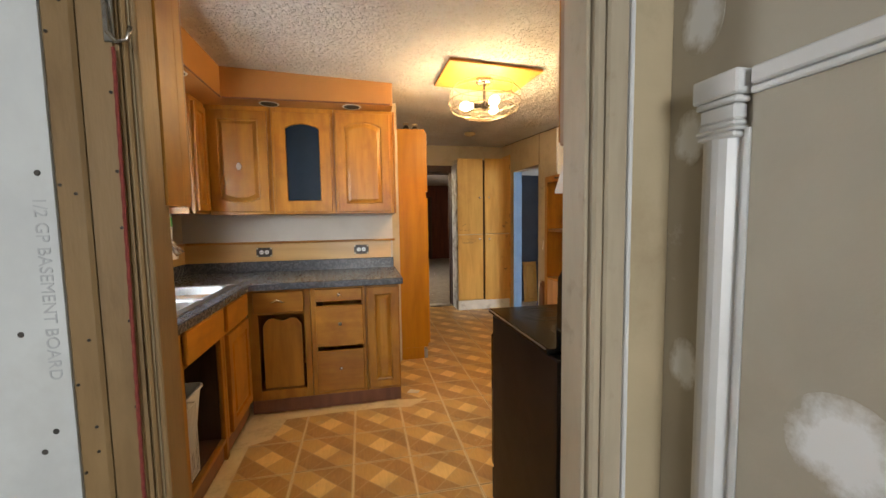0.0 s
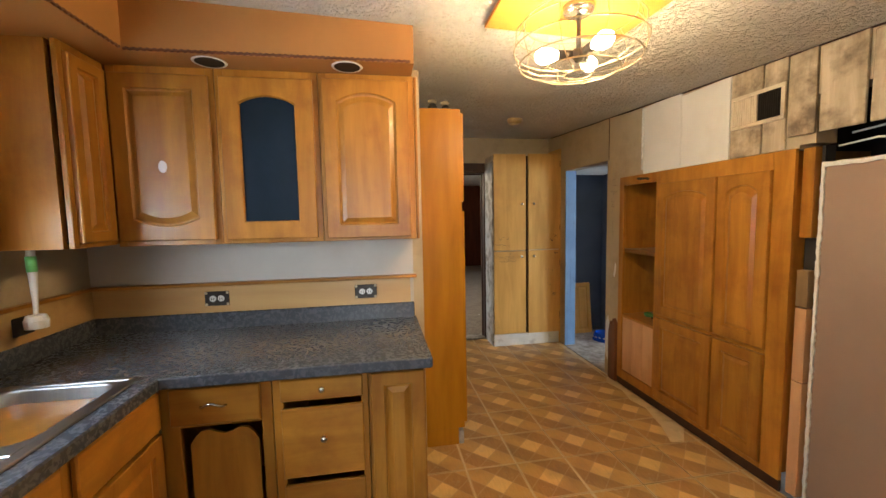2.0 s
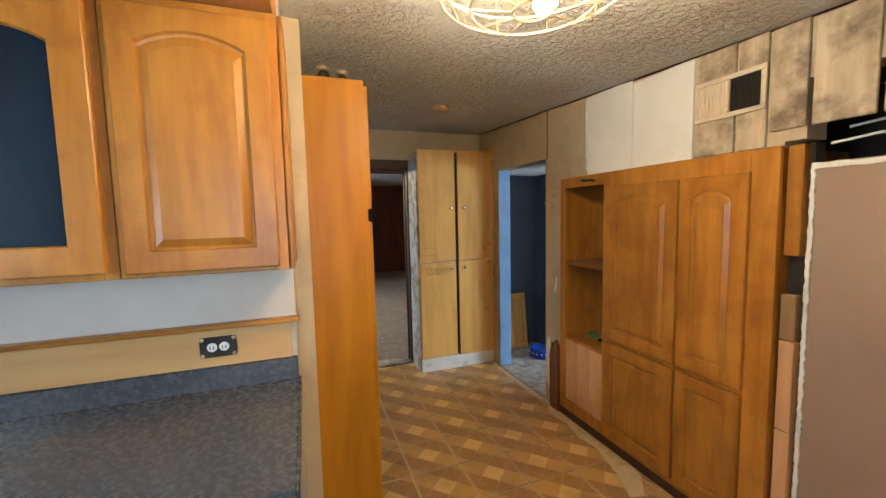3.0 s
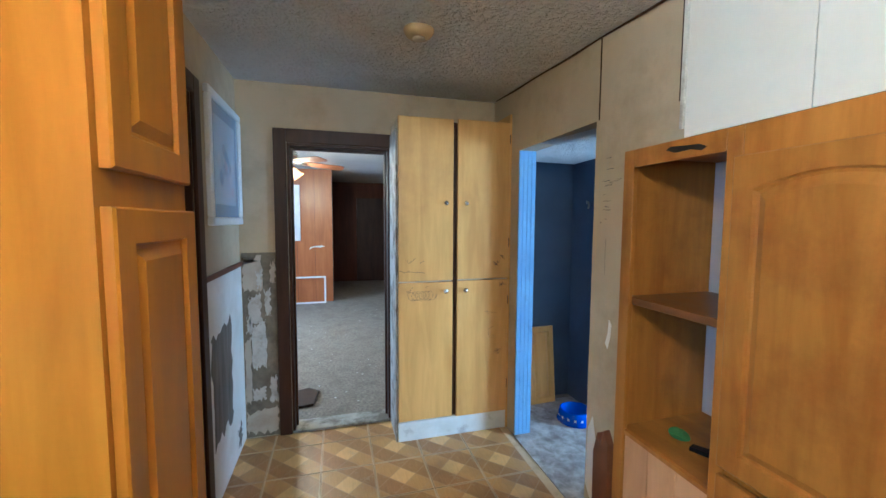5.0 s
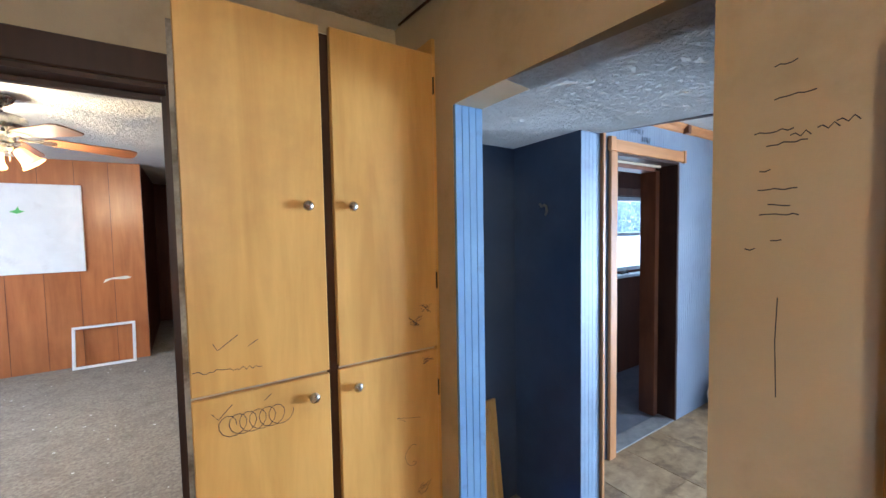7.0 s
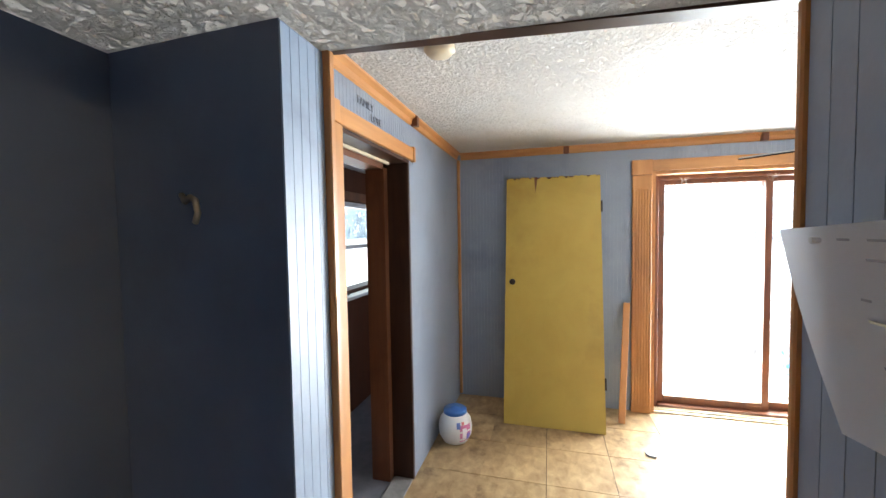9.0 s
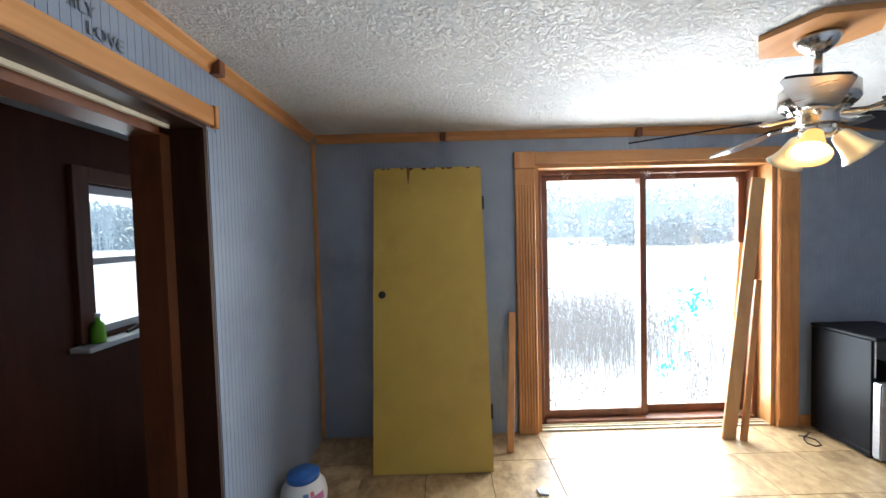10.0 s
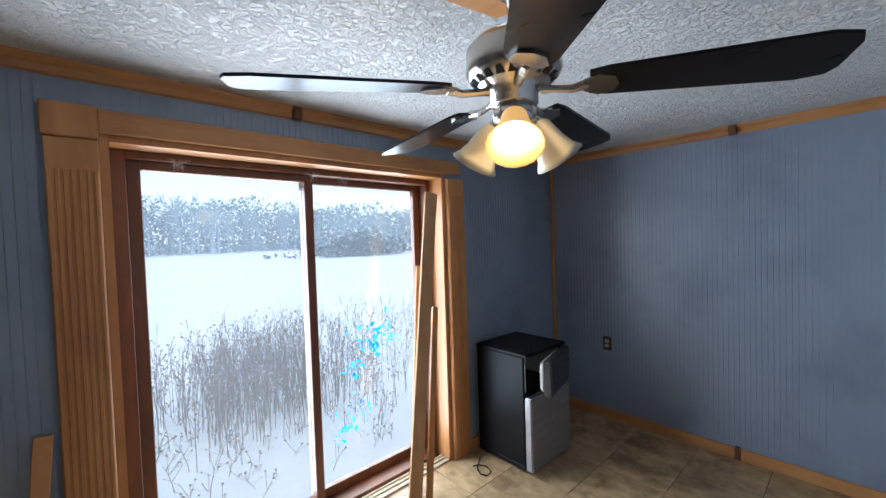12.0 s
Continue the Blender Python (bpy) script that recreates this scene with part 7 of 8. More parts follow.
def leaf_panel(name, y0, y1, x):
    f = part(name, box((x - 0.02, x + 0.02, y0, y0 + 0.05, 0.036, 1.954), (x - 0.02, x + 0.02, y1 - 0.05, y1, 0.036, 1.954), (x - 0.02, x + 0.02, y0 + 0.051, y1 - 0.051, 0.036, 0.095), (x - 0.02, x + 0.02, y0 + 0.051, y1 - 0.051, 1.915, 1.954), bevel=0.003), RED_WOOD, slide, "brown sliding sash")
    g = part("pane", box((x - 0.003, x + 0.003, y0 + 0.05, y1 - 0.05, 0.095, 1.915)), HAZY_GLASS, f)
    g.visible_shadow = False
    return f


leaf_panel("sash", 4.215, 5.044, 6.44)
leaf_panel("sash", 3.401, 4.262, 6.49)
part("track", box((6.27, 6.36, 3.36, 5.099, 0.0, 0.012), (6.30, 6.306, 3.362, 5.098, 0.0121, 0.022), (6.335, 6.341, 3.362, 5.098, 0.0121, 0.022)), ALMOND, slide, "worn aluminium track")
webs = bmesh.new()
rnd = random.Random(6)
for cy, cz in ((4.86, 1.95), (4.23, 1.95), (4.05, 1.94)):
    for k in range(16):
        tube([(6.385, cy + rnd.uniform(-0.05, 0.05), cz + 0.02), (6.385 - rnd.uniform(0, 0.02), cy + rnd.uniform(-0.03, 0.03), cz - rnd.uniform(0.0, 0.04))], 0.0008, 3, False, webs)
solid("cobwebs", webs, PRINT, "dusty grey cobwebs along the door head", "cobweb", kind="stuff")


def leaning_board(label, foot, head, width, thick, material_):
    """A board whose wide face looks into the room."""
    a, b = Vector(foot), Vector(head)
    up = (b - a).normalized()
    side_ = Vector((0, -1, 0))
    side_ = (side_ - up * side_.dot(up)).normalized()
    out = up.cross(side_)
    m = Matrix((side_, out, up)).transposed().to_4x4()
    m.translation = a
    o = thing("loose_board", label, "board", foot, group="boards by the door")
    part("board", turned(box((0, width, 0, thick, 0, (b - a).length), bevel=0.003), m), material_, o)
    return o


leaning_board("wide pale pine board leaning on the sliding door casing", (6.09, 3.855, 0.004), (6.195, 3.56, 1.88), 0.098, 0.018, PINE)
leaning_board("thin pine board leaning behind the wide one", (6.14, 3.80, 0.004), (6.225, 3.63, 1.405), 0.06, 0.018, PINE)
leaning_board("short brown batten leaning beside the wide board", (6.055, 3.745, 0.004), (6.19, 3.535, 1.13), 0.045, 0.02, TRIM)
leaning_board("short reddish batten leaning beside the fluted casing", (6.00, 5.415, 0.004), (6.215, 5.345, 0.935), 0.05, 0.02, TRIM)

fr = thing("mini_fridge", "black mini fridge with silver doors, its freezer door ajar", "fridge", (5.735, 3.122, 0), -1.0)
# local: x runs back from the front edge, y runs along the front to the far side
for nm, sp in (("base_panel", (0.06, 0.47, -0.463, 0.0, 0.02, 0.052)), ("side_panel", (0.06, 0.47, -0.463, -0.44, 0.053, 0.775)), ("side_panel", (0.06, 0.47, -0.022, 0.0, 0.053, 0.775)),
               ("back_panel", (0.45, 0.47, -0.439, -0.023, 0.053, 0.775)), ("divider", (0.06, 0.449, -0.439, -0.023, 0.50, 0.53))):
    part(nm, box(sp, bevel=0.004), BLACK_PLASTIC, fr, local=True)
part("top", box((0.03, 0.475, -0.468, 0.004, 0.776, 0.80), bevel=0.006), BLACK_PLASTIC, fr, local=True)
SILVER = material("silver_door_skin", (0.32, 0.32, 0.33), (0.40, 0.40, 0.41), rough=0.35, metal=0.7, scale=3, stretch=(1, 1, 8))
# Darker copy of SILVER: the dark wall's reflection is painted into the colour.
DARK_SILVER = material("dark_reflection_door_skin", (0.06, 0.063, 0.07), (0.085, 0.088, 0.095), rough=0.3, metal=0.6, scale=3, stretch=(1, 1, 8))
part("door", box((0.0, 0.055, -0.464, 0.0, 0.03, 0.515), bevel=0.008), SILVER, fr, "brushed silver lower door", local=True)
fd = part("freezer_door", turned(box((-0.03, 0.025, -0.0, 0.428, 0.0, 0.235), bevel=0.008), Matrix.Translation((0.03, -0.464, 0.538)) @ pose(0, 0, 0, 0, 0, 16)), DARK_SILVER, fr, "silver freezer door standing ajar", local=True)
part("door_liner", turned(box((0.026, 0.06, 0.03, 0.398, 0.02, 0.215), bevel=0.012), Matrix.Translation((0.03, -0.464, 0.538)) @ pose(0, 0, 0, 0, 0, 16)), WHITE_PLASTIC, fd, "white inner liner", local=True)
part("freezer_box", box((0.07, 0.44, -0.438, -0.418, 0.535, 0.77), (0.07, 0.44, -0.04, -0.024, 0.535, 0.77), (0.43, 0.448, -0.417, -0.041, 0.535, 0.77)), WHITE_PLASTIC, fr, "white freezer lining", local=True)
for y in (-0.42, -0.04):
    part("foot", lathe([(0.0001, 0), (0.018, 0), (0.018, 0.02), (0.0001, 0.02)], 12, (0.1, y, 0)), BLACK_PLASTIC, fr, local=True)
    part("foot", lathe([(0.0001, 0), (0.018, 0), (0.018, 0.02), (0.0001, 0.02)], 12, (0.42, y, 0)), BLACK_PLASTIC, fr, local=True)
plug = thing("power_cord", "looped black power cord on the floor beside the fridge", "cord", (6.02, 3.28, 0))
part("cord", tube([(6.12, 3.20, 0.02), (6.10, 3.24, 0.008), (6.06, 3.30, 0.008), (6.0, 3.33, 0.008), (5.96, 3.31, 0.008), (5.97, 3.26, 0.008), (6.03, 3.24, 0.012), (6.08, 3.27, 0.014), (6.10, 3.30, 0.008)], 0.0045, 6), BLACK_PLASTIC, plug, smooth=True)
ro = thing("wall_outlet", "ivory double outlet with a dark plate on the blue wall", "outlet", (5.76, 1.966, 0.64))
part("plate", box((5.725, 5.797, 1.966, 1.973, 0.582, 0.698), bevel=0.003), DARK_METAL, ro, "dark plate")
for z in (0.62, 0.66):
    part("socket", box((5.745, 5.777, 1.9731, 1.977, z - 0.014, z + 0.014), bevel=0.004), ALMOND, ro, "ivory socket")

jar = thing("cookie_jar", "round white plastic tub with a blue lid and a printed label", "tub", (5.46, 6.62, 0))
part("tub", lathe([(0.0001, 0), (0.07, 0), (0.09, 0.01), (0.118, 0.06), (0.125, 0.115), (0.115, 0.17), (0.085, 0.21), (0.07, 0.222), (0.07, 0.23), (0.0001, 0.23)], 32, (5.46, 6.62, 0)), WHITE_PLASTIC, jar, smooth=True)
part("lid", lathe([(0.0001, 0.255), (0.03, 0.255), (0.034, 0.246), (0.08, 0.243), (0.086, 0.238), (0.086, 0.215), (0.07, 0.215)], 32, (5.46, 6.62, 0)), material("blue_lid", (0.03, 0.13, 0.42), (0.05, 0.17, 0.5), rough=0.35, scale=8), jar, "blue screw lid", smooth=True)


def on_tub(a, z, w, h, col, name="label_patch", lift=0.0012):
    bm = bmesh.new()
    grid_ = []
    for i in range(7):
        t_ = radians(a + w * (i / 6 - 0.5))
        row = []
        for j in range(5):
            zz = z + h * (j / 4 - 0.5)
            r = np.interp(zz, (0.01, 0.06, 0.115, 0.17, 0.21), (0.09, 0.118, 0.125, 0.115, 0.085)) + lift
            row.append(bm.verts.new((5.46 + r * math.cos(t_), 6.62 + r * math.sin(t_), zz)))
        grid_.append(row)
    for p, q in zip(grid_, grid_[1:]):
        for j in range(4):
            bm.faces.new((p[j], p[j + 1], q[j + 1], q[j]))
    return part(name, bm, material("label_ink", col, tuple(c * 1.15 for c in col), rough=0.4, scale=20), jar, smooth=True)


on_tub(232, 0.10, 46, 0.12, (0.55, 0.16, 0.3))
on_tub(226, 0.105, 16, 0.07, (0.75, 0.7, 0.75), lift=0.002)
on_tub(243, 0.075, 16, 0.05, (0.2, 0.15, 0.5), lift=0.002)
on_tub(205, 0.16, 14, 0.04, (0.12, 0.2, 0.5))
on_tub(222, 0.172, 10, 0.02, (0.6, 0.15, 0.15))
scrap = thing("paper_scrap", "small crumpled grey-blue scrap on the floor", "scrap", (4.6, 5.9, 0))
part("scrap", prism([(5.55, 5.25), (5.60, 5.23), (5.63, 5.27), (5.60, 5.31), (5.56, 5.30)], 0.001, 0.012), PRINT, scrap)
lamp2 = thing("smoke_detector", "small round smoke detector on the blue room ceiling", "detector", (4.20, 6.35, 2.264))
part("cover", lathe([(0.06, 0), (0.06, -0.015), (0.045, -0.032), (0.0001, -0.034)], 24, (4.20, 6.35, 2.264)), ALMOND, lamp2, smooth=True)

# ---- outdoors ----
STALK = material("dry_weed_stalks", (0.17, 0.135, 0.115), (0.34, 0.28, 0.24), rough=0.9, scale=20)
rnd = random.Random(30)
verts, faces = [], []


def stalk(x, y, h, lean_x, lean_y, w=0.004):
    z0 = -0.36
    n = len(verts)
    for k in range(4):
        s = k / 3
        px, py, pz = x + lean_x * s * s, y + lean_y * s * s, z0 + h * s
        ww = w * (1 - 0.7 * s)
        verts.extend(((px - ww, py - ww, pz), (px + ww, py, pz), (px, py + ww, pz)))
    for k in range(3):
        a, b = n + 3 * k, n + 3 * k + 3
        for i in range(3):
            j = (i + 1) % 3
            faces.append((a + i, a + j, b + j, b + i))


def weed(x, y, h):
    lx, ly = rnd.uniform(-0.12, 0.12), rnd.uniform(-0.15, 0.15)
    stalk(x, y, h, lx, ly)
    for _ in range(rnd.randint(3, 6)):
        s = rnd.uniform(0.45, 0.95)
        bx, by, bz = x + lx * s * s, y + ly * s * s, -0.36 + h * s
        n = len(verts)
        ex, ey, ez = bx + rnd.uniform(-0.1, 0.1), by + rnd.uniform(-0.1, 0.1), bz + rnd.uniform(0.04, 0.13)
        for p, w in (((bx, by, bz), 0.002), ((ex, ey, ez), 0.0018)):
            verts.extend(((p[0] - w, p[1] - w, p[2]), (p[0] + w, p[1], p[2]), (p[0], p[1] + w, p[2])))
        for i in range(3):
            j = (i + 1) % 3
            faces.append((n + i, n + j, n + 3 + j, n + 3 + i))
        n = len(verts)
        q = rnd.uniform(0.006, 0.013)
        verts.extend(((ex, ey, ez + q), (ex + q, ey, ez), (ex, ey + q, ez), (ex - q, ey - q, ez), (ex, ey, ez - q)))
        faces.extend(((n, n + 1, n + 2), (n, n + 2, n + 3), (n, n + 3, n + 1), (n + 4, n + 2, n + 1), (n + 4, n + 3, n + 2), (n + 4, n + 1, n + 3)))


for _ in range(620):
    x, y = rnd.gauss(9.0, 0.6), rnd.gauss(3.75, 0.55)
    if x > 7.6:
        weed(x, y, rnd.uniform(0.5, 1.05))
for _ in range(200):
    weed(rnd.uniform(8.2, 12), rnd.uniform(-1.5, 2.8), rnd.uniform(0.35, 0.8))
for _ in range(160):
    weed(rnd.uniform(7.2, 9.5), rnd.uniform(2.0, 6.0), rnd.uniform(0.1, 0.45))
me = bpy.data.meshes.new("dry_weeds")
me.from_pydata(verts, [], faces)
me.materials.append(STALK)
tagged(new("dry_weeds", me), "dense patch of dry brown weeds standing in the snow", "weeds", "", "stuff")

# Distance haze is painted into this pale blue-grey tree colour.
FAR_TREE = material("haze_tinted_trees", (0.27, 0.36, 0.43), (0.42, 0.5, 0.56), rough=0.95, scale=0.6, detail=10)
verts, faces = [], []


def far_tree(x, y, h):
    """A bare winter tree: a tapered trunk, forked limbs and many fine twigs."""
    base = 0.3

    def limb(p, d, length, w, depth):
        q = p + d * length
        n = len(verts)
        s = d.cross(Vector((1, 0, 0))).normalized() * w
        t = Vector((1, 0, 0)) * w
        verts.extend((tuple(p - s), tuple(p + s), tuple(p + t), tuple(q - s * 0.6), tuple(q + s * 0.6), tuple(q + t * 0.6)))
        faces.extend(((n, n + 1, n + 4, n + 3), (n + 1, n + 2, n + 5, n + 4), (n + 2, n, n + 3, n + 5)))
        if depth:
            for _ in range(4 if depth > 1 else 5):
                e = (d + Vector((rnd.uniform(-0.7, 0.7), rnd.uniform(-0.8, 0.8), rnd.uniform(-0.1, 0.5)))).normalized()
                limb(p + d * length * rnd.uniform(0.45, 1.0), e, length * rnd.uniform(0.5, 0.75), w * 0.55, depth - 1)

    limb(Vector((x, y, base)), Vector((rnd.uniform(-0.05, 0.05), rnd.uniform(-0.05, 0.05), 1)).normalized(), h * 0.34, h * 0.009, 3)


for k in range(240):
    far_tree(rnd.uniform(62, 84), -75 + 150 * k / 240 + rnd.uniform(-1, 1), rnd.uniform(8, 13.5))
me = bpy.data.meshes.new("far_woods")
me.from_pydata(verts, [], faces)
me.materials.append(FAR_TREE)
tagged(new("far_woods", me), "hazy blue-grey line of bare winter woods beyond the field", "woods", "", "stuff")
verts, faces = [], []
for k in range(60000):
    x, y = rnd.uniform(72, 100), rnd.uniform(-100, 100)
    top = 8.5 + 2.2 * noise.noise(Vector((y * 0.09, 3.1, 0))) + 1.2 * noise.noise(Vector((y * 0.4, 7.7, 0)))
    z = 0.2 + top * rnd.random() ** 1.15
    s = rnd.uniform(0.15, 0.45)
    n = len(verts)
    verts.extend([(x + rnd.uniform(-s, s), y + rnd.uniform(-s, s), z + rnd.uniform(-s, s)) for _ in range(4)])
    faces.extend(((n, n + 1, n + 2), (n, n + 2, n + 3), (n + 1, n + 3, n + 2)))
me = bpy.data.meshes.new("far_brush")
me.from_pydata(verts, [], faces)
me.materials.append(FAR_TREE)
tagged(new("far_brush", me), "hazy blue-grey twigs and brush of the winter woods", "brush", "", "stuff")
verts, faces = [], []
for k in range(2600):
    x, y = rnd.gauss(40, 1.6), rnd.gauss(-16, 2.6)
    z = 0.2 + abs(rnd.gauss(0, 1.0)) * max(0.2, 1 - abs(y + 16) / 9)
    s = rnd.uniform(0.12, 0.3)
    n = len(verts)
    verts.extend([(x + rnd.uniform(-s, s), y + rnd.uniform(-s, s), z + rnd.uniform(-s, s)) for _ in range(4)])
    faces.extend(((n, n + 1, n + 2), (n, n + 2, n + 3), (n + 1, n + 3, n + 2)))
me = bpy.data.meshes.new("evergreen_clump")
me.from_pydata(verts, [], faces)
me.materials.append(material("dark_evergreen", (0.12, 0.16, 0.19), (0.2, 0.25, 0.28), rough=0.95, scale=3))
tagged(new("evergreen_clump", me), "dark clump of evergreen brush in the snowy field", "brush", "", "stuff")
SMEAR = material("blue_glass_paint", (0.03, 0.42, 0.85), (0.08, 0.55, 0.95), rough=0.5, scale=8)
sn, sl = SMEAR.node_tree.nodes, SMEAR.node_tree.links
through_, blend_ = sn.new("ShaderNodeBsdfTranslucent"), sn.new("ShaderNodeMixShader")
through_.inputs[0].default_value, blend_.inputs[0].default_value = (0.1, 0.55, 0.85, 1), 0.6
sl.new(sn["Principled BSDF"].outputs[0], blend_.inputs[1])
sl.new(through_.outputs[0], blend_.inputs[2])
sl.new(blend_.outputs[0], sn["Material Output"].inputs[0])
bm = bmesh.new()
rnd = random.Random(44)
for cy, cz, sy, sz, count in ((3.80, 0.90, 0.07, 0.055, 60), (3.68, 0.95, 0.03, 0.07, 14), (3.95, 0.76, 0.05, 0.03, 16), (3.93, 0.47, 0.07, 0.05, 34), (4.05, 0.36, 0.05, 0.05, 12), (3.88, 1.0, 0.1, 0.03, 10)):
    for _ in range(count):
        y, z, r = rnd.gauss(cy, sy), rnd.gauss(cz, sz), rnd.uniform(0.004, 0.02)
        a0 = rnd.uniform(0, 3.1)
        pts = []
        for k in range(9):
            u, v = r * rnd.uniform(0.6, 1.5) * math.cos(k * 0.698), r * rnd.uniform(0.25, 0.7) * math.sin(k * 0.698)
            pts.append((y + u * math.cos(a0) - v * math.sin(a0), z + u * math.sin(a0) + v * math.cos(a0)))
        prism(pts, 6.4855, 6.4865, "x", bm)
part("paint_smear", bm, SMEAR, slide, "blue paint smeared on the glass")

# ---- floor pieces ----
PARQUET = bpy.data.materials.new("parquet_print_vinyl")
PARQUET.use_nodes = True
pn, pl = PARQUET.node_tree.nodes, PARQUET.node_tree.links
pb = pn["Principled BSDF"]


def calc(op, a, b=None, c=None):
    q = pn.new("ShaderNodeMath")
    q.operation = op
    for i, v in enumerate((a, b, c)):
        if v is None:
            continue
        if isinstance(v, (int, float)):
            q.inputs[i].default_value = v
        else:
            pl.new(v, q.inputs[i])
    return q.outputs[0]


def blend(f, a, b):
    q = pn.new("ShaderNodeMix")
    q.data_type = "RGBA"
    for key, v in (("Factor", f), ("A", a), ("B", b)):
        if isinstance(v, tuple):
            q.inputs[key].default_value = (*v, 1)
        else:
            pl.new(v, q.inputs[key])
    return q.outputs["Result"]


ptc, psep, pinfo = pn.new("ShaderNodeTexCoord"), pn.new("ShaderNodeSeparateXYZ"), pn.new("ShaderNodeObjectInfo")
pl.new(ptc.outputs["Object"], psep.inputs[0])
cell = 0.305 / math.sqrt(2) / 2
pu = calc("DIVIDE", calc("ADD", psep.outputs[0], psep.outputs[1]), cell * math.sqrt(2))
pv = calc("DIVIDE", calc("SUBTRACT", psep.outputs[0], psep.outputs[1]), cell * math.sqrt(2))
pu, pv = calc("ADD", pu, 0.5), calc("ADD", pv, 0.5)
iu, iv = calc("FLOORED_MODULO", calc("FLOOR", pu), 2.0), calc("FLOORED_MODULO", calc("FLOOR", pv), 2.0)
centre = calc("MULTIPLY", calc("COMPARE", calc("FLOORED_MODULO", calc("SUBTRACT", calc("FLOOR", pu), calc("FLOOR", pv)), 4.0), 2.0, 0.1), calc("COMPARE", iu, 0.0, 0.1))
grain = pn.new("ShaderNodeTexNoise")
gmap = pn.new("ShaderNodeMapping")
gmap.inputs["Rotation"].default_value = (0, 0, radians(45))
gmap.inputs["Scale"].default_value = (60, 9, 1)
pl.new(ptc.outputs["Object"], gmap.inputs[0])
pl.new(gmap.outputs[0], grain.inputs["Vector"])
grain.inputs["Scale"].default_value, grain.inputs["Detail"].default_value = 1.6, 5
light_c = blend(grain.outputs[0], (0.62, 0.39, 0.13), (0.84, 0.58, 0.23))
mid_c = blend(grain.outputs[0], (0.44, 0.25, 0.075), (0.62, 0.38, 0.125))
dark_c = blend(grain.outputs[0], (0.29, 0.155, 0.045), (0.46, 0.26, 0.085))
col = blend(centre, blend(iu, mid_c, dark_c), light_c)
fu, fv = calc("FRACT", pu), calc("FRACT", pv)
eu = calc("MINIMUM", fu, calc("SUBTRACT", 1.0, fu))
ev = calc("MINIMUM", fv, calc("SUBTRACT", 1.0, fv))
edge = calc("LESS_THAN", calc("MINIMUM", eu, ev), 0.03)
col = blend(calc("MULTIPLY", edge, 0.5), col, (0.5, 0.34, 0.17))
rim = calc("MINIMUM", calc("MINIMUM", psep.outputs[0], calc("SUBTRACT", 0.305, psep.outputs[0])), calc("MINIMUM", psep.outputs[1], calc("SUBTRACT", 0.305, psep.outputs[1])))
col = blend(calc("MULTIPLY", calc("LESS_THAN", rim, 0.0085), 0.75), col, (0.6, 0.46, 0.27))
wear = pn.new("ShaderNodeTexNoise")
wmap = pn.new("ShaderNodeVectorMath")
wmap.operation = "MULTIPLY_ADD"
wmap.inputs[1].default_value = (1, 1, 1)
wscale = pn.new("ShaderNodeVectorMath")
wscale.operation = "SCALE"
wscale.inputs[0].default_value = (9, 5, 3)
pl.new(pinfo.outputs["Random"], wscale.inputs["Scale"])
pl.new(ptc.outputs["Object"], wmap.inputs[0])
pl.new(wscale.outputs[0], wmap.inputs[2])
pl.new(wmap.outputs[0], wear.inputs["Vector"])
wear.inputs["Scale"].default_value, wear.inputs["Detail"].default_value, wear.inputs["Roughness"].default_value = 14, 8, 0.75
wr = pn.new("ShaderNodeMapRange")
wr.inputs["From Min"].default_value, wr.inputs["From Max"].default_value, wr.inputs["To Max"].default_value = 0.58, 0.68, 0.6
pl.new(wear.outputs[0], wr.inputs["Value"])
col = blend(wr.outputs[0], col, (0.55, 0.42, 0.25))
dirt = pn.new("ShaderNodeTexNoise")
dirt.inputs["Scale"].default_value, dirt.inputs["Detail"].default_value = 3.5, 6
pl.new(wmap.outputs[0], dirt.inputs["Vector"])
dr_ = pn.new("ShaderNodeMapRange")
dr_.inputs["From Min"].default_value, dr_.inputs["From Max"].default_value, dr_.inputs["To Max"].default_value = 0.5, 0.75, 0.5
pl.new(dirt.outputs[0], dr_.inputs["Value"])
col = blend(dr_.outputs[0], col, (0.13, 0.08, 0.045))
pl.new(col, pb.inputs["Base Color"])
pb.inputs["Roughness"].default_value = 0.33
pbump = pn.new("ShaderNodeBump")
pbump.inputs["Strength"].default_value, pbump.inputs["Distance"].default_value = 0.15, 0.002
pl.new(wear.outputs[0], pbump.inputs["Height"])
pl.new(pbump.outputs[0], pb.inputs["Normal"])


def pieces(parent, name, mesh, places):
    for m in places:
        o = new(name, mesh)
        o.parent = parent
        o.matrix_basis = m


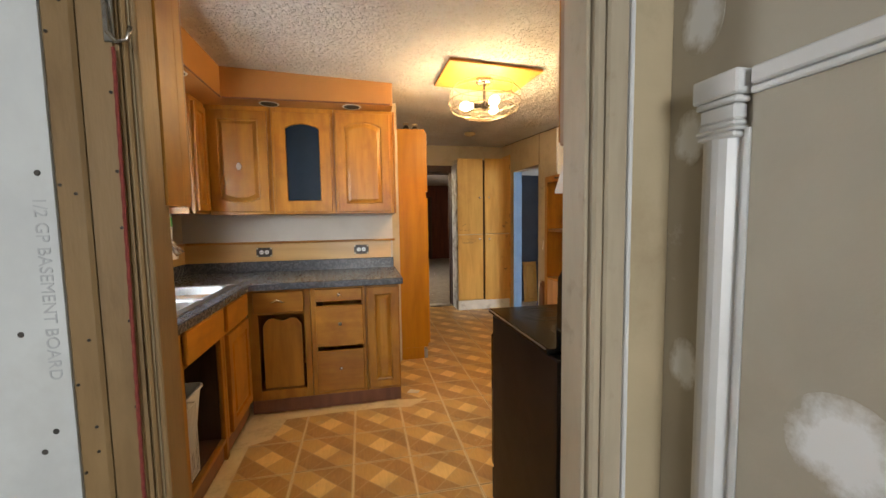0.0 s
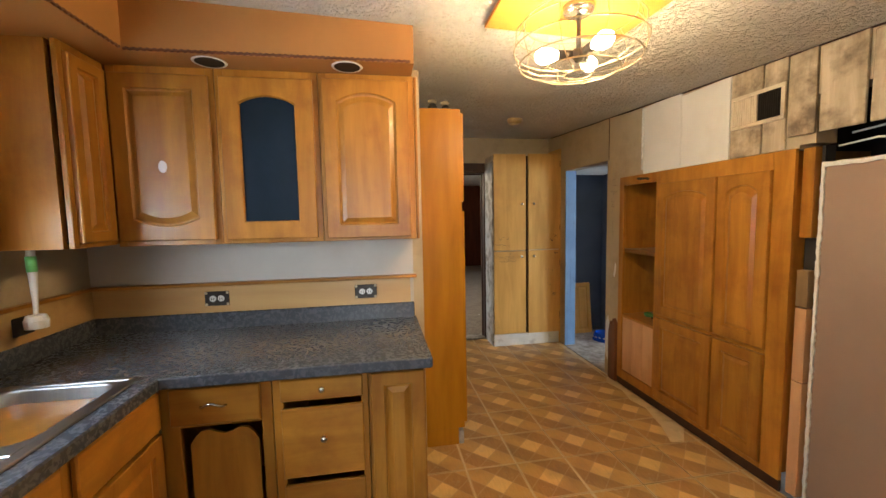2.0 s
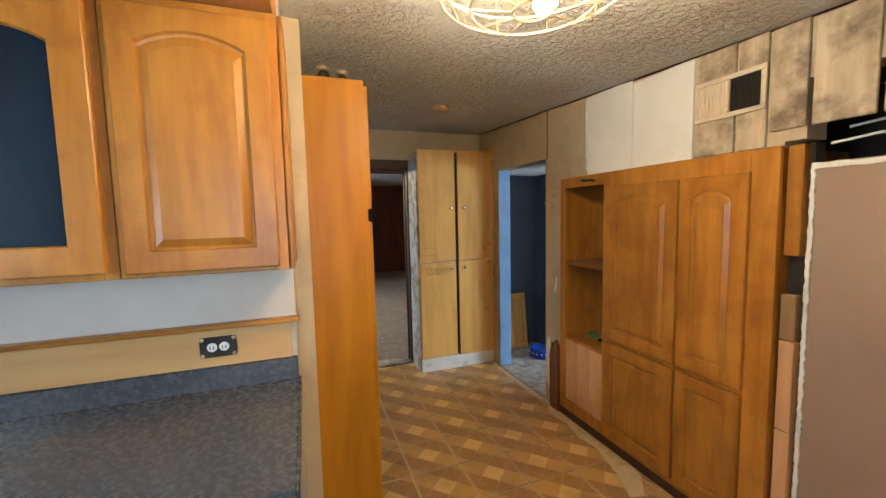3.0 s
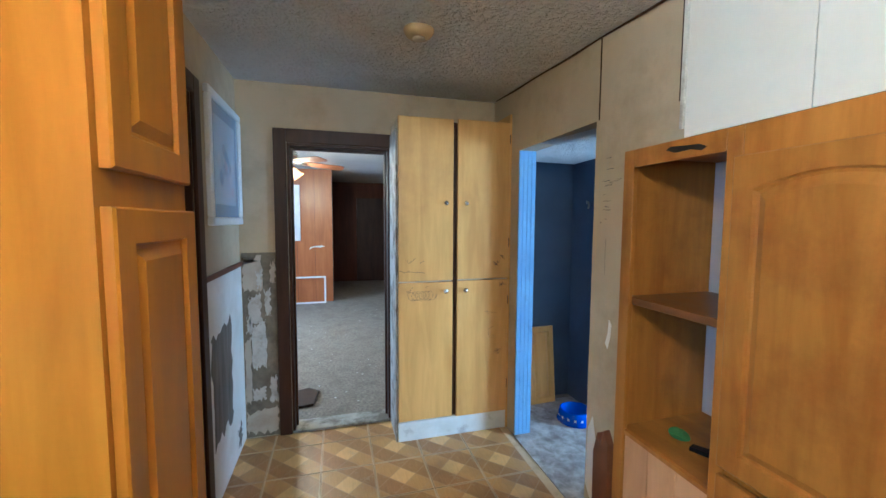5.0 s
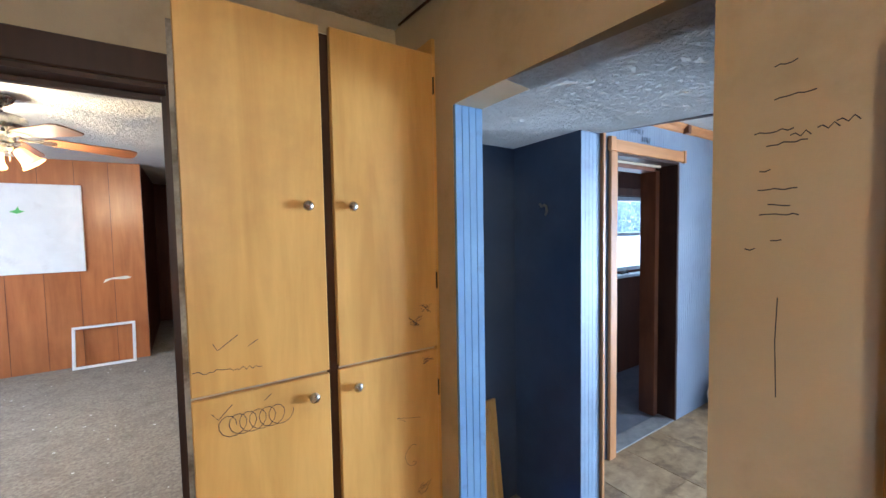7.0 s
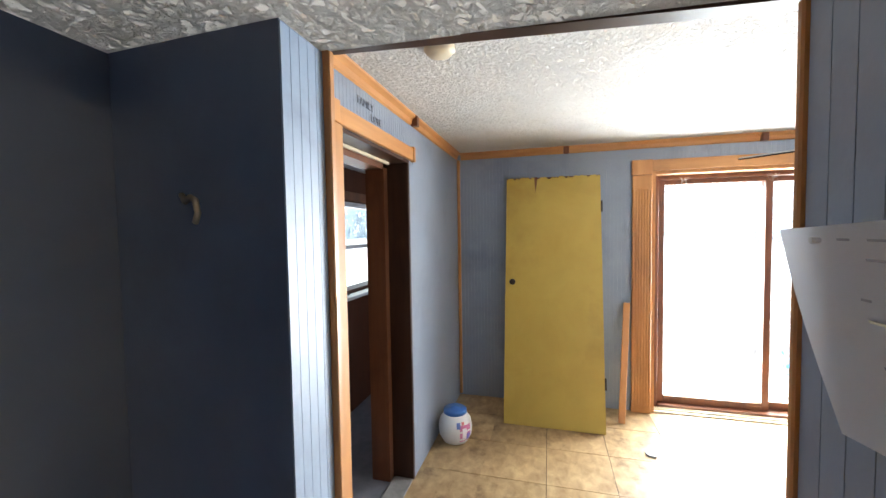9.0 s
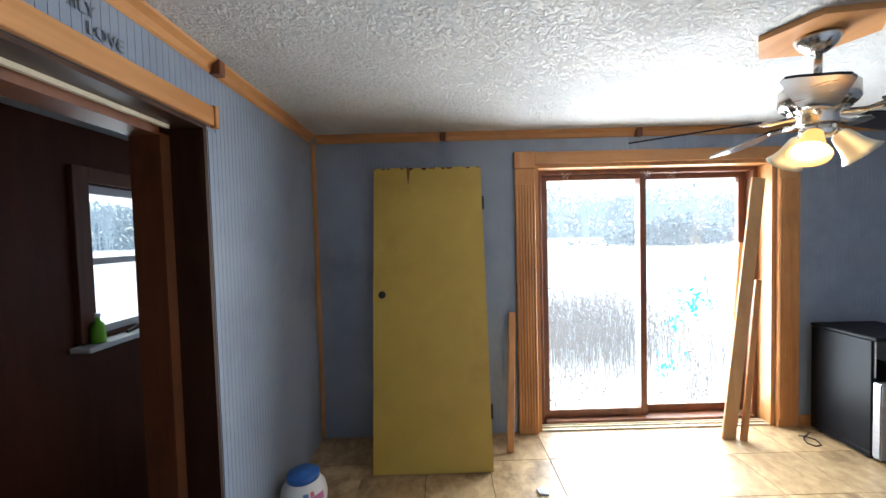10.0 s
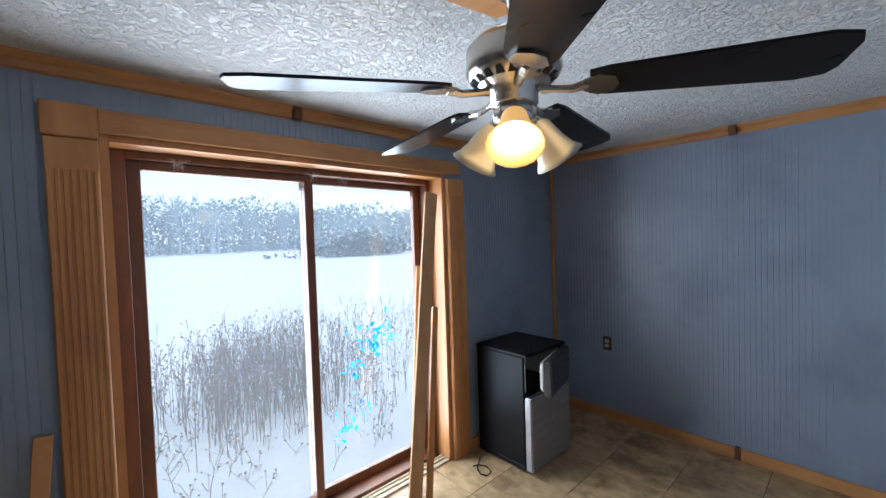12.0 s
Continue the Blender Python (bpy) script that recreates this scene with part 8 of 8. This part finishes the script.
P = 0.305
tile_mesh = finish(box((0.003, P - 0.003, 0.003, P - 0.003, -0.0075, 0.0), bevel=0.001), "floor_tile", PARQUET)
spots = []
for i in range(-7, 4):
    for j in range(-8, 8):
        x, y = 1.662 + P * i, 4.485 + P * j
        if x > 2.40 or y < 2.0 or y > 6.5 or (x < -0.3) or (x < 0.74 and y > 3.9) or (y > 4.6 and x < 0.70):
            continue
        spots.append(Matrix.Translation((x, y, 0)))
pieces(floor_kitchen, "floor_tile", tile_mesh, spots)
cut_mesh = finish(box((0.003, P - 0.003, 0.003, 0.185, -0.0075, 0.0), bevel=0.001), "floor_tile", PARQUET)
pieces(floor_kitchen, "floor_tile", cut_mesh, [Matrix.Translation((1.662 + P * i, 4.485 + P * 7, 0)) for i in range(-3, 3)])
strip_mesh = finish(box((0.0015, 2.607 - 2.577, 0.0015, P - 0.0015, -0.0075, 0.0)), "floor_tile", PARQUET)
rnd = random.Random(17)
pieces(floor_kitchen, "floor_tile", strip_mesh, [Matrix.Translation((2.577, 4.485 + P * j, 0)) for j in range(-8, 4)])
torn_strip = [(2.60, 5.52), (2.52, 5.40), (2.55, 5.22), (2.51, 5.06), (2.54, 4.92), (2.50, 4.78), (2.47, 4.66), (2.42, 4.55), (2.40, 4.50), (2.48, 4.48), (2.60, 4.62)]
part("torn_vinyl", prism(torn_strip, 0.0005, 0.002), VINYL_BACK, floor_kitchen, "torn edge of the vinyl showing cream backing")
part("torn_vinyl", prism([(-0.24, 3.95), (0.78, 3.95), (0.95, 3.93), (0.82, 3.83), (0.62, 3.86), (0.3, 3.865), (0.0, 3.85), (-0.05, 3.62), (-0.24, 3.55)], 0.0005, 0.002), VINYL_BACK, floor_kitchen, "torn edge of the vinyl showing cream backing")
part("scratch", prism([(1.655, 3.6), (1.672, 3.7), (1.668, 4.2), (1.66, 4.5), (1.652, 4.2), (1.65, 3.8)], 0.0004, 0.0014), VINYL_BACK, floor_kitchen, "pale gouge along a joint")
chip = thing("vinyl_chip", "loose pale chip of floor vinyl beside the cabinets", "chip", (0.85, 4.05, 0))
part("chip", prism([(0.82, 4.05), (0.9, 4.03), (0.92, 4.06), (0.85, 4.10)], 0.001, 0.006), WHITE_WALL, chip)

Q = 0.41
sub_mesh = finish(box((0.0018, Q - 0.0018, 0.0018, Q - 0.0018, -0.0075, 0.0), bevel=0.001), "floor_square", SUBFLOOR)
spots = []
for i in range(7):
    for j in range(12):
        spots.append(Matrix.Translation((3.455 + Q * i, min(1.865 + Q * j, 6.775 - Q), 0)))
pieces(floor_room, "floor_square", sub_mesh, spots)
